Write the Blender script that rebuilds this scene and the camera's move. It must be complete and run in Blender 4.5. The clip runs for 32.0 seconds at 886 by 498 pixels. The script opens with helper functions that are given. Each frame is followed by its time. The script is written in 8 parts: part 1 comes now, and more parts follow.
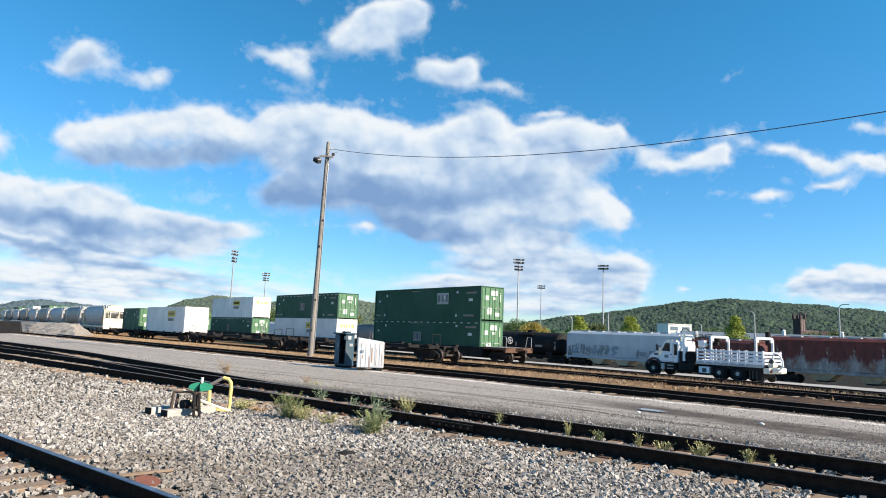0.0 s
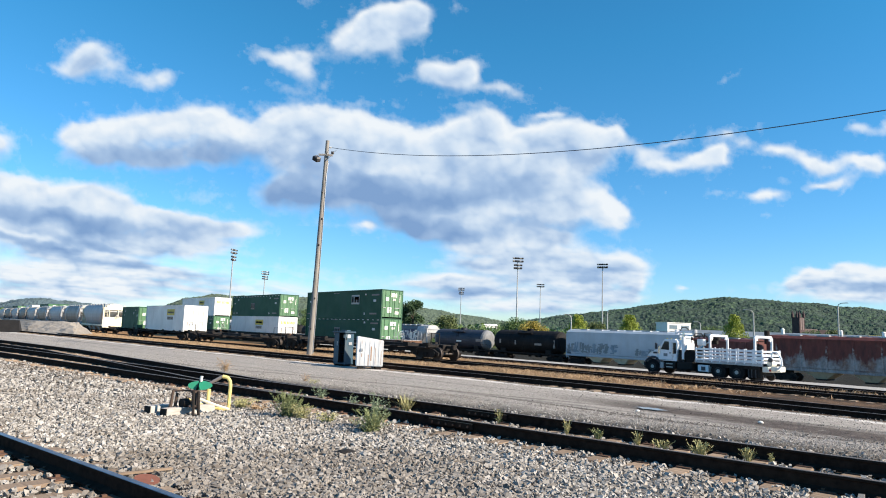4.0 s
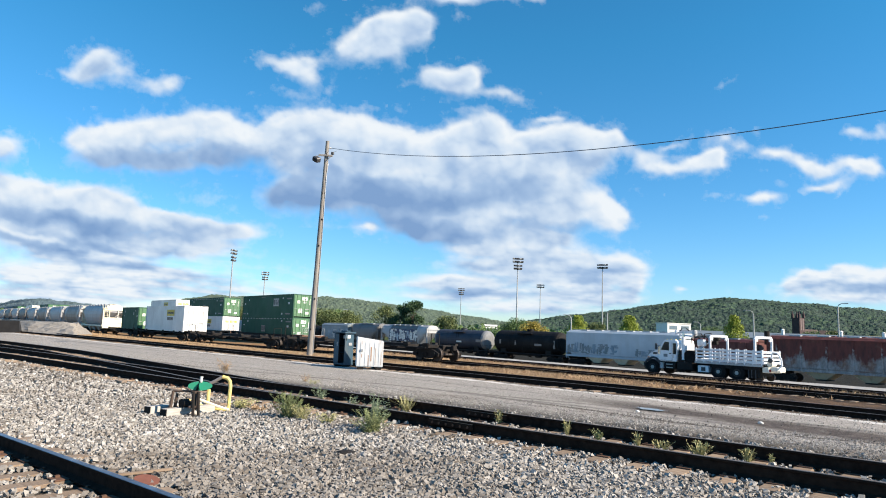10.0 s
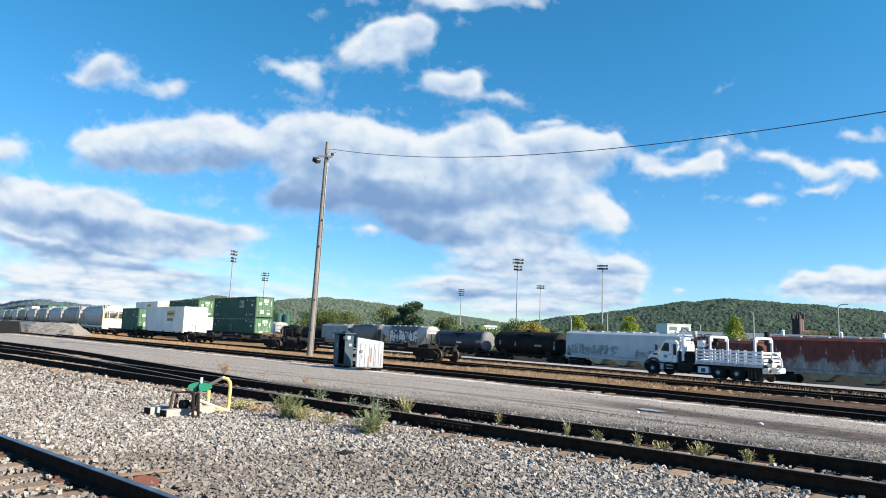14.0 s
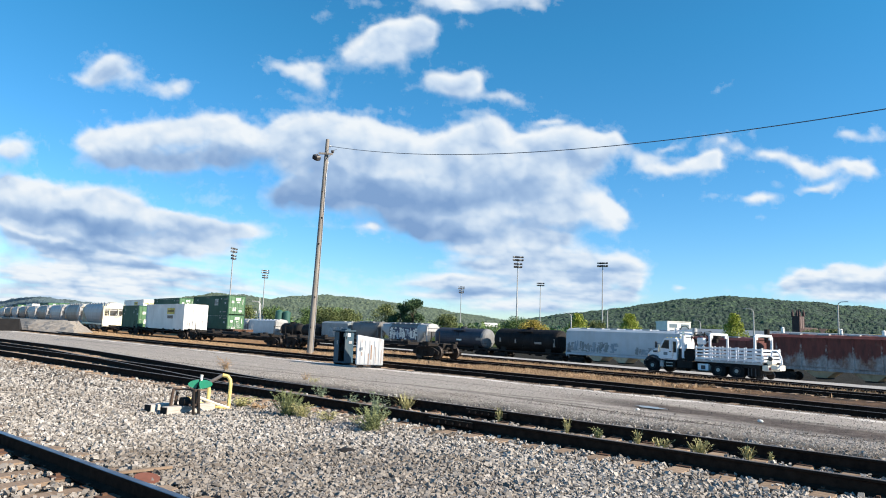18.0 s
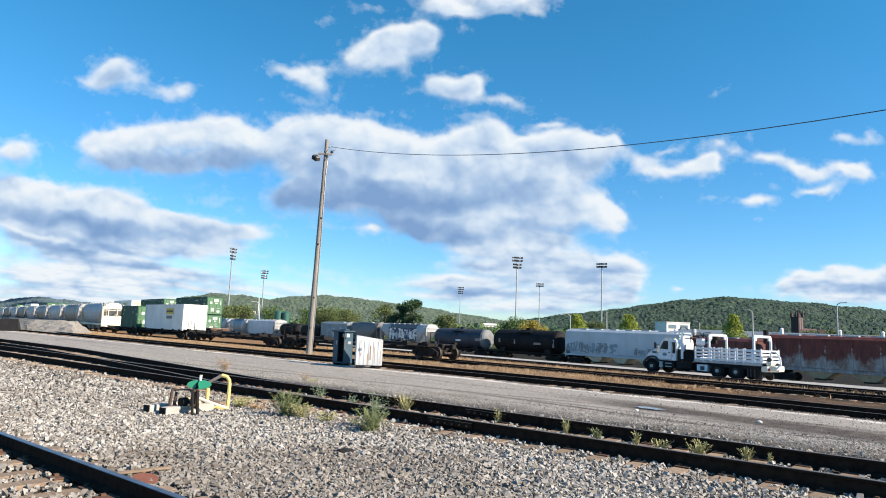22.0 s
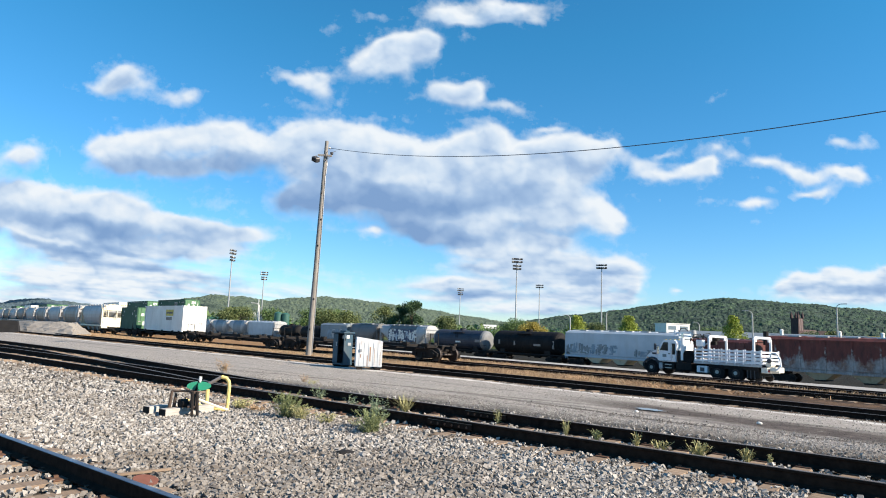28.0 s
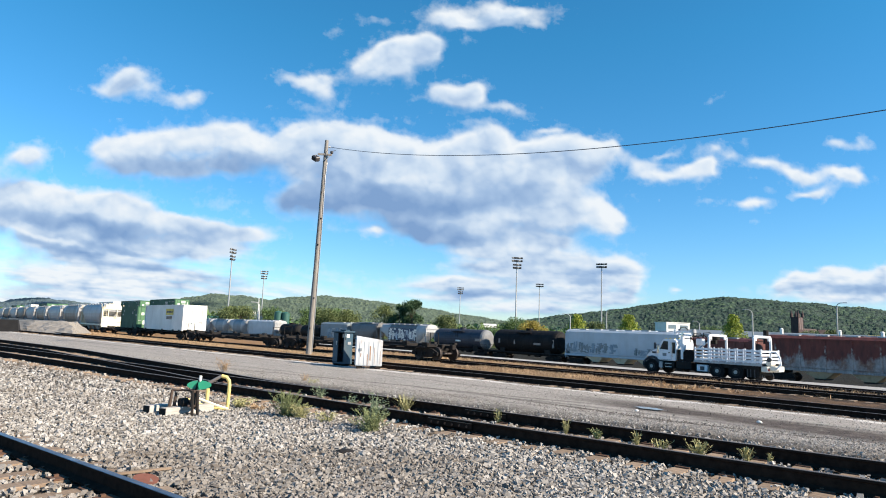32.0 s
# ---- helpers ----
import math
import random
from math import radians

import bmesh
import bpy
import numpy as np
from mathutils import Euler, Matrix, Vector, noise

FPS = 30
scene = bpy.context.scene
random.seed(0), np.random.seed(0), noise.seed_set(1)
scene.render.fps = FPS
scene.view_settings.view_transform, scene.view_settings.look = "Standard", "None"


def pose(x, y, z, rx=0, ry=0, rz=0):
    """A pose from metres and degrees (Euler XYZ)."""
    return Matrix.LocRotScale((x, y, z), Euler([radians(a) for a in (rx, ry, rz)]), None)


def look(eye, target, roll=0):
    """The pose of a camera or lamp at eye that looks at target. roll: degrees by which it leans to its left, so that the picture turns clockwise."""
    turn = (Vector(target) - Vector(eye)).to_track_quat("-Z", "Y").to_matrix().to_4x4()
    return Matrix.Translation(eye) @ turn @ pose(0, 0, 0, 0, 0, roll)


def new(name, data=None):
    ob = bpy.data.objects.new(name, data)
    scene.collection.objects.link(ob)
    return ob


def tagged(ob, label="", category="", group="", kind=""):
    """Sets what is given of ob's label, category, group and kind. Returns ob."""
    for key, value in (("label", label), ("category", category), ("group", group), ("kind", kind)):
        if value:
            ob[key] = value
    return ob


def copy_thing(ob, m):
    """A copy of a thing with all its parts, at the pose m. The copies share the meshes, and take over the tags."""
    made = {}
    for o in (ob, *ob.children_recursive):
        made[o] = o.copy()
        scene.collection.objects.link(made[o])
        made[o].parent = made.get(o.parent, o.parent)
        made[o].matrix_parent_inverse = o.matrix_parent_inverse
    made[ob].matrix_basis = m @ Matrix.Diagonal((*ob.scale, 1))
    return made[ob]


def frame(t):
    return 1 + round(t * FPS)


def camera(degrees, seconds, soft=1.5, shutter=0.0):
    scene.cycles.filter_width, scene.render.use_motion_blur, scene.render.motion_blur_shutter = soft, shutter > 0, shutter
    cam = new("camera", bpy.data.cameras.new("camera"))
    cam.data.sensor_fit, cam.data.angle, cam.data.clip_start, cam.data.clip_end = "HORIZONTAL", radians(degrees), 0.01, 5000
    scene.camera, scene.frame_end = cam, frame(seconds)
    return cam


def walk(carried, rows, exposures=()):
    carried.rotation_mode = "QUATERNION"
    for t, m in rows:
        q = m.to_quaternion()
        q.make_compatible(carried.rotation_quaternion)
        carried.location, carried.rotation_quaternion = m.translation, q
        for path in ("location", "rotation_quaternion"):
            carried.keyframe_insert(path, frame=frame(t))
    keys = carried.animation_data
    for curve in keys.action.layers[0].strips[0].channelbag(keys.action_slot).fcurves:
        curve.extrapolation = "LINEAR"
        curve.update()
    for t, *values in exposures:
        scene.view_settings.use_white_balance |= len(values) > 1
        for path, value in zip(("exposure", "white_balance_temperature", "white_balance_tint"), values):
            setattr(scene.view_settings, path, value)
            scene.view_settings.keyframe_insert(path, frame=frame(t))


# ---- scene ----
# ---- camera: hand held on the spot, with a slight sway ----
EYE = Vector((0, 0, 1.6))
cam = camera(68.47, 32.0, soft=1.0)
# seconds, turn to the left, tilt up and lean in degrees
SWAY = [
    (0.0, 0.000, 7.328, 2.149),
    (0.5, -0.068, 7.253, 2.150),
    (1.0, -0.034, 7.328, 2.149),
    (1.5, -0.068, 7.328, 2.149),
    (2.0, -0.068, 7.397, 2.131),
    (2.5, -0.068, 7.328, 2.149),
    (3.0, -0.068, 7.314, 2.150),
    (3.5, -0.068, 7.253, 2.150),
    (5.5, -0.068, 7.176, 2.150),
    (6.0, -0.068, 7.176, 2.150),
    (6.5, -0.007, 7.314, 2.130),
    (7.0, -0.068, 7.328, 2.149),
    (7.5, -0.034, 7.204, 2.209),
    (8.0, -0.068, 7.383, 2.150),
    (8.5, -0.068, 7.307, 2.150),
    (9.0, -0.075, 7.253, 2.150),
    (9.5, -0.068, 7.328, 2.149),
    (10.0, -0.068, 7.253, 2.150),
    (10.5, -0.068, 7.239, 2.169),
    (11.0, -0.068, 7.253, 2.150),
    (11.5, -0.068, 7.253, 2.150),
    (12.0, -0.068, 7.321, 2.169),
    (12.5, -0.068, 7.253, 2.150),
    (13.0, -0.068, 7.328, 2.149),
    (13.5, -0.068, 7.253, 2.150),
    (14.0, -0.068, 7.328, 2.149),
    (14.5, -0.014, 7.253, 2.150),
    (16.5, 0.007, 7.328, 2.149),
    (17.0, -0.075, 7.135, 2.227),
    (17.5, -0.061, 7.176, 2.150),
    (18.0, -0.068, 7.100, 2.150),
    (18.5, -0.041, 7.280, 2.131),
    (19.0, -0.014, 7.100, 2.150),
    (19.5, -0.075, 7.253, 2.150),
    (20.0, -0.068, 7.065, 2.227),
    (20.5, -0.020, 7.176, 2.150),
    (21.0, -0.116, 6.989, 2.228),
    (21.5, -0.130, 7.218, 2.228),
    (22.0, -0.130, 7.148, 2.208),
    (22.5, -0.075, 7.176, 2.150),
    (23.0, -0.054, 7.024, 2.150),
    (23.5, 0.000, 7.059, 2.189),
    (24.0, -0.007, 7.052, 2.208),
    (24.5, -0.041, 7.052, 2.208),
    (25.0, 0.000, 7.092, 2.170),
    (25.5, -0.020, 7.135, 2.189),
    (27.5, 0.007, 7.092, 2.170),
    (28.0, -0.143, 7.267, 2.188),
    (28.5, -0.068, 7.211, 2.228),
    (29.0, -0.068, 7.246, 2.169),
    (29.5, -0.075, 7.253, 2.150),
    (30.0, -0.075, 7.280, 2.207),
    (30.5, -0.095, 7.273, 2.188),
    (31.0, -0.068, 7.176, 2.150),
    (31.5, -0.068, 7.328, 2.149),
    (32.0, -0.143, 7.183, 2.169),
]


def aim(turn, tilt, lean):
    a, b = radians(turn), radians(tilt)
    way = Vector((-math.sin(a) * math.cos(b), math.cos(a) * math.cos(b), math.sin(b)))
    return look(EYE, EYE + way * 10, lean)


EXPOSURE = 1.05
walk(cam, [(t, aim(a, b, c)) for t, a, b, c in SWAY], exposures=[(0, EXPOSURE), (32, EXPOSURE)])

# ---- sky and sun ----
SUN_AZ = radians(111)      # clockwise from +y
SUN_EL = radians(31)
world = bpy.data.worlds.new("sky")
scene.world = world
world.use_nodes = True
wn = world.node_tree
for nd in list(wn.nodes):
    wn.nodes.remove(nd)
sky_tex = wn.nodes.new("ShaderNodeTexSky")
sky_tex.sky_type = "NISHITA"
sky_tex.sun_disc = False
sky_tex.sun_elevation = SUN_EL
sky_tex.sun_rotation = SUN_AZ
sky_tex.altitude = 100
sky_tex.air_density = 1.0
sky_tex.dust_density = 0.0
sky_tex.ozone_density = 1.2
sky_bg = wn.nodes.new("ShaderNodeBackground")
sky_bg.inputs["Strength"].default_value = 0.084
sky_out = wn.nodes.new("ShaderNodeOutputWorld")
sky_hue = wn.nodes.new("ShaderNodeHueSaturation")
sky_hue.inputs["Saturation"].default_value = 1.18
wn.links.new(sky_tex.outputs[0], sky_hue.inputs["Color"])
# deeper blue overhead, paler and bluer towards the horizon
sky_way = wn.nodes.new("ShaderNodeTexCoord")
sky_axes = wn.nodes.new("ShaderNodeSeparateXYZ")
wn.links.new(sky_way.outputs["Generated"], sky_axes.inputs[0])
sky_ramp = wn.nodes.new("ShaderNodeValToRGB")
sky_ramp.color_ramp.elements[0].position, sky_ramp.color_ramp.elements[0].color = 0.0, (0.52, 0.68, 0.98, 1)
sky_ramp.color_ramp.elements[1].position, sky_ramp.color_ramp.elements[1].color = 0.42, (0.315, 0.925, 1.05, 1)
sky_mid = sky_ramp.color_ramp.elements.new(0.16)
sky_mid.color = (0.44, 0.79, 1.03, 1)
wn.links.new(sky_axes.outputs[2], sky_ramp.inputs[0])
sky_tint = wn.nodes.new("ShaderNodeMix")
sky_tint.data_type, sky_tint.blend_type = "RGBA", "MULTIPLY"
sky_tint.inputs[0].default_value = 1.0
wn.links.new(sky_ramp.outputs[0], sky_tint.inputs[7])
wn.links.new(sky_hue.outputs[0], sky_tint.inputs[6])
wn.links.new(sky_tint.outputs[2], sky_bg.inputs[0])
wn.links.new(sky_bg.outputs[0], sky_out.inputs[0])

sun_data = bpy.data.lights.new("sun", "SUN")
sun_data.energy = 5.0
sun_data.angle = radians(0.53)
sun_data.color = (1.0, 0.86, 0.69)
sun = new("sun", sun_data)
sun_way = Vector((math.sin(SUN_AZ) * math.cos(SUN_EL), math.cos(SUN_AZ) * math.cos(SUN_EL), math.sin(SUN_EL)))
sun.matrix_world = look(sun_way * 300, (0, 0, 0))

# ---- plan: n runs across the tracks, s along them, away from the viewer ----
YARD = radians(51.5)
ALONG = Vector((-math.cos(YARD), math.sin(YARD)))
ACROSS = Vector((math.sin(YARD), math.cos(YARD)))


def smooth(a, b, x):
    x = min(1.0, max(0.0, (x - a) / (b - a)))
    return x * x * (3 - 2 * x)


def lerp(x, xs, ys):
    return float(np.interp(x, xs, ys))


def level(n, s):
    """Height of the ground: flat by the viewer, falling gently to the far tracks."""
    far = lerp(s, (-100, 30, 73, 115, 260), (-0.3, -0.42, -0.62, -0.85, -0.95))
    return lerp(n, (-5000, 12, 18, 24, 30, 37.5, 43.5, 50, 57, 62, 100, 5000),
                (-0.055, -0.055, -0.12 if s < 60 else -0.3, far, min(far, -0.45), -0.72, -0.80, -0.94, -2.0, -2.22, -2.45, -2.6))


def spot(n, s):
    return ALONG * s + ACROSS * n


def at(n, s, z=None, turn=0.0, up=0.0):
    """Pose with x along the track towards the viewer's end, y across and away, z up."""
    p = spot(n, s)
    return pose(p.x, p.y, (level(n, s) if z is None else z) + up, 0, 0, -51.5 + turn)


# ---- mesh tools ----
def mesh_of(bm, name):
    me = bpy.data.meshes.new(name)
    bm.to_mesh(me)
    bm.free()
    return me


def part(name, bm, material, parent=None, label="", smooth_faces=False):
    me = mesh_of(bm, name) if isinstance(bm, bmesh.types.BMesh) else bm
    if smooth_faces:
        for p in me.polygons:
            p.use_smooth = True
    if material and not me.materials:
        me.materials.append(material)
    ob = new(name, me)
    if parent:
        ob.parent = parent
    if label:
        ob["label"] = label
    return ob


def thing(name, label, category, m, group="", kind=""):
    ob = new(name)
    ob.empty_display_size = 0.3
    ob.matrix_basis = m
    return tagged(ob, label, category, group, kind)


def raw(name, verts, faces, material):
    me = bpy.data.meshes.new(name)
    me.from_pydata(verts, [], faces)
    me.update()
    me.materials.append(material)
    return me


def box(bm, x0, x1, y0, y1, z0, z1, bevel=0.0, m=None):
    r = bmesh.ops.create_cube(bm, size=1)
    vs = r["verts"]
    for v in vs:
        v.co = Vector((x0 + (v.co.x + 0.5) * (x1 - x0), y0 + (v.co.y + 0.5) * (y1 - y0), z0 + (v.co.z + 0.5) * (z1 - z0)))
    if bevel:
        es = list({e for v in vs for e in v.link_edges})
        vs = [v for v in bmesh.ops.bevel(bm, geom=es, offset=bevel, segments=1, affect="EDGES")["verts"]]
    if m is not None:
        bmesh.ops.transform(bm, matrix=m, verts=list({v for v in vs}))
    return bm


def bx(*a, **k):
    return box(bmesh.new(), *a, **k)


def tube(bm, a, b, r, seg=10, r2=None, caps=True):
    a, b = Vector(a), Vector(b)
    d = b - a
    q = d.to_track_quat("Z", "Y").to_matrix().to_4x4()
    m = Matrix.Translation((a + b) / 2) @ q
    bmesh.ops.create_cone(bm, cap_ends=caps, segments=seg, radius1=r, radius2=r if r2 is None else r2, depth=d.length, matrix=m)
    return bm


def tb(*a, **k):
    return tube(bmesh.new(), *a, **k)


def bent(bm, pts, r, seg=8):
    """A round bar through the points."""
    rings = []
    pts = [Vector(p) for p in pts]
    for i, p in enumerate(pts):
        d = (pts[min(i + 1, len(pts) - 1)] - pts[max(i - 1, 0)]).normalized()
        q = d.to_track_quat("Z", "Y")
        rings.append([bm.verts.new(p + q @ Vector((math.cos(k * math.tau / seg) * r, math.sin(k * math.tau / seg) * r, 0))) for k in range(seg)])
    for a, b in zip(rings, rings[1:]):
        best = min(range(seg), key=lambda o: (a[0].co - b[o].co).length)
        for k in range(seg):
            bm.faces.new((a[k], a[(k + 1) % seg], b[(k + 1 + best) % seg], b[(k + best) % seg]))
    bm.faces.new(rings[0][::-1])
    bm.faces.new(rings[-1])
    return bm


def prism(bm, outline, x0, x1):
    """Outline in (y, z), drawn out along x."""
    a = [bm.verts.new((x0, y, z)) for y, z in outline]
    b = [bm.verts.new((x1, y, z)) for y, z in outline]
    k = len(outline)
    for i in range(k):
        bm.faces.new((a[i], a[(i + 1) % k], b[(i + 1) % k], b[i]))
    bm.faces.new(a[::-1])
    bm.faces.new(b)
    bmesh.ops.recalc_face_normals(bm, faces=bm.faces[:])
    return bm


def loft(bm, sections):
    """Closed sections [(x, [(y, z), ...]), ...] of equal length joined into one skin."""
    rings = [[bm.verts.new((x, y, z)) for y, z in o] for x, o in sections]
    k = len(rings[0])
    for a, b in zip(rings, rings[1:]):
        for i in range(k):
            bm.faces.new((a[i], a[(i + 1) % k], b[(i + 1) % k], b[i]))
    bm.faces.new(rings[0][::-1])
    bm.faces.new(rings[-1])
    bmesh.ops.recalc_face_normals(bm, faces=bm.faces[:])
    return bm


# ---- material tools ----
class Nodes:
    def __init__(self, name):
        self.mat = bpy.data.materials.new(name)
        self.mat.use_nodes = True
        self.t = self.mat.node_tree
        self.b = self.t.nodes["Principled BSDF"]

    def add(self, kind, **sockets):
        nd = self.t.nodes.new(kind)
        for k, v in sockets.items():
            nd.inputs[k.replace("_", " ")].default_value = v
        return nd

    def link(self, a, b):
        self.t.links.new(a, b)
        return b

    def coords(self, which="Object"):
        return self.add("ShaderNodeTexCoord").outputs[which]

    def noise(self, vec, scale, detail=4, rough=0.55, stretch=None):
        if stretch:
            mp = self.add("ShaderNodeMapping")
            mp.inputs["Scale"].default_value = stretch
            self.link(vec, mp.inputs["Vector"])
            vec = mp.outputs[0]
        nd = self.add("ShaderNodeTexNoise", Scale=scale, Detail=detail, Roughness=rough)
        self.link(vec, nd.inputs["Vector"])
        return nd.outputs["Fac"]

    def ramp(self, fac, stops):
        nd = self.add("ShaderNodeValToRGB")
        els = nd.color_ramp.elements
        while len(els) < len(stops):
            els.new(0.5)
        for e, (p, c) in zip(els, stops):
            e.position = p
            e.color = (*c, 1) if len(c) == 3 else c
        self.link(fac, nd.inputs["Fac"])
        return nd.outputs["Color"]

    def grey(self, fac, lo, hi, a=0.0, b=1.0):
        nd = self.add("ShaderNodeMapRange")
        for k, v in zip(("From Min", "From Max", "To Min", "To Max"), (lo, hi, a, b)):
            nd.inputs[k].default_value = v
        self.link(fac, nd.inputs["Value"])
        return nd.outputs[0]

    def math(self, op, a, b=None):
        nd = self.add("ShaderNodeMath")
        nd.operation = op
        for i, v in enumerate((a, b)):
            if v is None:
                continue
            if isinstance(v, (int, float)):
                nd.inputs[i].default_value = v
            else:
                self.link(v, nd.inputs[i])
        return nd.outputs[0]

    def mix(self, fac, a, b, blend="MIX"):
        nd = self.add("ShaderNodeMix")
        nd.data_type = "RGBA"
        nd.blend_type = blend
        for sock, v in ((nd.inputs[0], fac), (nd.inputs[6], a), (nd.inputs[7], b)):
            if isinstance(v, (int, float)):
                sock.default_value = v
            elif isinstance(v, tuple):
                sock.default_value = (*v, 1)
            else:
                self.link(v, sock)
        return nd.outputs[2]

    def bump(self, height, strength=0.4, distance=0.02):
        nd = self.add("ShaderNodeBump", Strength=strength, Distance=distance)
        self.link(height, nd.inputs["Height"])
        self.link(nd.outputs[0], self.b.inputs["Normal"])

    def done(self, color=None, rough=None, metal=0.0):
        if color is not None:
            if isinstance(color, tuple):
                self.b.inputs["Base Color"].default_value = (*color, 1)
            else:
                self.link(color, self.b.inputs["Base Color"])
        if rough is not None:
            if isinstance(rough, (int, float)):
                self.b.inputs["Roughness"].default_value = rough
            else:
                self.link(rough, self.b.inputs["Roughness"])
        self.b.inputs["Metallic"].default_value = metal
        return self.mat


def paint(name, color, rough=0.5, dirt=(0.12, 0.10, 0.08), amount=0.35, scale=1.2, metal=0.0, streak=None, bump=0.0):
    """Weathered coat: two scales of grime, streaks that run down, slight colour drift between pieces."""
    n = Nodes(name)
    c = n.coords()
    big = n.noise(c, scale, 5, 0.6)
    fine = n.noise(c, scale * 14, 3, 0.6)
    run = n.noise(c, scale * 2.5, 4, 0.6, streak or (1, 1, 0.15))
    tone = n.mix(n.grey(big, 0.35, 0.7), color, tuple(min(1, v * 0.82) for v in color))
    grime = n.math("MULTIPLY", n.grey(run, 0.5, 0.78), amount)
    col = n.mix(grime, tone, dirt)
    col = n.mix(n.math("MULTIPLY", n.grey(fine, 0.55, 0.8), amount * 0.5), col, dirt)
    if bump:
        n.bump(fine, bump, 0.01)
    return n.done(col, n.grey(big, 0.3, 0.7, rough - 0.08, rough + 0.12), metal)

# ---- materials ----
def yard_axes(n, c):
    sep = n.add("ShaderNodeSeparateXYZ")
    n.link(c, sep.inputs[0])
    x, y = sep.outputs[0], sep.outputs[1]
    across = n.math("ADD", n.math("MULTIPLY", x, ACROSS.x), n.math("MULTIPLY", y, ACROSS.y))
    along = n.math("ADD", n.math("MULTIPLY", x, ALONG.x), n.math("MULTIPLY", y, ALONG.y))
    return across, along


def damp_patch(n, c):
    """Wet, dirty hollow in the road and a thin wheel rut in front of it."""
    across, along = yard_axes(n, c)
    wob = n.math("MULTIPLY", n.math("SUBTRACT", n.noise(c, 0.9, 5, 0.65), 0.5), 1.6)
    hollow = n.math("ABSOLUTE", n.math("ADD", across, n.math("ADD", n.math("MULTIPLY", wob, 0.6), -14.35)))
    reach = n.math("MULTIPLY", n.grey(along, 13.0, 9.5), n.grey(along, 0.5, 3.5))
    wet = n.math("MULTIPLY", n.math("MULTIPLY", n.grey(hollow, 1.15, 0.5), reach), n.grey(n.noise(c, 2.2, 5, 0.7), 0.28, 0.42))
    bend = n.math("MULTIPLY", n.math("POWER", n.math("MAXIMUM", n.math("SUBTRACT", 9.0, along), 0.0), 2.0), -0.06)
    rut = n.grey(n.math("ABSOLUTE", n.math("ADD", n.math("ADD", across, bend), n.math("ADD", n.math("MULTIPLY", wob, 0.12), -12.25))), 0.17, 0.06)
    old_rut = n.grey(n.math("ABSOLUTE", n.math("ADD", n.math("ADD", across, n.math("MULTIPLY", along, 0.32)), n.math("ADD", n.math("MULTIPLY", wob, 0.25), -16.75))), 0.22, 0.06, 0.0, 0.55)
    return n.math("MAXIMUM", n.math("MAXIMUM", wet, n.math("MULTIPLY", rut, n.grey(along, 15.0, 10.0))), old_rut)


def soil_stain(n, c, most):
    """Dark brown soil worked up between the stones beside the rails."""
    d = n.add("ShaderNodeMapping")
    d.inputs["Location"].default_value = (1.3 / 2.9, -7.2 / 2.3, 0)
    d.inputs["Scale"].default_value = (1 / 2.9, 1 / 2.3, 0)
    n.link(c, d.inputs["Vector"])
    far = n.add("ShaderNodeVectorMath")
    far.operation = "LENGTH"
    n.link(d.outputs[0], far.inputs[0])
    edge = n.math("ADD", far.outputs["Value"], n.math("MULTIPLY", n.math("SUBTRACT", n.noise(c, 1.3, 5, 0.65), 0.5), 1.6))
    return n.grey(edge, 1.15, 0.45, 0.0, most)


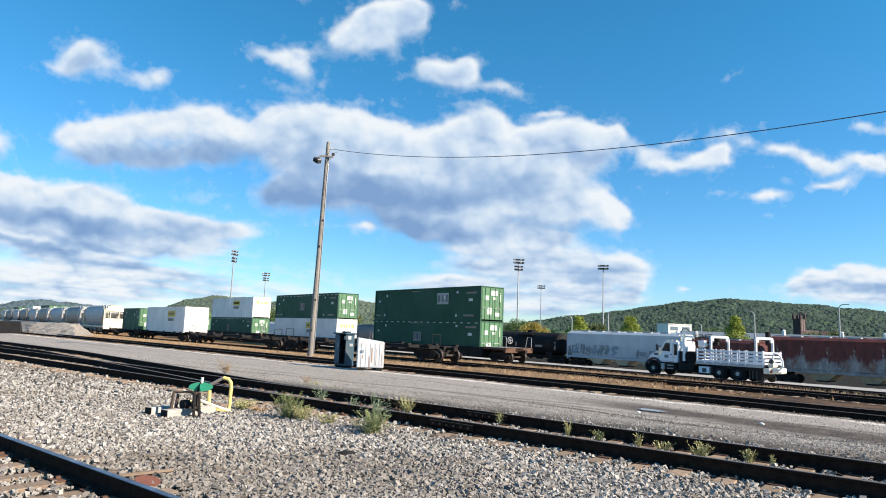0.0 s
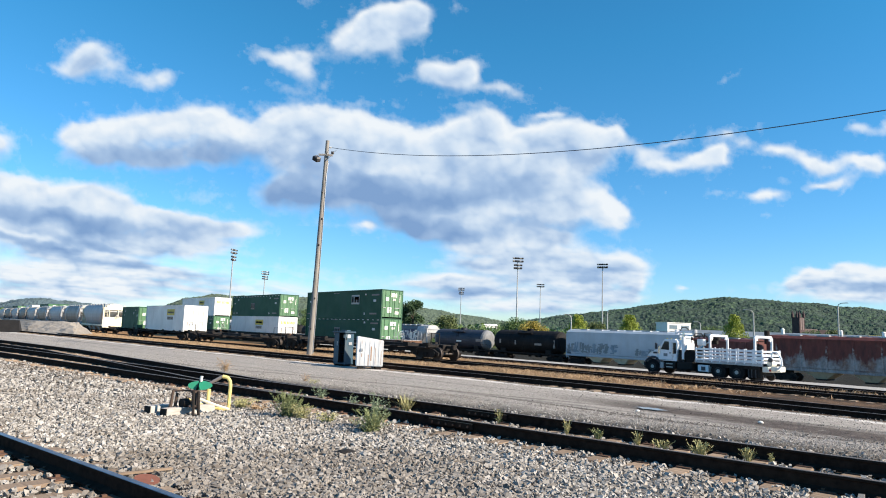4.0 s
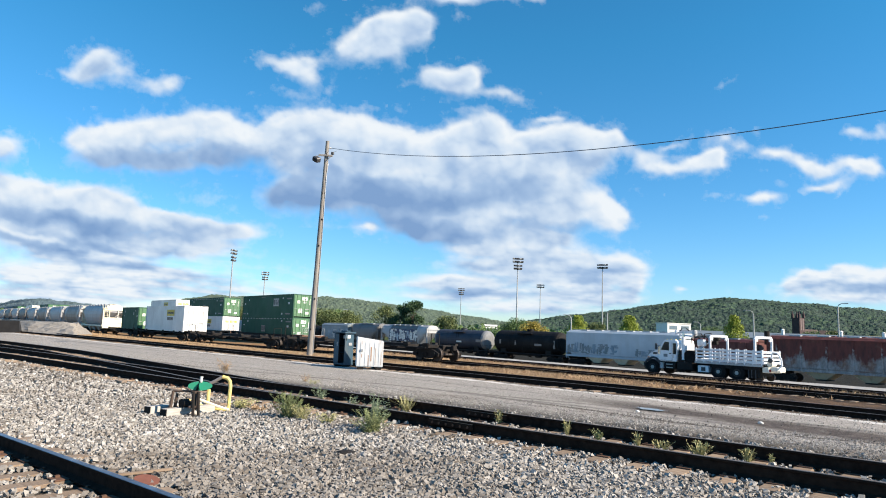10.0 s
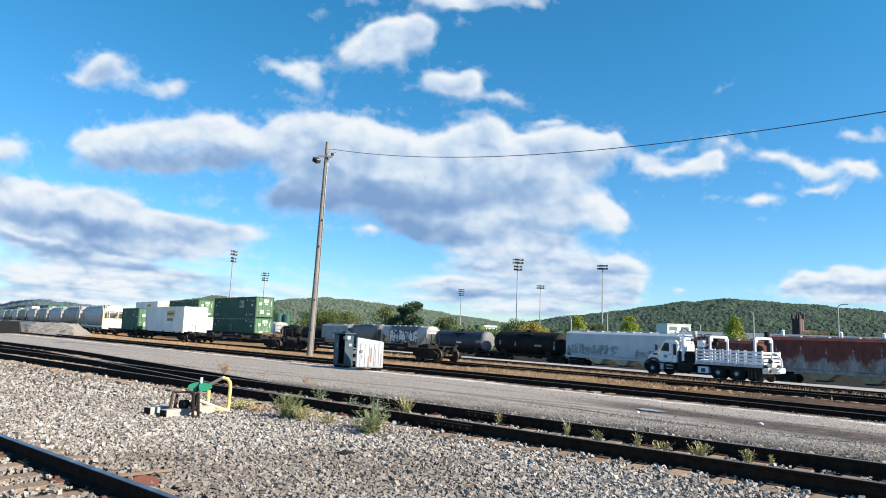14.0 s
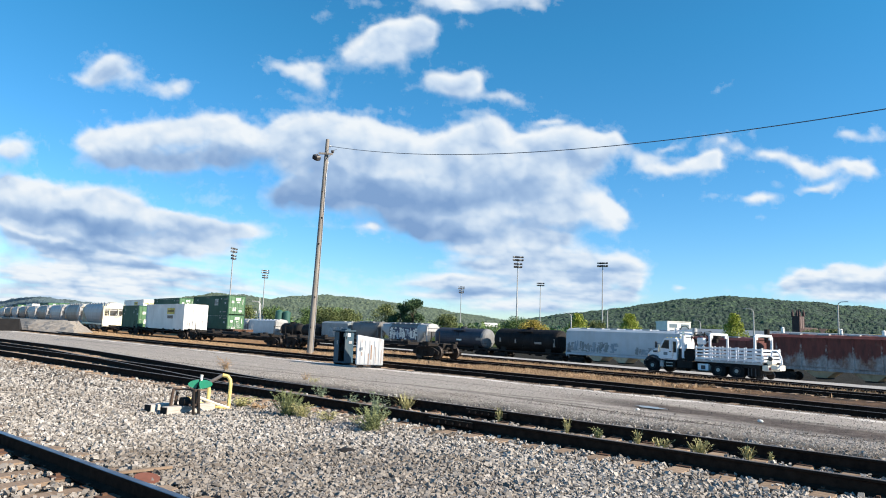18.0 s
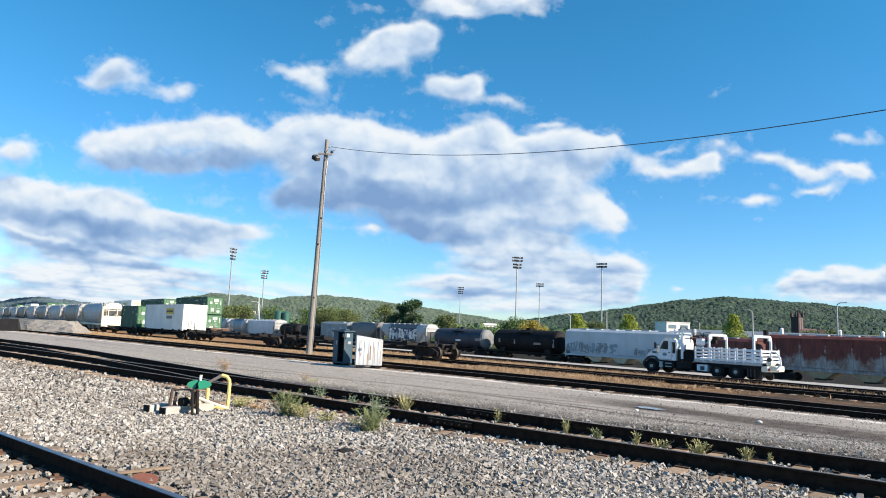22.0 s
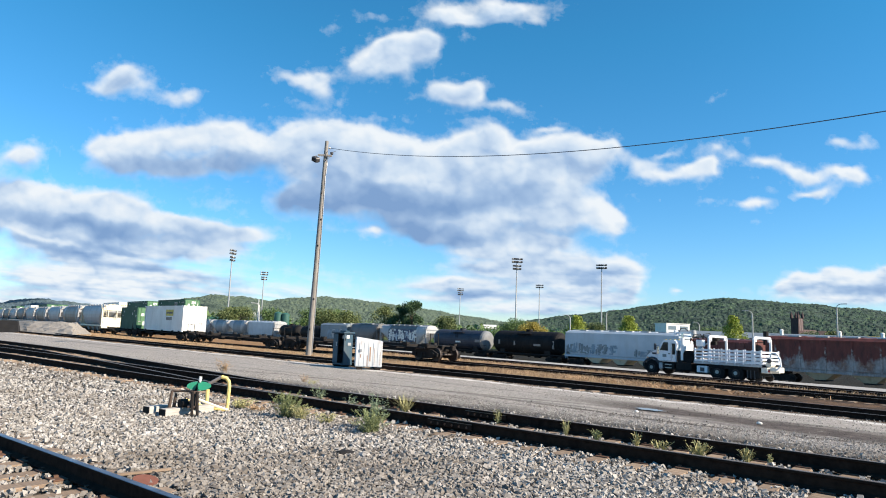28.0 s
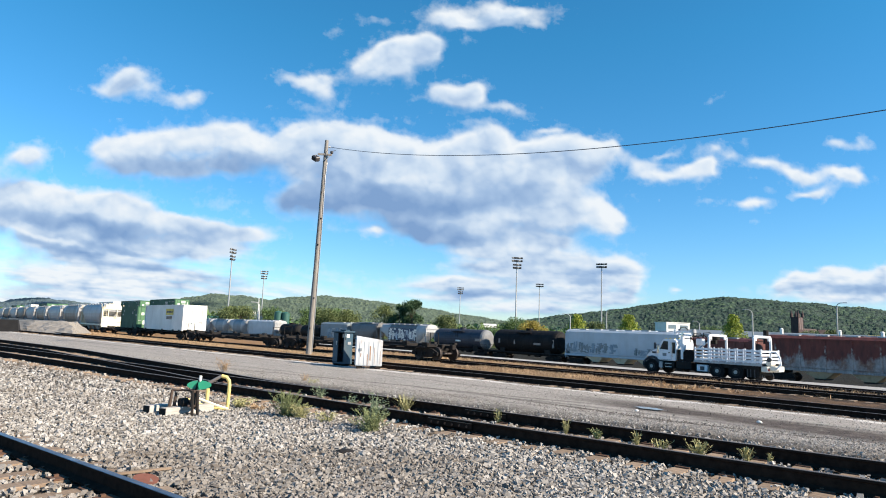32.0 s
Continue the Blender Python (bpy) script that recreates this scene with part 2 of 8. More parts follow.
def ground_material():
    n = Nodes("yard_ground")
    c = n.coords()
    sep = n.add("ShaderNodeSeparateXYZ")
    n.link(c, sep.inputs[0])
    x, y = sep.outputs[0], sep.outputs[1]

    def lin(a, b, k=0.0):
        return n.math("ADD", n.math("ADD", n.math("MULTIPLY", x, a), n.math("MULTIPLY", y, b)), k)
    across = lin(ACROSS.x, ACROSS.y)
    along = lin(ALONG.x, ALONG.y)
    wob = n.math("MULTIPLY", n.math("SUBTRACT", n.noise(c, 0.9, 5, 0.65), 0.5), 1.6)
    # distance past the ballast edge, and past the second track
    past1 = n.math("ADD", n.math("ADD", across, n.math("MULTIPLY", along, 0.22)), n.math("ADD", wob, -12.7))
    past2 = n.math("ADD", n.math("ADD", across, n.math("MULTIPLY", along, 0.147)), n.math("ADD", wob, -18.9))
    past3 = n.math("ADD", n.math("ADD", across, n.math("MULTIPLY", along, 0.147)), n.math("ADD", wob, -21.8))
    # crushed stone, with the shade of gaps between stones put into its colour
    cell = n.add("ShaderNodeTexVoronoi", Scale=19.0, Randomness=1.0)
    n.link(c, cell.inputs["Vector"])
    csep = n.add("ShaderNodeSeparateColor")
    n.link(cell.outputs["Color"], csep.inputs[0])
    stone = n.ramp(csep.outputs[0], [(0.0, (0.022, 0.019, 0.017)), (0.45, (0.045, 0.040, 0.036)), (0.8, (0.085, 0.078, 0.070)), (1.0, (0.14, 0.129, 0.117))])
    stone = n.mix(n.grey(cell.outputs["Distance"], 0.30, 0.62), stone, (0.050, 0.046, 0.042))
    patch = n.noise(c, 0.45, 5, 0.6)
    stone = n.mix(n.math("MULTIPLY", n.grey(patch, 0.48, 0.66), 0.55), stone, (0.101, 0.080, 0.059))
    stone = n.mix(soil_stain(n, c, 0.5), stone, (0.055, 0.043, 0.033))
    # packed grey dirt of the service road, wheel ruts along it
    fine = n.noise(c, 26, 6, 0.75)
    lane = n.noise(c, 1.0, 4, 0.6, None)
    rot = n.add("ShaderNodeCombineXYZ")
    n.link(n.math("MULTIPLY", along, 0.045), rot.inputs[0])
    n.link(n.math("MULTIPLY", n.math("ADD", across, n.math("MULTIPLY", along, 0.17)), 1.5), rot.inputs[1])
    ruts = n.add("ShaderNodeTexNoise", Scale=1.0, Detail=4.0, Roughness=0.6)
    n.link(rot.outputs[0], ruts.inputs["Vector"])
    dirt = n.ramp(fine, [(0.34, (0.175, 0.159, 0.140)), (0.5, (0.31, 0.286, 0.257)), (0.66, (0.44, 0.41, 0.373))])
    dirt = n.mix(n.math("MULTIPLY", n.grey(ruts.outputs["Fac"], 0.53, 0.66), 0.8), dirt, (0.10, 0.094, 0.086))
    dirt = n.mix(n.math("MULTIPLY", n.grey(lane, 0.5, 0.75), 0.35), dirt, (0.36, 0.34, 0.315))
    # track bed of the second track, dry grass soil beyond
    bed = n.ramp(fine, [(0.3, (0.016, 0.013, 0.011)), (0.7, (0.056, 0.046, 0.039))])
    bed = n.mix(n.grey(n.noise(c, 1.1, 6, 0.7), 0.42, 0.58, 0.0, 0.85), bed, n.ramp(n.noise(c, 14, 5, 0.7), [(0.3, (0.060, 0.036, 0.023)), (0.7, (0.215, 0.135, 0.080))]))
    straw = n.ramp(n.noise(c, 5, 6, 0.7), [(0.25, (0.126, 0.071, 0.038)), (0.5, (0.252, 0.151, 0.076)), (0.8, (0.353, 0.235, 0.134))])
    # pebbles in the road, a damp dark patch beside the puddle
    dirt = n.mix(0.30, dirt, n.ramp(csep.outputs[1], [(0.0, (0.10, 0.092, 0.083)), (0.5, (0.30, 0.28, 0.26)), (1.0, (0.52, 0.49, 0.46))]))
    damp = damp_patch(n, c)
    dirt = n.mix(n.math("MULTIPLY", damp, 0.92), dirt, n.ramp(n.noise(c, 5, 5, 0.7), [(0.35, (0.040, 0.033, 0.030)), (0.65, (0.115, 0.096, 0.086))]))
    col = n.mix(n.grey(past1, -0.5, 0.9), stone, dirt)
    # pale gravel heaped against the second track
    edge = n.math("MULTIPLY", n.grey(past2, -0.75, -0.45), n.grey(past2, 0.0, -0.25))
    col = n.mix(n.math("MULTIPLY", edge, n.grey(n.noise(c, 1.7, 4, 0.6), 0.32, 0.48, 0.0, 0.95)), col, (0.62, 0.595, 0.56))
    # brown fines along the nearer rails
    nearby = n.math("ABSOLUTE", n.math("ADD", n.math("ADD", across, n.math("MULTIPLY", along, 0.20)), n.math("ADD", n.math("MULTIPLY", wob, 0.35), -9.5)))
    col = n.mix(n.math("MULTIPLY", n.grey(nearby, 1.9, 1.1), 0.85), col, n.ramp(fine, [(0.3, (0.109, 0.084, 0.063)), (0.7, (0.286, 0.231, 0.176))]))
    col = n.mix(n.grey(past2, -0.2, 0.3), col, bed)
    col = n.mix(n.math("MULTIPLY", n.grey(past3, -0.4, 0.5), n.grey(n.math("ADD", along, n.math("MULTIPLY", wob, 3.0)), 12.0, 16.5, 0.0, 1.0)), col, straw)
    # pale strip of road between the far tracks
    strip = n.math("MULTIPLY", n.grey(across, 37.8, 38.4), n.grey(across, 56.0, 54.5))
    col = n.mix(strip, col, n.ramp(fine, [(0.3, (0.27, 0.265, 0.255)), (0.7, (0.42, 0.412, 0.398))]))
    farther = n.grey(across, 54.5, 56.0)
    bed_shade_4 = n.math("ABSOLUTE", n.math("ADD", n.math("ADD", across, n.math("MULTIPLY", n.math("MAXIMUM", n.math("ADD", along, -60.0), 0.0), 0.088)), -69.9))
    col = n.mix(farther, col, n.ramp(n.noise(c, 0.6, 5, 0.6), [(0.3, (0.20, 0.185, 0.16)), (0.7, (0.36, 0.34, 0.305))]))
    # shade behind the far cars, put into the ground colour
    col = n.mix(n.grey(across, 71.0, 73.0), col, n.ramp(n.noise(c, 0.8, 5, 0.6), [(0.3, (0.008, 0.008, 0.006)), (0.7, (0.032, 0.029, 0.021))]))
    # dark far track bed, deepened by painted shade under its cars
    col = n.mix(n.grey(bed_shade_4, 3.6, 2.6), col, n.ramp(fine, [(0.3, (0.014, 0.012, 0.011)), (0.7, (0.060, 0.050, 0.042))]))
    # siding bed darkened to stand for the shadow under the parked cars
    bed_shade_p = n.math("ABSOLUTE", n.math("ADD", n.math("ADD", across, n.math("MULTIPLY", n.math("MINIMUM", along, 80.0), 0.0745)), n.math("ADD", n.math("MULTIPLY", wob, 0.4), -29.75)))
    col = n.mix(n.math("MULTIPLY", n.grey(bed_shade_p, 1.75, 1.25), n.grey(along, 22.0, 34.0)), col, bed)
    fields = n.ramp(n.noise(c, 0.02, 4, 0.6), [(0.35, (0.034, 0.055, 0.017)), (0.65, (0.101, 0.101, 0.038))])
    col = n.mix(n.grey(across, 110.0, 130.0), col, fields)
    rise = n.math("ADD", n.math("MULTIPLY", n.grey(cell.outputs["Distance"], 0.0, 0.6, 1.0, 0.0), n.grey(past1, -0.5, 0.9, 1.0, 0.7)), n.math("MULTIPLY", fine, 0.4))
    n.bump(rise, 0.9, 0.035)
    n.b.inputs["Specular IOR Level"].default_value = 0.08
    return n.done(col, n.grey(fine, 0.3, 0.7, 0.8, 0.95))


def stone_material(name="crushed_stone", tone=1.0):
    n = Nodes(name)
    isle = n.add("ShaderNodeNewGeometry").outputs["Random Per Island"]
    c = n.coords()
    col = n.ramp(isle, [(0.0, (0.108, 0.097, 0.086)), (0.2, (0.214, 0.199, 0.181)), (0.55, (0.316, 0.299, 0.276)), (0.90, (0.402, 0.383, 0.356)), (1.0, (0.51, 0.485, 0.455))])
    col = n.mix(n.math("MULTIPLY", n.grey(n.noise(c, 0.45, 5, 0.6), 0.48, 0.66), 0.5), col, (0.13, 0.105, 0.08))
    col = n.mix(n.math("MULTIPLY", n.grey(n.noise(c, 60, 3), 0.5, 0.75), 0.35), col, (0.101, 0.097, 0.092))
    col = n.mix(soil_stain(n, c, 0.42), col, (0.085, 0.066, 0.05))
    if tone != 1.0:
        col = n.mix(n.math("MULTIPLY", damp_patch(n, c), 0.8), col, (0.07, 0.064, 0.06))
        col = n.mix(1.0, col, (tone, tone, tone), "MULTIPLY")
    return n.done(col, 0.9)


def rail_material():
    n = Nodes("rusty_rail")
    c = n.coords()
    nz = n.noise(c, 9, 4, 0.6)
    n.b.inputs["Specular IOR Level"].default_value = 0.04
    return n.done(n.ramp(nz, [(0.3, (0.015, 0.010, 0.008)), (0.7, (0.038, 0.025, 0.019))]), 0.9, 0.0)


def wood_material(name, dark, pale, scale=1.0, along=(0.12, 1, 1)):
    n = Nodes(name)
    c = n.coords()
    g = n.noise(c, 22 * scale, 5, 0.65, along)
    big = n.noise(c, 1.7 * scale, 4)
    rnd = n.add("ShaderNodeObjectInfo").outputs["Random"]
    col = n.ramp(n.math("ADD", n.math("MULTIPLY", g, 0.75), n.math("MULTIPLY", big, 0.25)), [(0.3, dark), (0.68, pale)])
    col = n.mix(n.math("MULTIPLY", rnd, 0.45), col, dark)
    n.bump(g, 0.6, 0.01)
    return n.done(col, 0.88)


def leaf_material(name, a, b, seed=0.0):
    n = Nodes(name)
    isle = n.add("ShaderNodeNewGeometry").outputs["Random Per Island"]
    rnd = n.add("ShaderNodeObjectInfo").outputs["Random"]
    c = n.coords()
    col = n.mix(isle, a, b)
    col = n.mix(n.math("MULTIPLY", n.noise(c, 0.8, 3), 0.6), col, tuple(v * 0.6 for v in a))
    n.b.inputs["Subsurface Weight"].default_value = 0.0
    return n.done(col, 0.75)


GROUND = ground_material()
STONE = stone_material()
GRAVEL = stone_material("road_gravel", 1.1)
RAIL = rail_material()
RAIL_TOP = paint("polished_steel", (0.20, 0.21, 0.25), 0.34, (0.08, 0.055, 0.04), 0.5, 3.0, 0.9)
RAIL_DULL = paint("worn_rail_top", (0.20, 0.155, 0.12), 0.5, (0.08, 0.05, 0.035), 0.5, 3.0, 0.4)
RUST_DARK = paint("dark_rust", (0.075, 0.050, 0.038), 0.85, (0.035, 0.025, 0.02), 0.6, 4.0)
RUST = paint("rust", (0.115, 0.058, 0.034), 0.85, (0.05, 0.025, 0.015), 0.6, 4.0)
TIE = wood_material("tie_timber", (0.095, 0.066, 0.046), (0.41, 0.305, 0.215))
POLE_WOOD = wood_material("grey_pole_timber", (0.13, 0.118, 0.104), (0.47, 0.435, 0.392), 1.0, (1, 1, 0.06))
TIMBER = wood_material("pale_timber", (0.27, 0.245, 0.22), (0.56, 0.53, 0.49), 1.0, (0.1, 1, 1))
GREEN = paint("container_green", (0.014, 0.080, 0.039), 0.72, (0.03, 0.06, 0.045), 0.45, 0.5)
GREEN_PALE = paint("door_green", (0.080, 0.185, 0.090), 0.45, (0.05, 0.10, 0.06), 0.4, 0.6)
WHITE = paint("container_white", (0.74, 0.74, 0.72), 0.45, (0.36, 0.33, 0.29), 0.35, 0.5)
GREYWHITE = paint("hopper_pale", (0.40, 0.41, 0.415), 0.55, (0.22, 0.20, 0.18), 0.5, 0.5)
GREYHOP = paint("hopper_grey", (0.15, 0.15, 0.148), 0.55, (0.12, 0.10, 0.085), 0.55, 0.5)
TANHOP = paint("hopper_tan", (0.24, 0.212, 0.182), 0.55, (0.16, 0.12, 0.09), 0.55, 0.5)
CREAM = paint("hopper_cream", (0.80, 0.74, 0.56), 0.55, (0.30, 0.22, 0.14), 0.45, 0.6)
BLUEGREY = paint("hopper_bluegrey", (0.19, 0.235, 0.265), 0.5, (0.18, 0.17, 0.15), 0.4, 0.5)
PALEBLUE = paint("hopper_paleblue", (0.42, 0.485, 0.54), 0.5, (0.30, 0.29, 0.27), 0.4, 0.4)
TANK_END = paint("tank_end_grey", (0.19, 0.20, 0.21), 0.85, (0.10, 0.09, 0.085), 0.6, 0.8)
BLACK = paint("tank_black", (0.008, 0.008, 0.009), 0.7, (0.030, 0.027, 0.025), 0.5, 0.6)
BLACK.node_tree.nodes["Principled BSDF"].inputs["Specular IOR Level"].default_value = 0.2
NAVY = paint("tank_navy", (0.022, 0.029, 0.048), 0.6, (0.06, 0.055, 0.05), 0.4, 0.6)
UNDER = paint("underframe_black", (0.017, 0.015, 0.014), 0.8, (0.040, 0.028, 0.022), 0.4, 2.5)
UNDER.node_tree.nodes["Principled BSDF"].inputs["Specular IOR Level"].default_value = 0.25
STEELWHEEL = paint("wheel_steel", (0.055, 0.045, 0.040), 0.6, (0.04, 0.03, 0.025), 0.6, 3.0, 0.5)
YELLOW = paint("safety_yellow", (0.78, 0.62, 0.22), 0.5, (0.42, 0.30, 0.16), 0.5, 4.0)
LOGO_YELLOW = paint("logo_yellow", (0.66, 0.50, 0.05), 0.5, (0.3, 0.22, 0.06), 0.2, 1.0)
MARK_WHITE = paint("marking_white", (0.72, 0.72, 0.68), 0.5, (0.3, 0.3, 0.28), 0.3, 2.0)
MARK_DARK = paint("marking_dark", (0.05, 0.05, 0.055), 0.5, (0.1, 0.1, 0.1), 0.3, 2.0)
MARK_BLUE = paint("graffiti_blue", (0.22, 0.30, 0.36), 0.5, (0.2, 0.2, 0.22), 0.3, 1.5)
MARK_PALE = paint("marking_pale_grey", (0.42, 0.42, 0.38), 0.5, (0.2, 0.2, 0.18), 0.3, 2.0)
MARK_SLATE = paint("graffiti_slate", (0.20, 0.245, 0.265), 0.5, (0.16, 0.18, 0.2), 0.4, 1.5)
MARK_NIGHT = paint("graffiti_dark_blue", (0.045, 0.06, 0.11), 0.5, (0.12, 0.13, 0.16), 0.3, 1.5)
MARK_GREY = paint("marking_grey", (0.24, 0.21, 0.19), 0.55, (0.12, 0.10, 0.09), 0.4, 2.0)
GALV = paint("galvanised", (0.42, 0.43, 0.44), 0.5, (0.2, 0.18, 0.16), 0.35, 2.0, 0.5)
GLASS_DARK = paint("dark_glass", (0.02, 0.025, 0.03), 0.08, (0.04, 0.04, 0.04), 0.1, 2.0)
CHROME = paint("chrome", (0.75, 0.76, 0.78), 0.12, (0.4, 0.4, 0.4), 0.1, 3.0, 1.0)
TYRE = paint("tyre_rubber", (0.014, 0.014, 0.015), 0.9, (0.035, 0.03, 0.026), 0.5, 5.0)
TYRE.node_tree.nodes["Principled BSDF"].inputs["Specular IOR Level"].default_value = 0.1
TRUCK_WHITE = paint("truck_white", (0.83, 0.85, 0.88), 0.3, (0.4, 0.38, 0.36), 0.2, 1.0)
LAMP_GREEN = paint("target_green", (0.015, 0.235, 0.14), 0.45, (0.05, 0.12, 0.08), 0.35, 6.0)
CAB_BLUE = paint("cabinet_blue", (0.028, 0.070, 0.105), 0.5, (0.12, 0.10, 0.08), 0.4, 1.6)
CONCRETE = paint("concrete", (0.33, 0.31, 0.285), 0.9, (0.2, 0.18, 0.16), 0.5, 0.7, bump=0.4)
DARKROCK = paint("dark_fill", (0.005, 0.005, 0.006), 0.95, (0.014, 0.012, 0.011), 0.5, 1.5, bump=0.6)


def rusted_white(name, base=(0.60, 0.615, 0.62), rust=(0.30, 0.12, 0.05), lo=0.52):
    n = Nodes(name)
    c = n.coords()
    run = n.noise(c, 2.2, 5, 0.7, (1, 1, 0.22))
    big = n.noise(c, 0.9, 4, 0.6)
    col = n.mix(n.grey(big, 0.4, 0.7), base, tuple(v * 0.8 for v in base))
    col = n.mix(n.grey(run, lo, lo + 0.12), col, rust)
    return n.done(col, 0.65)


RUSTWHITE = rusted_white("rusted_white_steel", lo=0.60)


RIB_STEP = 2.33


def brown_hopper_material():
    """Red-brown side that has weathered to blue-grey low down, highest beside the posts, with rusty bays between."""
    n = Nodes("hopper_redbrown")
    c = n.coords()
    sep = n.add("ShaderNodeSeparateXYZ")
    n.link(c, sep.inputs[0])
    x, z = sep.outputs[0], sep.outputs[2]
    turn = n.math("MULTIPLY", n.math("ADD", x, 8.15), math.pi / RIB_STEP)
    beside = n.math("POWER", n.math("ABSOLUTE", n.math("COSINE", turn)), 3.0)
    rough = n.math("SUBTRACT", n.noise(c, 0.8, 6, 0.7, (1.3, 1, 0.6)), 0.5)
    drip = n.math("SUBTRACT", n.noise(c, 4.0, 4, 0.6, (1, 1, 0.12)), 0.5)
    edge = n.math("ADD", n.math("MULTIPLY", beside, 0.42), n.math("ADD", n.math("ADD", n.math("MULTIPLY", rough, 2.6), n.math("MULTIPLY", drip, 1.3)), 2.28))
    red = n.ramp(n.noise(c, 2.4, 5, 0.6, (1, 1, 0.3)), [(0.3, (0.055, 0.012, 0.010)), (0.7, (0.145, 0.032, 0.023))])
    pale = n.ramp(n.noise(c, 2.2, 6, 0.7, (1, 1, 0.5)), [(0.3, (0.14, 0.13, 0.13)), (0.5, (0.27, 0.255, 0.25)), (0.7, (0.42, 0.405, 0.395))])
    rust = n.ramp(n.noise(c, 5.0, 5, 0.7), [(0.3, (0.10, 0.045, 0.032)), (0.7, (0.28, 0.165, 0.12))])
    bays = n.math("MULTIPLY", n.grey(beside, 0.8, 0.25, 0.25, 1.0), n.grey(n.noise(c, 0.9, 6, 0.75), 0.40, 0.56))
    low = n.mix(n.math("MULTIPLY", bays, n.grey(z, 1.2, 1.7)), pale, rust)
    col = n.mix(n.grey(n.math("SUBTRACT", z, edge), -0.22, 0.26), low, red)
    # bare streaks on the posts
    streak = n.math("MULTIPLY", n.grey(beside, 0.965, 0.99), n.math("MULTIPLY", n.grey(z, 3.75, 3.45), n.grey(n.noise(c, 3.2, 3, 0.6), 0.45, 0.6)))
    col = n.mix(n.math("MULTIPLY", streak, 0.8), col, (0.36, 0.33, 0.31))
    # rusty patches on the upper red
    worn = n.math("MULTIPLY", n.grey(n.noise(c, 0.9, 5, 0.7, (1, 1, 1.6)), 0.56, 0.70), 0.6)
    return n.done(n.mix(worn, col, (0.13, 0.060, 0.045)), 0.7)


BROWNHOP = brown_hopper_material()

# ---- ground ----
def build_ground():
    ns = [-4500, -2000, -800, -300, -120, -60, -30, -15, -8] + [k * 1.0 for k in range(-4, 48)] + [48 + 3 * k for k in range(18)] + [110, 140, 200, 300, 500, 900, 1600, 2800, 4500]
    ss = [-4500, -2000, -800, -300, -120, -60, -30, -15] + [k * 1.5 for k in range(-6, 34)] + [52 + 6 * k for k in range(40)] + [300, 340, 400, 500, 700, 1000, 1600, 2800, 4500]
    verts = []
    for s in ss:
        for n in ns:
            p = spot(n, s)
            z = level(n, s)
            if -8 < n < 60 and -15 < s < 80:
                z += 0.035 * noise.noise((p.x * 0.5, p.y * 0.5, 0)) + 0.02 * noise.noise((p.x * 1.7, p.y * 1.7, 3))
            verts.append((p.x, p.y, z))
    k = len(ns)
    faces = [(j * k + i, j * k + i + 1, (j + 1) * k + i + 1, (j + 1) * k + i) for j in range(len(ss) - 1) for i in range(k - 1)]
    me = raw("ground", verts, faces, GROUND)
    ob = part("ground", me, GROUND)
    bm = bmesh.new()
    bm.from_mesh(me)
    bmesh.ops.recalc_face_normals(bm, faces=bm.faces[:])
    if sum(f.normal.z for f in bm.faces) < 0:
        bmesh.ops.reverse_faces(bm, faces=bm.faces[:])
    bm.to_mesh(me)
    bm.free()
    tagged(ob, "grey gravel rail yard ground with a packed dirt road and dry grass", "ground", kind="structure")


build_ground()

# ---- tracks ----
RAIL_SHAPE = [(-0.075, 0), (0.075, 0), (0.075, 0.015), (0.012, 0.045), (0.012, 0.135), (0.036, 0.145), (0.036, 0.168), (-0.036, 0.168), (-0.036, 0.145), (-0.012, 0.135), (-0.012, 0.045), (-0.075, 0.015)]


def lane(knots):
    """n at s along a track given by knots (s, n)."""
    xs, ys = [k[0] for k in knots], [k[1] for k in knots]
    return lambda s: lerp(s, xs, ys)


def sweep(knots, offset, shape, s0, s1, step, lift):
    f = lane(knots)
    rings = []
    s = s0
    while s <= s1 + 1e-6:
        n = f(s)
        d = (spot(f(s + 1.0), s + 1.0) - spot(f(s - 1.0), s - 1.0)).normalized()
        side = Vector((d.y, -d.x))
        p = spot(n, s) + side * offset
        z = level(n, s) + lift
        rings.append([(p.x + side.x * a, p.y + side.y * a, z + b) for a, b in shape])
        s += step
    k = len(shape)
    verts = [v for r in rings for v in r]
    faces = [(j * k + i, j * k + (i + 1) % k, (j + 1) * k + (i + 1) % k, (j + 1) * k + i) for j in range(len(rings) - 1) for i in range(k)]
    faces += [tuple(range(k))[::-1], tuple(range((len(rings) - 1) * k, len(rings) * k))]
    return verts, faces


def tie_mesh(seed):
    rnd = random.Random(seed)
    bm = bx(-0.115, 0.115, -1.3, 1.3, -0.17, 0.0, 0.012)
    for v in bm.verts:
        v.co += Vector((rnd.uniform(-1, 1) * 0.008, rnd.uniform(-1, 1) * 0.03, rnd.uniform(-1, 1) * 0.006))
    me = mesh_of(bm, "tie")
    me.materials.append(TIE)
    return me


TIE_MESHES = [tie_mesh(k) for k in range(5)]


def plate_mesh():
    """Steel tie plate with two spike heads."""
    bm = bx(-0.095, 0.095, -0.175, 0.175, 0.0, 0.016, 0.004)
    for x, y in ((-0.05, -0.10), (0.05, 0.10)):
        box(bm, x - 0.018, x + 0.018, y - 0.022, y + 0.022, 0.016, 0.036)
    me = mesh_of(bm, "tie_plate")
    me.materials.append(RUST)
    return me


TIE_PLATE = plate_mesh()


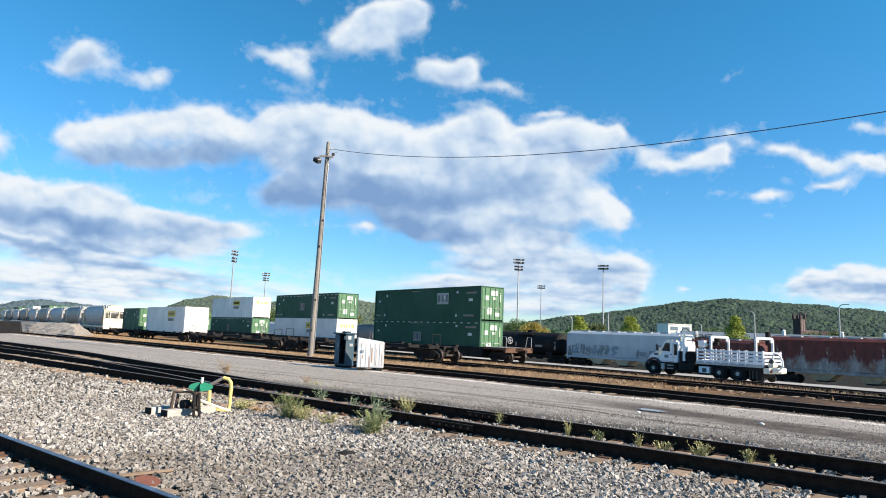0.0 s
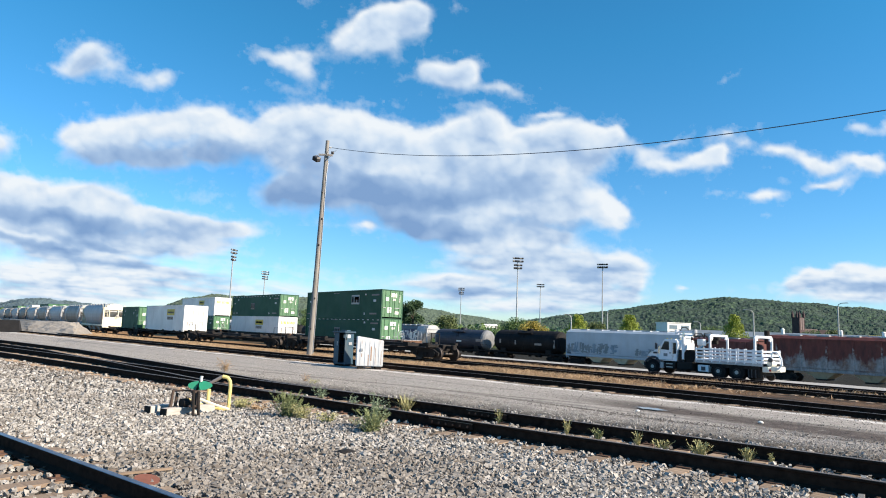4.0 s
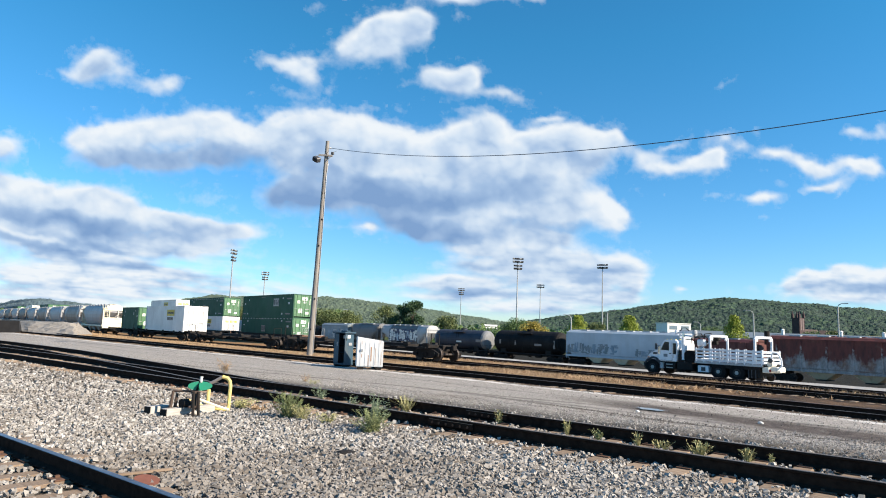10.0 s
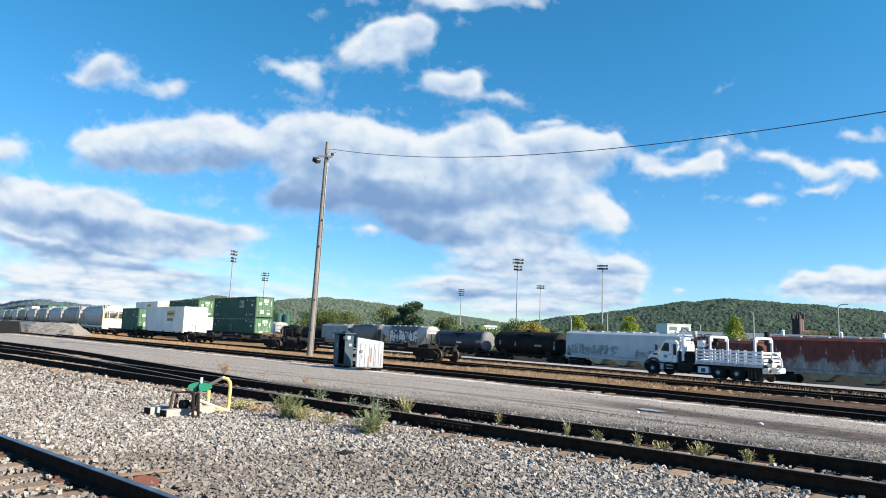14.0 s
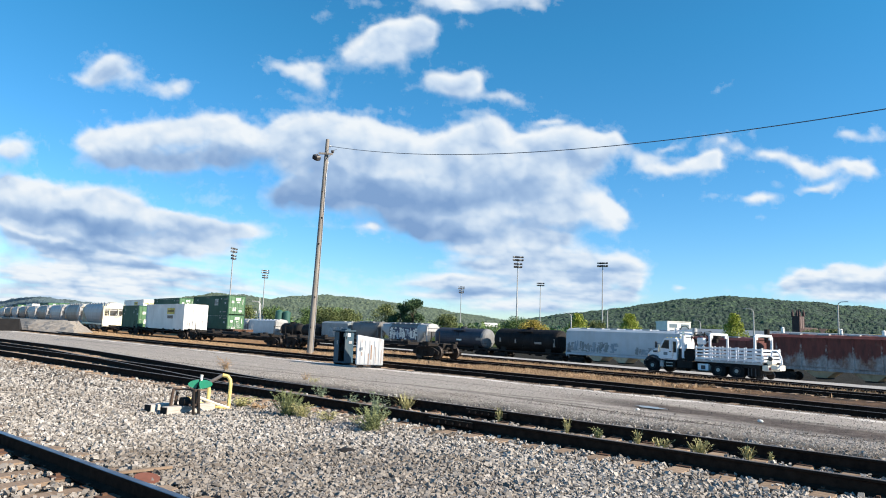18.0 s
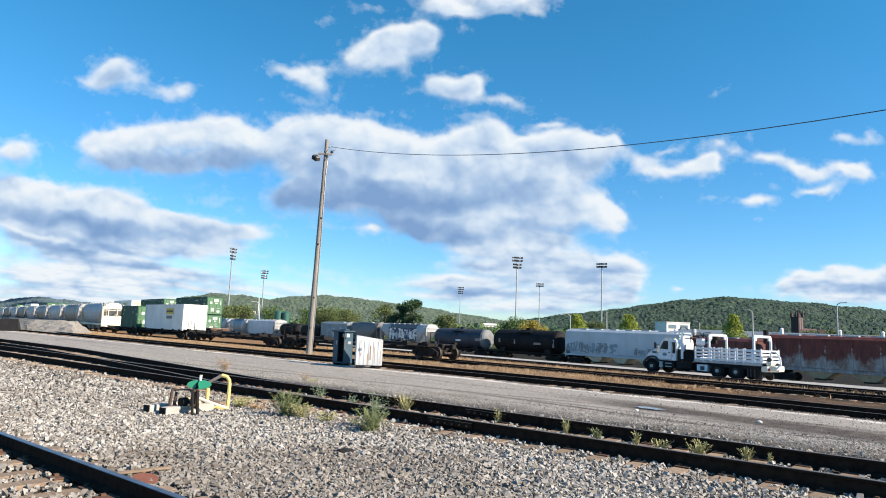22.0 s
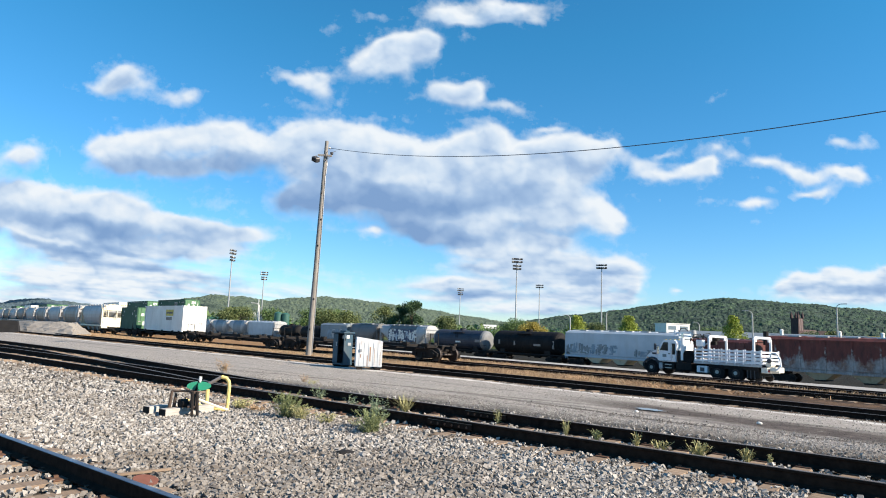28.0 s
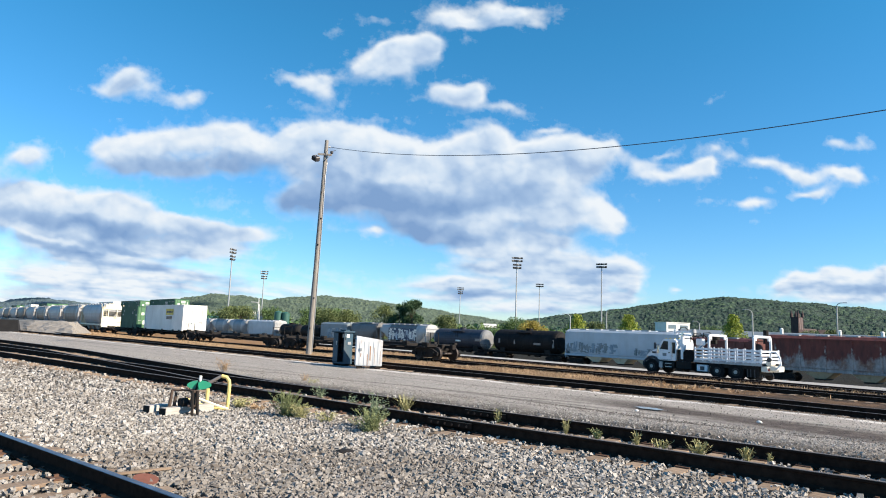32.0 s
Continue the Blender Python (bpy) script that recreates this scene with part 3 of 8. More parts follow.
def track(label, knots, s0, s1, singles=None, lift=0.03, gauge=1.505, step=3.0, top=None, tall=1.0, sunk=0.04):
    root = thing("railroad_track", label, "railroad track", Matrix.Identity(4), kind="structure")
    for off in (-gauge / 2, gauge / 2):
        v, f = sweep(knots, off, [(a, b * tall) for a, b in RAIL_SHAPE], s0, s1, step, lift)
        rail = part("rail", raw("rail", v, f, RAIL), RAIL, root)
        v, f = sweep(knots, off, [(-0.033, 0.1685 * tall), (0.033, 0.1685 * tall), (0.030, 0.1685 * tall + 0.005), (-0.030, 0.1685 * tall + 0.005)], s0, s1, step, lift)
        part("running_surface", raw("running_surface", v, f, top or RAIL_DULL), None, rail, "worn top of the rail")
    f = lane(knots)
    rnd = random.Random(label)
    s = s0
    v0, f0 = [], []
    while s < s1:
        n = f(s)
        d = spot(f(s + 1.0), s + 1.0) - spot(f(s - 1.0), s - 1.0)
        p = spot(n, s)
        m = Matrix.Translation((p.x, p.y, level(n, s) + max(lift, 0.03) + 0.012)) @ Matrix.Rotation(math.atan2(d.y, d.x) + rnd.uniform(-0.025, 0.025), 4, "Z") @ Matrix.Translation((0, rnd.uniform(-0.06, 0.06), rnd.uniform(-sunk, 0.003)))
        if singles and singles[0] <= s <= singles[1]:
            ob = new("tie", rnd.choice(TIE_MESHES))
            ob.matrix_basis = m
            ob.parent = root
            if s < 20:
                for y in (-gauge / 2, gauge / 2):
                    plate = new("tie_plate", TIE_PLATE)
                    plate.matrix_basis = m @ Matrix.Translation((0, y, 0))
                    plate.parent = root
        else:
            b = len(v0)
            for x in (-0.115, 0.115):
                for y in (-1.3, 1.3):
                    for z in (-0.17, 0.0):
                        v0.append(tuple(m @ Vector((x, y, z))))
            f0 += [tuple(b + i for i in q) for q in ((0, 1, 3, 2), (4, 6, 7, 5), (0, 4, 5, 1), (2, 3, 7, 6), (1, 5, 7, 3), (0, 2, 6, 4))]
        s += 0.53
    if v0:
        tagged(part("ties", raw("ties", v0, f0, TIE), TIE, root), kind="stuff")
    return root


T0 = [(s, 2.36 - 0.22 * s) for s in (-60, 60)]
T1 = [(s, 9.68 - 0.20 * s) for s in (-60, 0, 40, 120)]
T1B = [(11.5, 7.46), (16, 6.70), (20, 6.45), (24, 6.15), (34, 5.3), (44, 3.6), (60, 0.6), (110, -9.0)]
T2 = [(s, 20.3 - 0.147 * s) for s in (-60, 130)]
TP = [(-60, 31.0), (10, 29.0), (33, 27.3), (73, 24.3), (90, 23.8), (300, 24.5)]
TM = [(-100, 34.6), (14, 36.8), (32, 37.66), (420, 37.66)]
T4 = [(-40, 69.9), (60, 69.9), (110, 65.5), (260, 57.5)]
track("worn steel rails on grey timber ties in pale ballast", T0, -20, 24, (-1, 14), step=4, top=RAIL_TOP)
track("dark rusty rails on timber ties with weeds between", T1, -20, 90, (-2, 40), lift=0.015, step=4, tall=1.15, sunk=0.026)
track("rusty diverging rails of a hand-thrown turnout", T1B, 12, 90, None, lift=0.034, step=2)
track("dark rails half sunk beside the dirt road", T2, -25, 120, None, lift=0.0, step=4)
track("rusty siding rails in dry grass", TP, -40, 290, None, lift=0.02, step=6)
track("main yard rails beneath the container train", TM, -60, 410, None, step=10)
track("far yard rails beneath hoppers and tank cars", T4, -30, 250, None, step=10)


# ---- ballast stones ----
def scatter_stones(name, label, spots, seed, material, grow=1.0):
    rng = np.random.RandomState(seed)
    ico = np.array([(x, y, z) for x in (-0.75, 0.75) for y in (-0.75, 0.75) for z in (-0.75, 0.75)])
    tri = np.array([(0, 1, 3), (0, 3, 2), (4, 6, 7), (4, 7, 5), (0, 4, 5), (0, 5, 1), (2, 3, 7), (2, 7, 6), (1, 5, 7), (1, 7, 3), (0, 2, 6), (0, 6, 4)])
    k = len(spots)
    size = rng.uniform(0.010, 0.023, (k, 1, 1)) * rng.choice([1, 1, 1, 1.5], (k, 1, 1)) * grow
    v = np.repeat(ico[None], k, 0) * (1 + rng.uniform(-0.5, 0.4, (k, 8, 3))) * rng.uniform(0.65, 1.35, (k, 1, 3)) * size
    a = rng.uniform(0, math.tau, k)
    b = rng.uniform(-1.2, 1.2, k)
    ca, sa, cb, sb = np.cos(a), np.sin(a), np.cos(b), np.sin(b)
    y, z = v[..., 1] * cb[:, None] - v[..., 2] * sb[:, None], v[..., 1] * sb[:, None] + v[..., 2] * cb[:, None]
    x = v[..., 0] * ca[:, None] - y * sa[:, None]
    y = v[..., 0] * sa[:, None] + y * ca[:, None]
    v = np.stack([x, y, z * 0.95], -1) + spots[:, None, :]
    v = v.reshape(-1, 3)
    f = (tri[None] + 8 * np.arange(k)[:, None, None]).reshape(-1, 3)
    me = bpy.data.meshes.new(name)
    me.vertices.add(len(v))
    me.vertices.foreach_set("co", v.ravel())
    me.loops.add(len(f) * 3)
    me.loops.foreach_set("vertex_index", f.ravel().astype(np.int32))
    me.polygons.add(len(f))
    me.polygons.foreach_set("loop_start", np.arange(0, len(f) * 3, 3, dtype=np.int32))
    me.polygons.foreach_set("use_smooth", np.zeros(len(f), dtype=bool))
    me.update(calc_edges=True)
    me.materials.append(material)
    ob = new(name, me)
    return tagged(ob, label, "gravel", kind="stuff")


def settled(x, y, rng, count):
    """The spots of (x, y) that lie in the ballast, clear of rails and mostly clear of ties."""
    k = len(x)
    n = x * ACROSS.x + y * ACROSS.y
    s = x * ALONG.x + y * ALONG.y
    keep = n + 0.22 * s + rng.normal(0, 0.35, k) < 11.7
    near = n - (9.68 - 0.2 * s)
    first = n - (2.36 - 0.22 * s)
    bare = (np.abs(near) < 0.72) & (rng.uniform(0, 1, k) < 0.7) | (np.abs(near + 1.1) < 0.6) & (rng.uniform(0, 1, k) < 0.42) | (np.abs(first) < 0.7) & (rng.uniform(0, 1, k) < 0.68)
    for gap, lean in ((near, 0.19), (first, 0.21)):
        row = (s - lean * gap + 20) / 0.53 + 0.5
        beat = row % 1 - 0.5
        swept = 0.88 + 0.12 * np.sin(np.floor(row) * 2.4) ** 2
        bare |= (np.abs(gap) < 1.36) & (np.abs(beat) * 0.53 < 0.15) & (rng.uniform(0, 1, k) < swept)
    on_rail = (np.abs(np.abs(near) - 0.74) < 0.10) | (np.abs(np.abs(first) - 0.735) < 0.10)
    keep &= ~bare & ~on_rail
    x, y, n, s = x[keep][:count], y[keep][:count], n[keep][:count], s[keep][:count]
    z = np.array([level(a, b) for a, b in zip(n, s)]) + 0.012 + rng.uniform(-0.012, 0.028, len(x))
    return np.stack([x, y, z], 1)


def ballast_spots(count, seed, near_end, far_end):
    rng = np.random.RandomState(seed)
    d = near_end * (far_end / near_end) ** rng.uniform(0, 1, count * 2)
    a = rng.uniform(-38, 39, count * 2)
    return settled(d * np.sin(np.radians(a)), d * np.cos(np.radians(a)), rng, count)


def standing_spots(count, seed, far_end):
    """Coarser ballast round and behind the standpoint."""
    rng = np.random.RandomState(seed)
    d = far_end * np.sqrt(rng.uniform(0, 1, count * 2))
    a = rng.uniform(-180, 180, count * 2)
    out = (np.abs(a) > 38) | (d < 4.6)
    d, a = d[out], a[out]
    return settled(d * np.sin(np.radians(a)), d * np.cos(np.radians(a)), rng, count)


scatter_stones("ballast", "loose pale grey crushed stone ballast between the tracks", ballast_spots(86000, 3, 4.6, 16.5), 5, STONE, 1.08)
scatter_stones("ballast", "coarse grey ballast round the standpoint", standing_spots(34000, 33, 7.5), 35, STONE, 2.4)
scatter_stones("ballast", "pale grey ballast farther along the tracks", ballast_spots(26000, 13, 16.0, 36.0), 15, STONE, 1.35)


def road_spots(count, seed):
    """Loose gravel that thins out across the road."""
    rng = np.random.RandomState(seed)
    d = 8.0 * (40.0 / 8.0) ** rng.uniform(0, 1, count * 4)
    a = rng.uniform(-38, 39, count * 4)
    x, y = d * np.sin(np.radians(a)), d * np.cos(np.radians(a))
    n = x * ACROSS.x + y * ACROSS.y
    s = x * ALONG.x + y * ALONG.y
    edge = n + 0.21 * s + rng.normal(0, 0.3, count * 4)
    worn = np.array([noise.noise((q * 0.05, e * 1.1, 2.0)) for q, e in zip(s, edge)])
    chance = np.interp(edge, [12.0, 12.6, 14.2, 15.5, 18.5, 19.2], [0, 1.0, 0.8, 0.20, 0.09, 0.34]) * np.clip(0.75 + 1.6 * worn, 0.1, 1.3)
    chance = np.where((np.abs(n - 14.35) < 0.75) & (s > 2.5) & (s < 11.5), chance * 0.25, chance)
    keep = (edge > 12.0) & (n + 0.147 * s < 19.2) & (rng.uniform(0, 1, count * 4) < chance)
    x, y, n, s = x[keep][:count], y[keep][:count], n[keep][:count], s[keep][:count]
    z = np.array([level(p, q) for p, q in zip(n, s)]) + rng.uniform(0.0, 0.03, len(x))
    return np.stack([x, y, z], 1)


scatter_stones("road_gravel", "small loose pale gravel strewn over the dirt road", road_spots(52000, 23), 25, GRAVEL, 0.46)

# ---- rolling stock: x along the track, y = -half width faces the viewer, z from the rail top ----
WHEEL_R = 0.42


def wheel_mesh():
    bm = bmesh.new()
    tube(bm, (0, -0.07, 0), (0, 0.07, 0), WHEEL_R, 20)
    tube(bm, (0, 0.07, 0), (0, 0.10, 0), WHEEL_R + 0.03, 20)
    tube(bm, (0, -0.11, 0), (0, -0.07, 0), 0.13, 12)
    me = mesh_of(bm, "wheel")
    me.materials.append(STEELWHEEL)
    return me


def frame_mesh():
    """Cast truck side frame with a sprung bolster window."""
    bm = bmesh.new()
    out = [(-1.25, 0.50), (-1.20, 0.30), (-0.98, 0.30), (-0.50, 0.16), (0.50, 0.16), (0.98, 0.30), (1.20, 0.30), (1.25, 0.50), (0.75, 0.72), (0.35, 0.78), (-0.35, 0.78), (-0.75, 0.72)]
    a = [bm.verts.new((x, -0.06, z)) for x, z in out]
    b = [bm.verts.new((x, 0.06, z)) for x, z in out]
    k = len(out)
    for i in range(k):
        bm.faces.new((a[i], a[(i + 1) % k], b[(i + 1) % k], b[i]))
    bm.faces.new(a)
    bm.faces.new(b[::-1])
    bmesh.ops.recalc_face_normals(bm, faces=bm.faces[:])
    for x in (-0.87, 0.87):
        tube(bm, (x, -0.14, WHEEL_R), (x, 0.05, WHEEL_R), 0.13, 10)
    for x in (-0.15, 0.0, 0.15):
        tube(bm, (x, -0.10, 0.26), (x, -0.10, 0.52), 0.055, 8)
    me = mesh_of(bm, "side_frame")
    me.materials.append(UNDER)
    return me


WHEEL = wheel_mesh()
SIDE_FRAME = frame_mesh()
BOLSTER = mesh_of(bx(-0.22, 0.22, -0.95, 0.95, 0.45, 0.80, 0.03), "bolster")
BOLSTER.materials.append(UNDER)
AXLE = mesh_of(tb((0, -0.95, 0), (0, 0.95, 0), 0.08, 8), "axle")
AXLE.materials.append(STEELWHEEL)


def child(name, me, parent, m):
    ob = new(name, me)
    ob.parent = parent
    ob.matrix_basis = m
    return ob


def bogie(car, x):
    b = child("wheel_truck", BOLSTER, car, pose(x, 0, 0))
    for y, r in ((-1.0, 0), (1.0, 180)):
        child("side_frame", SIDE_FRAME, b, pose(0, y, 0, 0, 0, r))
    for dx in (-0.87, 0.87):
        child("axle", AXLE, b, pose(dx, 0, WHEEL_R))
        for y, r in ((-0.75, 0), (0.75, 180)):
            child("wheel", WHEEL, b, pose(dx, y, WHEEL_R, 0, 0, r))


def coupler(car, x, way):
    bm = bx(x, x + way * 0.55, -0.08, 0.08, 0.78, 0.95, 0.015)
    box(bm, x + way * 0.50, x + way * 0.78, -0.14, 0.14, 0.70, 1.02, 0.03)
    part("coupler", bm, UNDER, car)
    part("air_hose", bent(bmesh.new(), [(x, 0.25, 0.8), (x + way * 0.25, 0.27, 0.62), (x + way * 0.5, 0.22, 0.42)], 0.025, 6), UNDER, car)


def ladder(car, x, y, z0, z1, mat, axis="x", w=0.42):
    bm = bmesh.new()
    d = Vector((1, 0, 0)) if axis == "x" else Vector((0, 1, 0))
    c = Vector((x, y, 0))
    for k in (-0.5, 0.5):
        p = c + d * w * k
        tube(bm, (p.x, p.y, z0), (p.x, p.y, z1), 0.022, 6)
    z = z0 + 0.15
    while z < z1:
        a, b = c - d * w / 2, c + d * w / 2
        tube(bm, (a.x, a.y, z), (b.x, b.y, z), 0.018, 6)
        z += 0.36
    part("ladder", bm, mat, car)


def brake_wheel(car, x, y, z, mat):
    bm = bmesh.new()
    pts = [(x, y + 0.26 * math.cos(k * math.tau / 14), z + 0.26 * math.sin(k * math.tau / 14)) for k in range(15)]
    bent(bm, pts, 0.025, 6)
    for k in range(5):
        a = k * math.tau / 5
        tube(bm, (x, y, z), (x, y + 0.26 * math.cos(a), z + 0.26 * math.sin(a)), 0.018, 6)
    tube(bm, (x - 0.12, y, z), (x + 0.04, y, z), 0.05, 8)
    part("brake_wheel", bm, mat, car)


# -- containers --
CL, CH, CW = 16.15, 2.896, 2.591


def container_parts(root, side, end, logo, doors_marks, CL=16.15):
    """x = 0 at the door end, body to negative x; z = 0 at the floor."""
    bm = bx(-CL + 0.04, -0.05, -CW / 2 + 0.03, CW / 2 - 0.03, 0.10, CH - 0.06)
    part("body", bm, side, root)
    part("roof", bx(-CL + 0.02, -0.02, -CW / 2, CW / 2, CH - 0.06, CH, 0.01), side, root)
    for y in (-CW / 2, CW / 2):
        part("top_rail", bx(-CL, 0, y - 0.02, y + 0.035 if y < 0 else y + 0.02, CH - 0.12, CH + 0.004), side, root)
        part("bottom_rail", bx(-CL, 0, y - 0.02, y + 0.02, 0.0, 0.14), side, root)
    for x, w in ((-CL + 0.07, 0.075), (-0.07, 0.075), (-2.0, 0.028), (-CL + 2.0, 0.028)):
        for y in (-CW / 2 + 0.05, CW / 2 - 0.05):
            part("corner_post", bx(x - 0.07, x + 0.07, y - w, y + w, 0.0, CH + 0.008, 0.008), side, root)
    for k in (-1, 1):
        y0, y1 = sorted((k * 0.015, k * (CW / 2 - 0.13)))
        door = part("door", bx(-0.045, 0.005, y0, y1, 0.12, CH - 0.14, 0.006), end, root)
        for f in (0.25, 0.72):
            y = k * f * (CW / 2 - 0.13)
            rod = tb((0.035, y, 0.10), (0.035, y, CH - 0.12), 0.022, 6)
            for z in (0.35, 0.95, 1.6, 2.3):
                box(rod, 0.0, 0.06, y - 0.06, y + 0.06, z - 0.03, z + 0.03)
            part("lock_rod", rod, end, door)
            part("door_handle", bx(0.03, 0.06, y - 0.02, y + 0.30 * k * (1 if f < 0.5 else -1) + 0.02, 1.02, 1.07) if k > 0 else bx(0.03, 0.06, y - 0.30, y, 1.02, 1.07), GALV, door)
        for z in (0.4, 1.1, 1.8, 2.5):
            part("hinge", bx(-0.02, 0.03, k * (CW / 2 - 0.15) - 0.06, k * (CW / 2 - 0.15) + 0.06, z - 0.05, z + 0.05), end, door)
    y = -CW / 2 - 0.006
    for mat, x0, x1, z0, z1 in logo:
        part("marking", bx(x0, x1, y - 0.004, y + 0.02, z0, z1), mat, root)
    for mat, y0, y1, z0, z1 in doors_marks:
        part("marking", bx(0.004, 0.010, y0, y1, z0, z1), mat, root)


def letter_bars(x0, x1, z0, z1, count, mat, fill=0.62):
    w = (x1 - x0) / count
    return [(mat, x0 + w * k, x0 + w * (k + fill), z0, z1) for k in range(count)]


def framed_logo(x0, x1, z0, z1, back):
    """Pale square with three dark upright bars in it."""
    w = (x1 - x0) / 3
    return [(back, x0, x1, z0, z1)] + [(MARK_DARK, x0 + w * (k + 0.18), x0 + w * (k + 0.82), z0 + 0.18 * (z1 - z0), z1 - 0.18 * (z1 - z0)) for k in range(3)]


GREEN_MARKS = [
              (MARK_WHITE, -5.05, -4.70, 1.88, 2.20), (MARK_WHITE, -14.1, -13.9, 2.2, 2.42), (MARK_WHITE, -15.4, -15.15, 1.7, 1.86), (MARK_WHITE, -3.2, -2.95, 2.32, 2.50),
              (MARK_WHITE, -1.55, -1.05, 1.62, 1.86), (MARK_GREY, -1.9, -0.5, 2.26, 2.42), (MARK_WHITE, -3.3, -3.1, 0.30, 0.52), (MARK_GREY, -2.2, -0.9, 0.34, 0.50),
              (MARK_WHITE, -14.4, -14.2, 0.32, 0.52), (MARK_GREY, -15.9, -15.0, 0.34, 0.46), (MARK_GREY, -9.8, -8.6, 2.60, 2.68)]
GREEN_LOGO = framed_logo(-5.9, -4.3, 1.40, 2.40, MARK_PALE) + GREEN_MARKS
GREEN_PLAIN = framed_logo(-9.3, -8.1, 0.95, 1.80, MARK_GREY) + GREEN_MARKS[1:] + [(MARK_WHITE, -15.9 + 0.95 * k, -15.55 + 0.95 * k, 2.66, 2.72) for k in range(17)]
GREEN_DOOR = [(MARK_WHITE, -0.15, 0.55, 2.15, 2.55), (MARK_WHITE, 0.05, 0.40, 1.80, 2.0), (MARK_WHITE, -0.85, -0.45, 1.75, 2.10), (MARK_WHITE, 0.85, 0.95, 1.6, 2.4),
              (MARK_WHITE, -0.6, -0.1, 0.55, 1.10), (MARK_WHITE, 0.35, 0.85, 0.42, 0.72)]
WHITE_LOGO = [(LOGO_YELLOW, -7.4, -4.9, 1.75, 2.45), (MARK_DARK, -7.2, -5.1, 1.98, 2.20)] + letter_bars(-7.2, -5.2, 1.25, 1.60, 5, MARK_GREY, 0.7)
WHITE_DOOR = [(LOGO_YELLOW, y, y + 0.13, 1.95, 2.32) for y in (-0.95, -0.76, -0.57, -0.38, -0.12, 0.07, 0.26, 0.45, 0.64, 0.83)]


def make_container(colour):
    green = colour != "white"
    root = thing("shipping_container", "dark green steel 53 foot container with pale door markings" if green else "white steel 53 foot container with a yellow panel",
                 "container", Matrix.Identity(4), group="containers")
    container_parts(root, GREEN if green else WHITE, GREEN_PALE if green else WHITE, (GREEN_LOGO if colour == "green" else GREEN_PLAIN) if green else WHITE_LOGO, GREEN_DOOR if green else WHITE_DOOR)
    return root


PROTO = {}


def container(colour, m):
    if colour not in PROTO:
        PROTO[colour] = make_container(colour)
        PROTO[colour].matrix_basis = m
        return PROTO[colour]
    return copy_thing(PROTO[colour], m)


# -- well car: a deep trough between two trucks; x = 0 at the middle of the well --
WELL_FLOOR = 0.36


def make_well_car():
    car = thing("well_car", "rusty black intermodal well car carrying stacked containers", "rail car", Matrix.Identity(4), group="well cars of the container train")
    half = 8.35
    for y in (-1.45, 1.45):
        bm = bx(-half, half, y - 0.06, y + 0.06, 0.33, 1.05)
        box(bm, -half, half, y - 0.11, y + 0.11, 1.0, 1.10)
        box(bm, -half, half, y - 0.11, y + 0.11, 0.30, 0.40)
        x = -half + 0.8
        while x < half:
            box(bm, x - 0.05, x + 0.05, y - 0.10, y + 0.10, 0.36, 1.02)
            x += 1.6
        part("side_sill", bm, UNDER, car)
    part("well_floor", bx(-half, half, -1.4, 1.4, 0.28, WELL_FLOOR), UNDER, car)
    for k in (-1, 1):
        part("bulkhead", bx(min(k * half, k * (half + 0.25)), max(k * half, k * (half + 0.25)), -1.5, 1.5, 0.35, 1.15, 0.03), UNDER, car)
        a, b = sorted((k * (half + 0.2), k * (half + 3.0)))
        bm = bx(a, b, -0.45, 0.45, 0.80, 1.18, 0.03)
        box(bm, a, b, -1.45, -1.33, 0.98, 1.14)
        box(bm, a, b, 1.33, 1.45, 0.98, 1.14)
        e0, e1 = sorted((k * (half + 2.75), k * (half + 3.0)))
        box(bm, e0, e1, -1.5, 1.5, 0.78, 1.18)
        part("end_platform", bm, RUST if k > 0 else UNDER, car)
        part("walkway", bx(a, b, -1.33, 1.33, 1.14, 1.175), GALV, car)
        bogie(car, k * (half + 1.75))
        coupler(car, k * (half + 3.0), k)
        for y in (-1.42, 1.42):
            bm = bent(bmesh.new(), [(k * (half + 2.95), y, 1.15), (k * (half + 2.95), y, 2.0), (k * (half + 2.5), y, 2.05), (k * (half + 2.3), y, 1.15)], 0.022, 6)
            part("hand_rail", bm, UNDER if k < 0 else GALV, car)
    brake_wheel(car, half + 2.85, -0.9, 1.75, GALV)
    return car


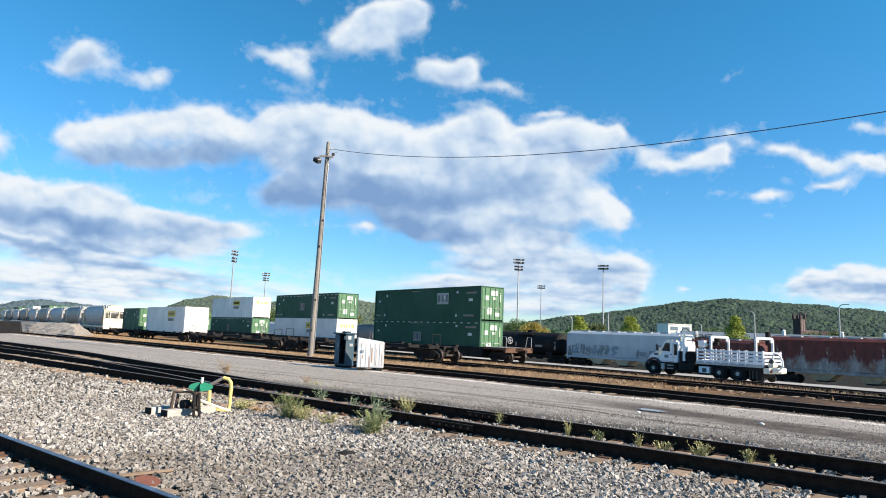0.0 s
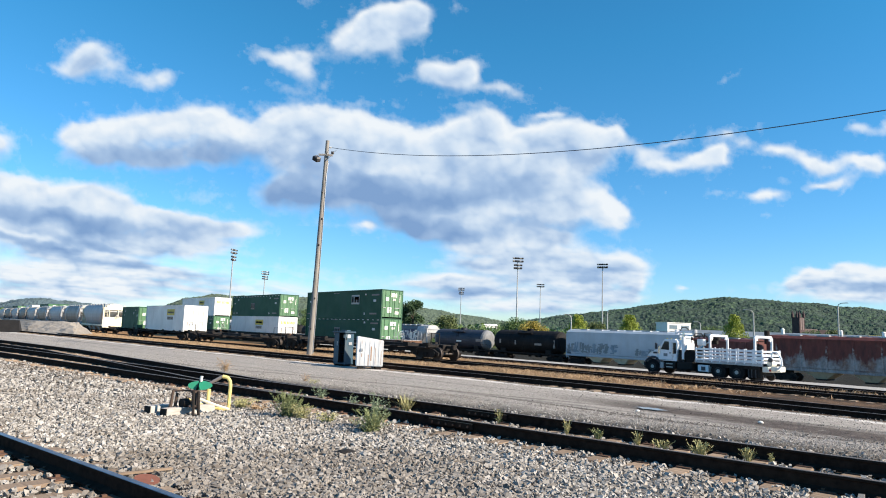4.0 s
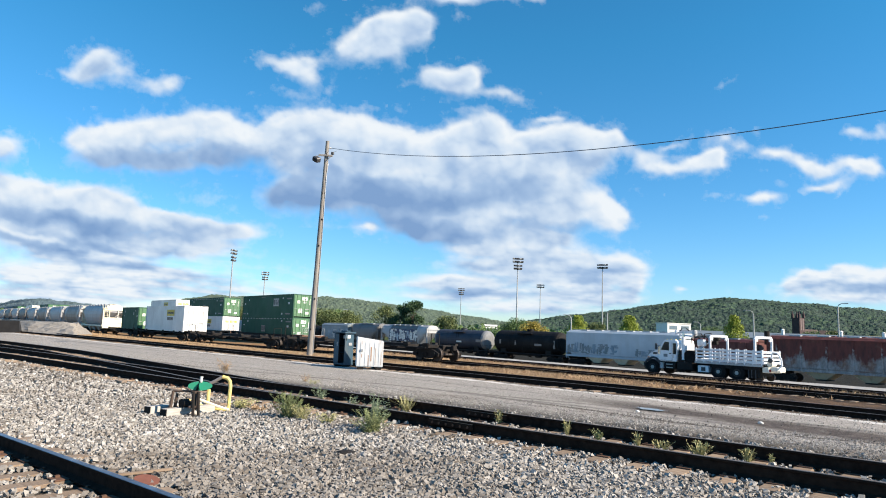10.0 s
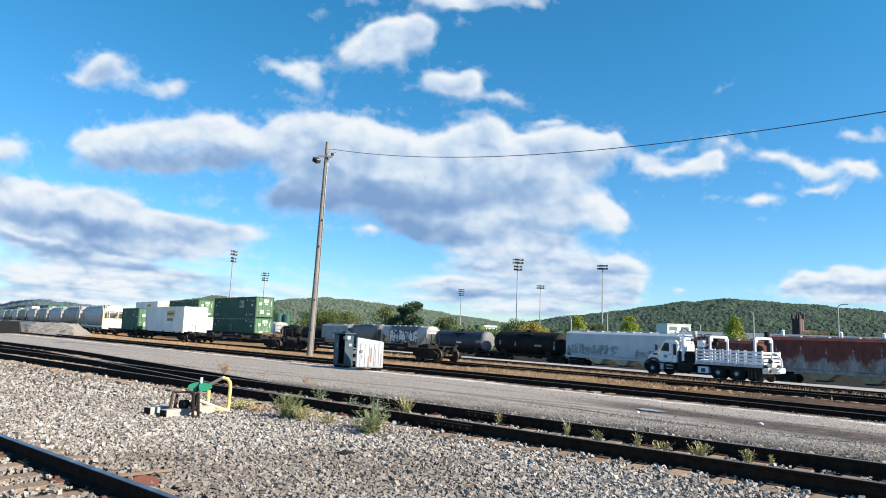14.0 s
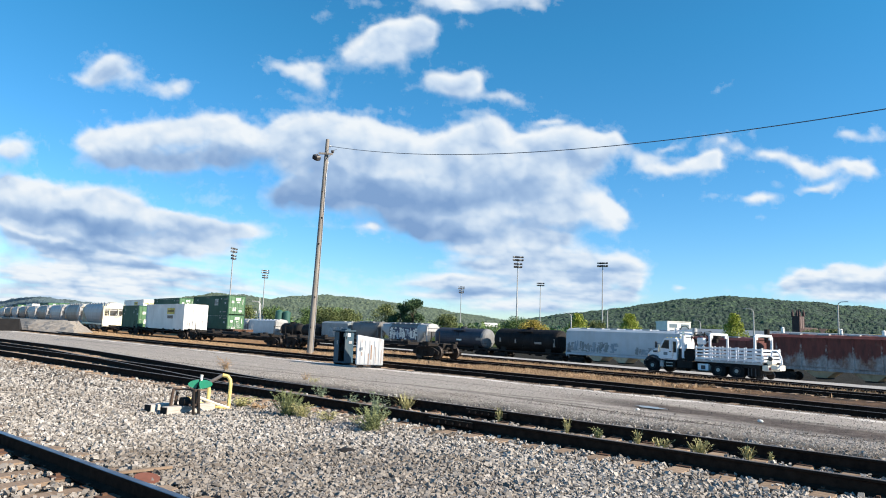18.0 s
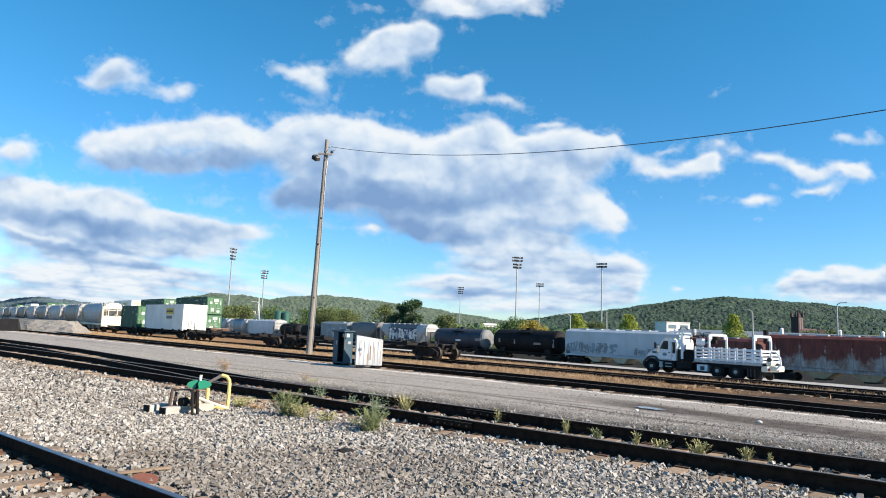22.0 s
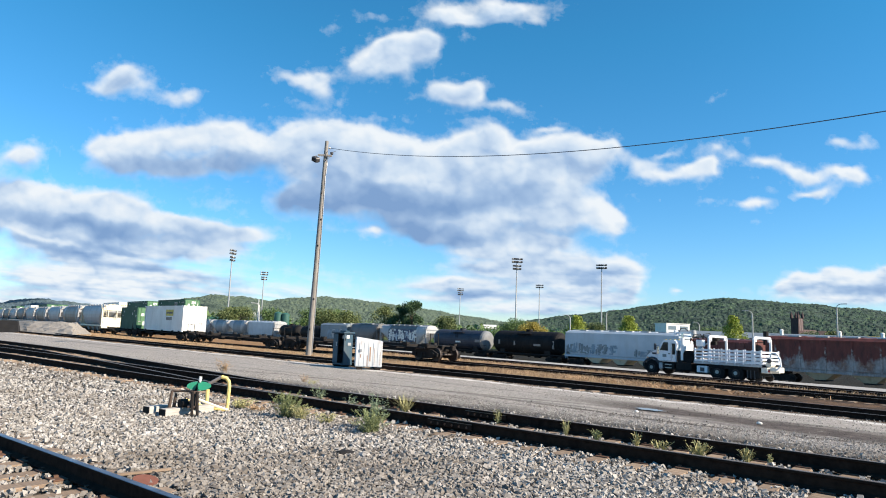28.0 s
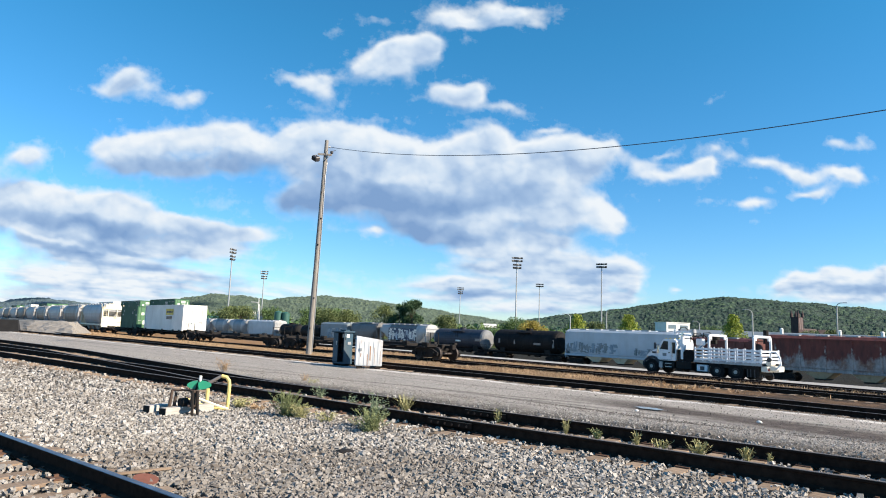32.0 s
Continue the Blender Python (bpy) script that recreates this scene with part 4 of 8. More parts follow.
# -- spine car, empty: one deep central beam with cross arms --
def make_spine_car(length=16.6):
    car = thing("spine_car", "empty rusty black intermodal spine car", "rail car", Matrix.Identity(4), group="parked spine cars")
    h = length / 2
    bm = bx(-h, h, -0.32, 0.32, 0.62, 1.02, 0.03)
    box(bm, -h + 1.6, h - 1.6, -0.32, 0.32, 0.50, 0.64)
    part("centre_beam", bm, UNDER, car)
    for k, x in enumerate((-h + 0.6, -h + 2.6, -h / 3, h / 3, h - 2.6, h - 0.6)):
        bm = bx(x - 0.22, x + 0.22, -1.32, 1.32, 0.82, 1.0, 0.02)
        for y in (-1.25, 1.25):
            box(bm, x - 0.26, x + 0.26, y - 0.12, y + 0.12, 0.98, 1.12)
        part("cross_arm", bm, UNDER, car)
    for y in (-1.28, 1.28):
        part("side_walkway", bx(-h + 0.5, h - 0.5, y - 0.16, y + 0.16, 0.80, 0.86), UNDER, car)
        x = -h + 3.4
        while x < h - 3:
            part("walkway_bracket", bx(x - 0.05, x + 0.05, min(0, y), max(0, y), 0.72, 0.82), UNDER, car)
            x += 1.7
    for x in (-2.4, 1.2):
        part("brake_reservoir", tb((x, -0.75, 0.62), (x + 1.0, -0.75, 0.62), 0.20, 12), UNDER, car)
    for k in (-1, 1):
        bogie(car, k * (h - 0.9))
        coupler(car, k * h, k)
        part("end_stanchion", bent(bmesh.new(), [(k * (h - 0.2), -1.2, 1.0), (k * (h - 0.2), -1.2, 1.75), (k * (h - 0.2), -0.5, 1.75), (k * (h - 0.2), -0.5, 1.0)], 0.03, 6), UNDER, car)
    return car


# -- covered hopper --
def hopper_outline(w, z0, z1, curved):
    h = w / 2
    if curved:
        zm = (z0 + z1) / 2
        right = []
        for k in range(9):
            a = -math.pi / 2.6 + k * (math.pi / 2.6 + math.pi / 2.35) / 8
            right.append((h * math.cos(a) ** 0.55, zm + (z1 - z0) / 2 * math.sin(a) * 1.04))
        right = [(y, max(z0, min(z1, z))) for y, z in right]
        return right + [(-y, z) for y, z in reversed(right)]
    return [(h * 0.92, z0), (h, z0 + 0.25), (h, z1 - 0.35), (h * 0.72, z1 - 0.08), (h * 0.3, z1), (-h * 0.3, z1), (-h * 0.72, z1 - 0.08), (-h, z1 - 0.35), (-h, z0 + 0.25), (-h * 0.92, z0)]


def make_hopper(label, mat, length=17.0, top=4.55, curved=True, ribs=0, end_mat=None, roof_mat=None, chute_mat=None, marks=(), group="covered hoppers", cage=False):
    tail = 3.0 if curved else 1.4
    car = thing("covered_hopper", label, "rail car", Matrix.Identity(4), group=group)
    h = length / 2
    z0 = 1.25
    o = hopper_outline(3.1, z0, top, curved)
    bm = loft(bmesh.new(), [(-h + tail, o), (h - tail, o)])
    body = part("body", bm, mat, car)
    end_mat = end_mat or mat
    for k in (-1, 1):
        low = [(y * 0.985, max(z, 3.35 if curved else 2.2)) for y, z in o]
        bm = loft(bmesh.new(), [(k * (h - tail), o), (k * (h - 0.55), low)])
        part("end_body", bm, mat if cage else end_mat, car)
        bm = bx(min(k * (h - 0.5), k * (h - 0.42)), max(k * (h - 0.5), k * (h - 0.42)), -1.5, 1.5, 1.15, 1.75)
        for y in (-1.45, 1.45):
            box(bm, min(k * (h - 0.62), k * (h - 0.42)), max(k * (h - 0.62), k * (h - 0.42)), y - 0.06, y + 0.06, 1.0, 4.0)
        box(bm, min(k * (h - 0.62), k * (h - 0.42)), max(k * (h - 0.62), k * (h - 0.42)), -1.5, 1.5, 3.9, 4.02)
        if cage:
            arch = [(y, z) for y, z in o if z > 3.6]
            for i in range(len(arch) - 1):
                (ya, za), (yb, zb) = arch[i], arch[i + 1]
                if abs(ya - yb) > 0.02:
                    box(bm, min(k * (h - 0.66), k * (h - 0.40)), max(k * (h - 0.66), k * (h - 0.40)), min(ya, yb), max(ya, yb), 3.62, min(za, zb))
            for y, w in ((-1.4, 0.24), (-0.62, 0.10), (0.62, 0.10), (1.4, 0.24)):
                box(bm, min(k * (h - 0.60), k * (h - 0.40)), max(k * (h - 0.60), k * (h - 0.40)), y - w / 2, y + w / 2, 1.1, 3.7)
            box(bm, min(k * (h - 0.70), k * (h - 0.36)), max(k * (h - 0.70), k * (h - 0.36)), -1.52, 1.52, 1.7, 2.55)
            box(bm, min(k * (h - 0.70), k * (h - 0.36)), max(k * (h - 0.70), k * (h - 0.36)), -1.52, 0.5, 1.0, 1.72)
        part("end_frame", bm, end_mat, car)
        bm = bx(min(k * (h - 2.2), k * h), max(k * (h - 2.2), k * h), -0.5, 0.5, 0.82, 1.15, 0.02)
        box(bm, min(k * (h - 0.3), k * h), max(k * (h - 0.3), k * h), -1.5, 1.5, 0.85, 1.2)
        part("end_sill", bm, UNDER if end_mat is mat else end_mat, car)
        bogie(car, k * (h - 1.7))
        coupler(car, k * h, k)
        for y in (-1.53, 1.53):
            ladder(car, k * (h - 0.75), y, 0.8, top - 0.15, end_mat)
        ladder(car, k * (h - 0.35), -1.1, 0.9, top - 0.2, end_mat, "y")
    brake_wheel(car, h - 0.25, 0.5, 2.6, MARK_WHITE)
    part("side_sill", bx(-h + 0.4, h - 0.4, -1.56, -1.44, 1.12, 1.36), end_mat if end_mat is not mat else mat, car)
    part("side_sill", bx(-h + 0.4, h - 0.4, 1.44, 1.56, 1.12, 1.36), mat, car)
    bays = 3
    for k in range(bays):
        x = (k - (bays - 1) / 2) * (length - 6.4) / bays
        w = (length - 6.4) / bays * 0.40
        bm = bmesh.new()
        a = [bm.verts.new((x + sx * w, sy * 1.35, 1.3)) for sx, sy in ((-1, -1), (1, -1), (1, 1), (-1, 1))]
        b = [bm.verts.new((x + sx * 0.42, sy * 0.9, 0.42)) for sx, sy in ((-1, -1), (1, -1), (1, 1), (-1, 1))]
        for i in range(4):
            bm.faces.new((a[i], a[(i + 1) % 4], b[(i + 1) % 4], b[i]))
        bm.faces.new(b)
        bm.faces.new(a[::-1])
        bmesh.ops.recalc_face_normals(bm, faces=bm.faces[:])
        chute = part("chute", bm, chute_mat or mat, car)
        part("gate", bx(x - 0.5, x + 0.5, -0.98, 0.98, 0.32, 0.46), UNDER, chute)
    part("roof_walk", bx(-h + 0.8, h - 0.8, -0.38, 0.38, top + 0.05, top + 0.09), roof_mat or GALV, car)
    for k in range(6):
        x = -h + 3 + k * (length - 6) / 5
        part("hatch", bx(x - 0.55, x + 0.55, 0.45, 1.0, top - 0.08, top + 0.06, 0.03), mat, car)
        part("hatch", bx(x - 0.55, x + 0.55, -1.0, -0.45, top - 0.08, top + 0.06, 0.03), roof_mat or GALV, car)
    if ribs:
        for k in range(ribs + 1):
            x = -h + tail + 0.05 + k * (length - 2 * tail - 0.1) / ribs
            for y in (-1.57, 1.57):
                part("side_post", bx(x - 0.06, x + 0.06, y - 0.05, y + 0.05, 1.2, top - 0.32, 0.01), mat, car)
        part("side_plate", bx(-h + 1.9, h - 1.9, -1.62, -1.50, top - 0.46, top - 0.33), roof_mat or mat, car)
    for i, (mt, x0, x1, za, zb) in enumerate(marks):
        part("marking", bx(x0, x1, -1.580 - 0.0015 * (i % 40), -1.50, za, zb), mt, car)
    return car


# -- tank car --
def make_tank(label, mat, length=16.5, r=1.55, zc=2.58, end_mat=None, marks=()):
    car = thing("tank_car", label, "rail car", Matrix.Identity(4), group="tank cars")
    h = length / 2
    seg = 28

    def ring(x, rr):
        return (x, [(rr * math.cos(k * math.tau / seg), zc + rr * math.sin(k * math.tau / seg)) for k in range(seg)])
    part("tank", loft(bmesh.new(), [ring(-h + 1.5, r), ring(h - 1.5, r)]), mat, car, smooth_faces=False)
    for k in (-1, 1):
        secs = [ring(k * (h - 1.5), r * 0.998), ring(k * (h - 1.15), r * 0.95), ring(k * (h - 0.9), r * 0.80), ring(k * (h - 0.75), r * 0.5), ring(k * (h - 0.68), 0.1)]
        part("dished_end", loft(bmesh.new(), secs), end_mat or mat, car)
        bm = bx(min(k * (h - 3.4), k * h), max(k * (h - 3.4), k * h), -0.4, 0.4, 0.80, 1.12, 0.02)
        box(bm, min(k * (h - 0.3), k * h), max(k * (h - 0.3), k * h), -1.45, 1.45, 0.85, 1.18)
        part("stub_sill", bm, UNDER, car)
        part("truck_bolster", bx(k * (h - 1.8) - 0.3, k * (h - 1.8) + 0.3, -1.4, 1.4, 0.86, 1.12, 0.03), UNDER, car)
        part("saddle", bx(k * (h - 2.6) - 0.5, k * (h - 2.6) + 0.5, -1.2, 1.2, 1.0, 1.7, 0.05), UNDER, car)
        bogie(car, k * (h - 1.8))
        coupler(car, k * h, k)
        for y in (-1.4, 1.4):
            part("hand_rail", bent(bmesh.new(), [(k * (h - 0.15), y, 1.15), (k * (h - 0.15), y, 1.9), (k * (h - 1.6), y, 1.9)], 0.022, 6), UNDER, car)
    part("centre_sill", bx(-h + 0.3, h - 0.3, -0.36, 0.36, 0.72, 1.10), UNDER, car)
    for y in (-1.30, 1.30):
        part("running_board", bx(-h + 0.3, h - 0.3, y - 0.12, y + 0.12, 0.98, 1.12), UNDER, car)
    part("bottom_outlet", tb((0, 0, 0.55), (0, 0, 1.1), 0.22, 12), UNDER, car)
    part("brake_cylinder", tb((1.6, -0.7, 0.72), (2.6, -0.7, 0.72), 0.18, 10), UNDER, car)
    dome = part("dome", tb((0, 0, zc + r - 0.1), (0, 0, zc + r + 0.22), 0.5, 16), mat, car)
    part("dome_lid", tb((0, 0, zc + r + 0.22), (0, 0, zc + r + 0.27), 0.53, 16), UNDER, dome)
    part("platform", bx(-1.3, 1.3, -1.45, 1.45, zc + r - 0.42, zc + r - 0.37), UNDER, car)
    for y in (-1.42, 1.42):
        part("platform_rail", bent(bmesh.new(), [(-1.25, y, zc + r - 0.4), (-1.25, y, zc + r + 0.15), (1.25, y, zc + r + 0.15), (1.25, y, zc + r - 0.4)], 0.022, 6), UNDER, car)
        ladder(car, 0, y * 1.03, 0.8, zc + r - 0.4, UNDER)
    for x in (-h + 4.2, h - 4.2):
        part("band", loft(bmesh.new(), [ring(x - 0.06, r + 0.012), ring(x + 0.06, r + 0.012)]), mat, car)
    for mt, x0, x1, za, zb in marks:
        y = -math.sqrt(max(0.01, r * r - (max(abs(za - zc), abs(zb - zc)) * 0.6) ** 2)) - 0.01
        part("marking", bx(x0, x1, y - 0.01, y + 0.15, za, zb), mt, car)
    return car

# ---- the container train that pulls away ----
TRAIN_Z = -0.55                      # rail top
FIRST = 40.37                        # s of the last container's door end at the start
PITCH = 23.75
LOADS = [("green_plain", "green"), ("white", "green_plain"), ("green_plain", "white"), ("green", None), ("white", None), ("green", None)]
moving = []                          # (thing, n, s at the start, height)
well_proto = make_well_car()
for k, (low, high) in enumerate(LOADS):
    s = FIRST + k * PITCH
    mid = s + CL / 2
    m = at(37.66, mid, TRAIN_Z)
    car = well_proto if k == 0 else copy_thing(well_proto, m)
    car.matrix_basis = m
    moving.append((car, 37.66, mid, TRAIN_Z))
    for level_up, colour in ((0, low), (1, high)):
        if colour is None:
            continue
        z = TRAIN_Z + WELL_FLOOR + 0.004 + level_up * (CH + 0.012)
        moving.append((container(colour, at(37.66, s, z)), 37.66, s, z))


def travelled(t):
    return 3.8645 * t - 0.0404 * t * t


# ---- parked siding: spine cars, two loaded, then a string of hoppers ----
siding = lane(TP)


def on_lane(f, s, up, drop=None):
    n = f(s)
    d = spot(f(s + 2), s + 2) - spot(f(s - 2), s - 2)
    turn = math.degrees(math.atan2(-d.y, -d.x)) + 51.5
    turn = (turn + 180) % 360 - 180
    return at(n, s, drop, turn, up)


RAIL_UP = 0.02 + 0.1735
spine_proto = make_spine_car(19.0)
s = 33.4
for k in range(4):
    mid = s + 9.5
    m = on_lane(siding, mid, RAIL_UP)
    ob = spine_proto if k == 0 else copy_thing(spine_proto, m)
    ob.matrix_basis = m
    s += 19.0 + 1.5
spine_top = RAIL_UP + 1.125
m = on_lane(siding, 81.0, spine_top - 0.13)
parked_white = thing("shipping_container", "white steel container with a yellow panel on a parked spine car", "container", m @ pose(6.85, 0, 0), group="containers")
container_parts(parked_white, WHITE, WHITE, [(a, x0 + 1.6, x1 + 1.6, z0, z1) for a, x0, x1, z0, z1 in WHITE_LOGO], [], 13.7)
m = on_lane(siding, 99.4, spine_top - 0.13)
parked_green = thing("shipping_container", "short dark green steel container on a parked spine car", "container", m @ pose(CL / 2, 0, 0), group="containers")
container_parts(parked_green, GREEN, GREEN_PALE, [(a, x0 * 0.5, x1 * 0.5, z0, z1) for a, x0, x1, z0, z1 in GREEN_MARKS[0:5]], GREEN_DOOR, 8.6)
# stacked containers standing far back behind the hoppers
for n, s0, low, high in ((30.4, 217.0, "green", "green"), (33.1, 217.0, "green", "green"), (30.6, 252.0, "green", "white"), (30.6, 292.0, "green", "green")):
    z = level(n, s0)
    copy_thing(well_proto, at(n, s0 + CL / 2, z))
    for k, colour in enumerate((low, high)):
        container(colour, at(n, s0, z + WELL_FLOOR + 0.004 + k * (CH + 0.012)))

HOPPERS = [make_hopper("cream-ended pale grey covered hopper with curved sides", GREYWHITE, end_mat=CREAM, group="parked covered hoppers", cage=True),
           # sunlight on this hopper's ends is put in as paler grey paint
           make_hopper("brown-grey covered hopper with curved sides", TANHOP, end_mat=GREYWHITE, group="parked covered hoppers"),
           make_hopper("grey covered hopper with curved sides", GREYHOP, group="parked covered hoppers"),
           make_hopper("pale grey covered hopper with curved sides", GREYWHITE, group="parked covered hoppers")]
ORDER = [0, 1, 3, 1, 3, 2, 3, 2, 3]
s = 111.0
seen = set()
for k in ORDER:
    m = on_lane(siding, s + 8.5, RAIL_UP)
    if k in seen:
        copy_thing(HOPPERS[k], m)
    else:
        HOPPERS[k].matrix_basis = m
        seen.add(k)
    s += 19.2
for k in range(4):
    if k not in seen:
        HOPPERS[k].matrix_basis = on_lane(siding, s + 8.5, RAIL_UP)
        s += 19.2

# ---- far string of hoppers and tank cars ----
yard4 = lane(T4)
UP4 = 0.03 + 0.1735


def put4(car, s_right, length):
    mid = s_right + length / 2
    car.matrix_basis = on_lane(yard4, mid, UP4)
    return car


def graffiti(seed, x0, x1, z0, z1, mats, count):
    """Rows of sprayed letter-like strokes; each stroke is a thin slanted bar."""
    rnd = random.Random(seed)
    out = []
    w = (x1 - x0) / count
    h = z1 - z0
    for k in range(count):
        x = x0 + k * w
        m = mats[k % len(mats)]
        for j in range(14):
            a = x + rnd.uniform(0, w * 0.8)
            if j % 2:
                b = z0 + rnd.uniform(0, h * 0.5)
                out.append((m, a, a + w * rnd.uniform(0.10, 0.18), b, b + h * rnd.uniform(0.3, 0.55)))
            else:
                b = z0 + rnd.uniform(0, h * 0.88)
                out.append((m, a, a + w * rnd.uniform(0.3, 0.6), b, b + h * rnd.uniform(0.07, 0.12)))
    return out


brown_car = put4(make_hopper("red-brown ribbed covered hopper weathered pale low down", BROWNHOP, 19.2, 4.6, False, 7, chute_mat=paint("rusty_chute", (0.56, 0.47, 0.32), 0.8, (0.24, 0.15, 0.09), 0.6, 1.2)), 13.2, 18.9)
part("vent_stack", tb((-9.25, -1.2, 3.6), (-9.25, -1.2, 5.0), 0.26, 10), UNDER, brown_car)
put4(make_hopper("dark red ribbed covered hopper behind a white truck", paint("hopper_darkred", (0.10, 0.024, 0.020), 0.6, (0.05, 0.025, 0.02), 0.5, 0.6), 8.0, 4.08, False, 5, chute_mat=TANHOP), 32.6, 8.0)
put4(make_hopper("pale blue-grey covered hopper with graffiti along its side", PALEBLUE, 17.8, 4.6, False, 0, roof_mat=GALV, chute_mat=CREAM,
                 marks=graffiti(4, -8.2, -0.4, 1.55, 2.95, [MARK_SLATE, MARK_BLUE, MARK_SLATE], 8) + graffiti(8, 2.4, 6.0, 1.5, 2.5, [MARK_SLATE, MARK_BLUE], 4)), 41.1, 17.8)
put4(make_tank("black tank car with a white stencilled side", BLACK, 13.4, 1.6, 2.66, marks=[(MARK_GREY, -4.5, -4.2, 2.3, 2.9), (MARK_GREY, -1.6, -1.35, 2.2, 2.8), (MARK_GREY, 2.0, 3.2, 2.2, 2.5), (MARK_GREY, 5.2, 5.45, 1.9, 3.0)]), 59.3, 13.4)
put4(make_tank("dark blue tank car with a pale dished end", NAVY, 12.9, 1.5, 2.6, end_mat=TANK_END, marks=[(MARK_WHITE, -0.2, 0.9, 2.15, 2.4), (MARK_GREY, 4.0, 5.2, 2.3, 2.7)]), 72.9, 12.9)
put4(make_hopper("grey covered hopper with white graffiti on its side", GREYHOP, 13.0, 4.6, True, end_mat=GREYWHITE, roof_mat=GALV, marks=[(MARK_NIGHT, -3.6 + 0.9 * k, -2.75 + 0.9 * k, 1.75 + 0.12 * (k % 3), 3.9 - 0.1 * (k % 2)) for k in range(8)] + graffiti(3, -3.7, 3.6, 1.8, 3.9, [MARK_WHITE, MARK_WHITE, PALEBLUE], 8)), 86.0, 13.0)
put4(make_hopper("plain dark grey covered hopper", GREYHOP, 9.0, 4.65, True), 99.1, 9.0)
put4(make_hopper("blue-grey covered hopper with a graffiti panel", BLUEGREY, 10.2, 4.55, False, 0, marks=graffiti(6, -2, 5, 1.7, 3.6, [MARK_BLUE, GREYWHITE], 5)), 108.1, 10.2)
put4(make_tank("short black tank car", BLACK, 9.0, 1.35), 118.4, 9.0)
put4(make_tank("black tank car with rusty stains", BLACK, 9.0, 1.35), 127.6, 9.0)
put4(make_hopper("pale blue-grey covered hopper with a white end", PALEBLUE, 14.5, 4.6, False, 0, end_mat=GREYWHITE), 136.8, 14.5)
put4(make_hopper("grey covered hopper with white end ladders", BLUEGREY, 10.4, 4.55, True, end_mat=GREYWHITE), 151.5, 10.4)
put4(make_hopper("pale grey covered hopper far along the string", BLUEGREY, 10.4, 4.55, True, end_mat=GREYWHITE), 162.0, 10.4)
put4(make_hopper("grey covered hopper far along the yard", GREYHOP, 10.4, 4.55, True, end_mat=GREYWHITE), 172.5, 10.4)

# ---- timber pole with a flood lamp, and its cable ----
POLE_N, POLE_S = 18.3, 35.2


def ring_column(bm, secs, seg):
    rings = [[bm.verts.new(v) for v in s] for s in secs]
    for a, b in zip(rings, rings[1:]):
        for i in range(seg):
            bm.faces.new((a[i], a[(i + 1) % seg], b[(i + 1) % seg], b[i]))
    bm.faces.new(rings[-1])
    return bm


def build_pole():
    p = spot(POLE_N, POLE_S)
    z = level(POLE_N, POLE_S)
    root = thing("utility_pole", "tall weathered grey timber pole with a flood lamp near its top", "utility pole", pose(p.x, p.y, z, 0, 1.3, 0))
    rnd = random.Random(4)
    H = 13.10
    secs = []
    for k in range(18):
        f = k / 17
        r = 0.182 - 0.070 * f
        secs.append([(r * (1 + rnd.uniform(-0.035, 0.035)) * math.cos(a * math.tau / 14), r * math.sin(a * math.tau / 14), -0.3 + (H + 0.3) * f) for a in range(14)])
    part("pole", ring_column(bmesh.new(), secs, 14), POLE_WOOD, root)
    arm = part("lamp_arm", bx(-0.45, 0.42, -0.19, -0.13, H - 1.0, H - 0.88, 0.01), POLE_WOOD, root)
    part("brace", tb((0.36, -0.16, H - 0.9), (0.02, -0.16, H - 1.35), 0.025, 6), GALV, arm)
    lamp = part("flood_lamp", bx(-0.22, 0.22, -0.19, 0.16, -0.15, 0.15, 0.05, m=pose(-0.52, -0.2, H - 1.22, 20, 28, -35)), MARK_DARK, root, "dark metal flood lamp housing")
    part("lamp_glass", bx(-0.18, 0.18, -0.205, -0.192, -0.12, 0.12, m=pose(-0.52, -0.2, H - 1.22, 20, 28, -35)), GLASS_DARK, lamp)
    part("bracket", bent(bmesh.new(), [(-0.50, -0.17, H - 0.98), (-0.58, -0.2, H - 1.02), (-0.60, -0.2, H - 1.2)], 0.025, 6), GALV, lamp)
    part("photocell", bx(0.30, 0.48, -0.22, -0.08, H - 0.86, H - 0.70, 0.03), MARK_DARK, root)
    part("spike_arm", tb((0.3, -0.15, H - 0.78), (0.62, -0.15, H - 0.62), 0.018, 6), GALV, root)
    part("conduit", bent(bmesh.new(), [(0.13, -0.08, H - 1.0), (0.16, -0.1, H - 1.5), (0.12, -0.1, H - 2.2), (0.17, -0.08, H - 6), (0.20, -0.06, 0.2)], 0.02, 6), GALV, root)
    ins = tb((0.10, -0.02, H - 0.42), (0.20, -0.02, H - 0.42), 0.03, 8)
    tube(ins, (0.18, -0.02, H - 0.42), (0.26, -0.02, H - 0.42), 0.055, 8)
    part("insulator", ins, MARK_WHITE, root)
    for z0, a in ((1.6, -100), (3.4, -70), (4.9, -115), (6.6, -80), (8.2, -60), (9.8, -105)):
        r = 0.182 - 0.070 * z0 / H
        part("knot", bx(-0.035, 0.035, -0.03, 0.012, -0.06, 0.06, 0.02, m=pose(r * math.cos(radians(a)), r * math.sin(radians(a)), z0, 0, 0, a + 90)), UNDER, root)
    return root, H


pole, POLE_H = build_pole()
tip = pole.matrix_basis @ Vector((0.25, -0.02, POLE_H - 0.42))


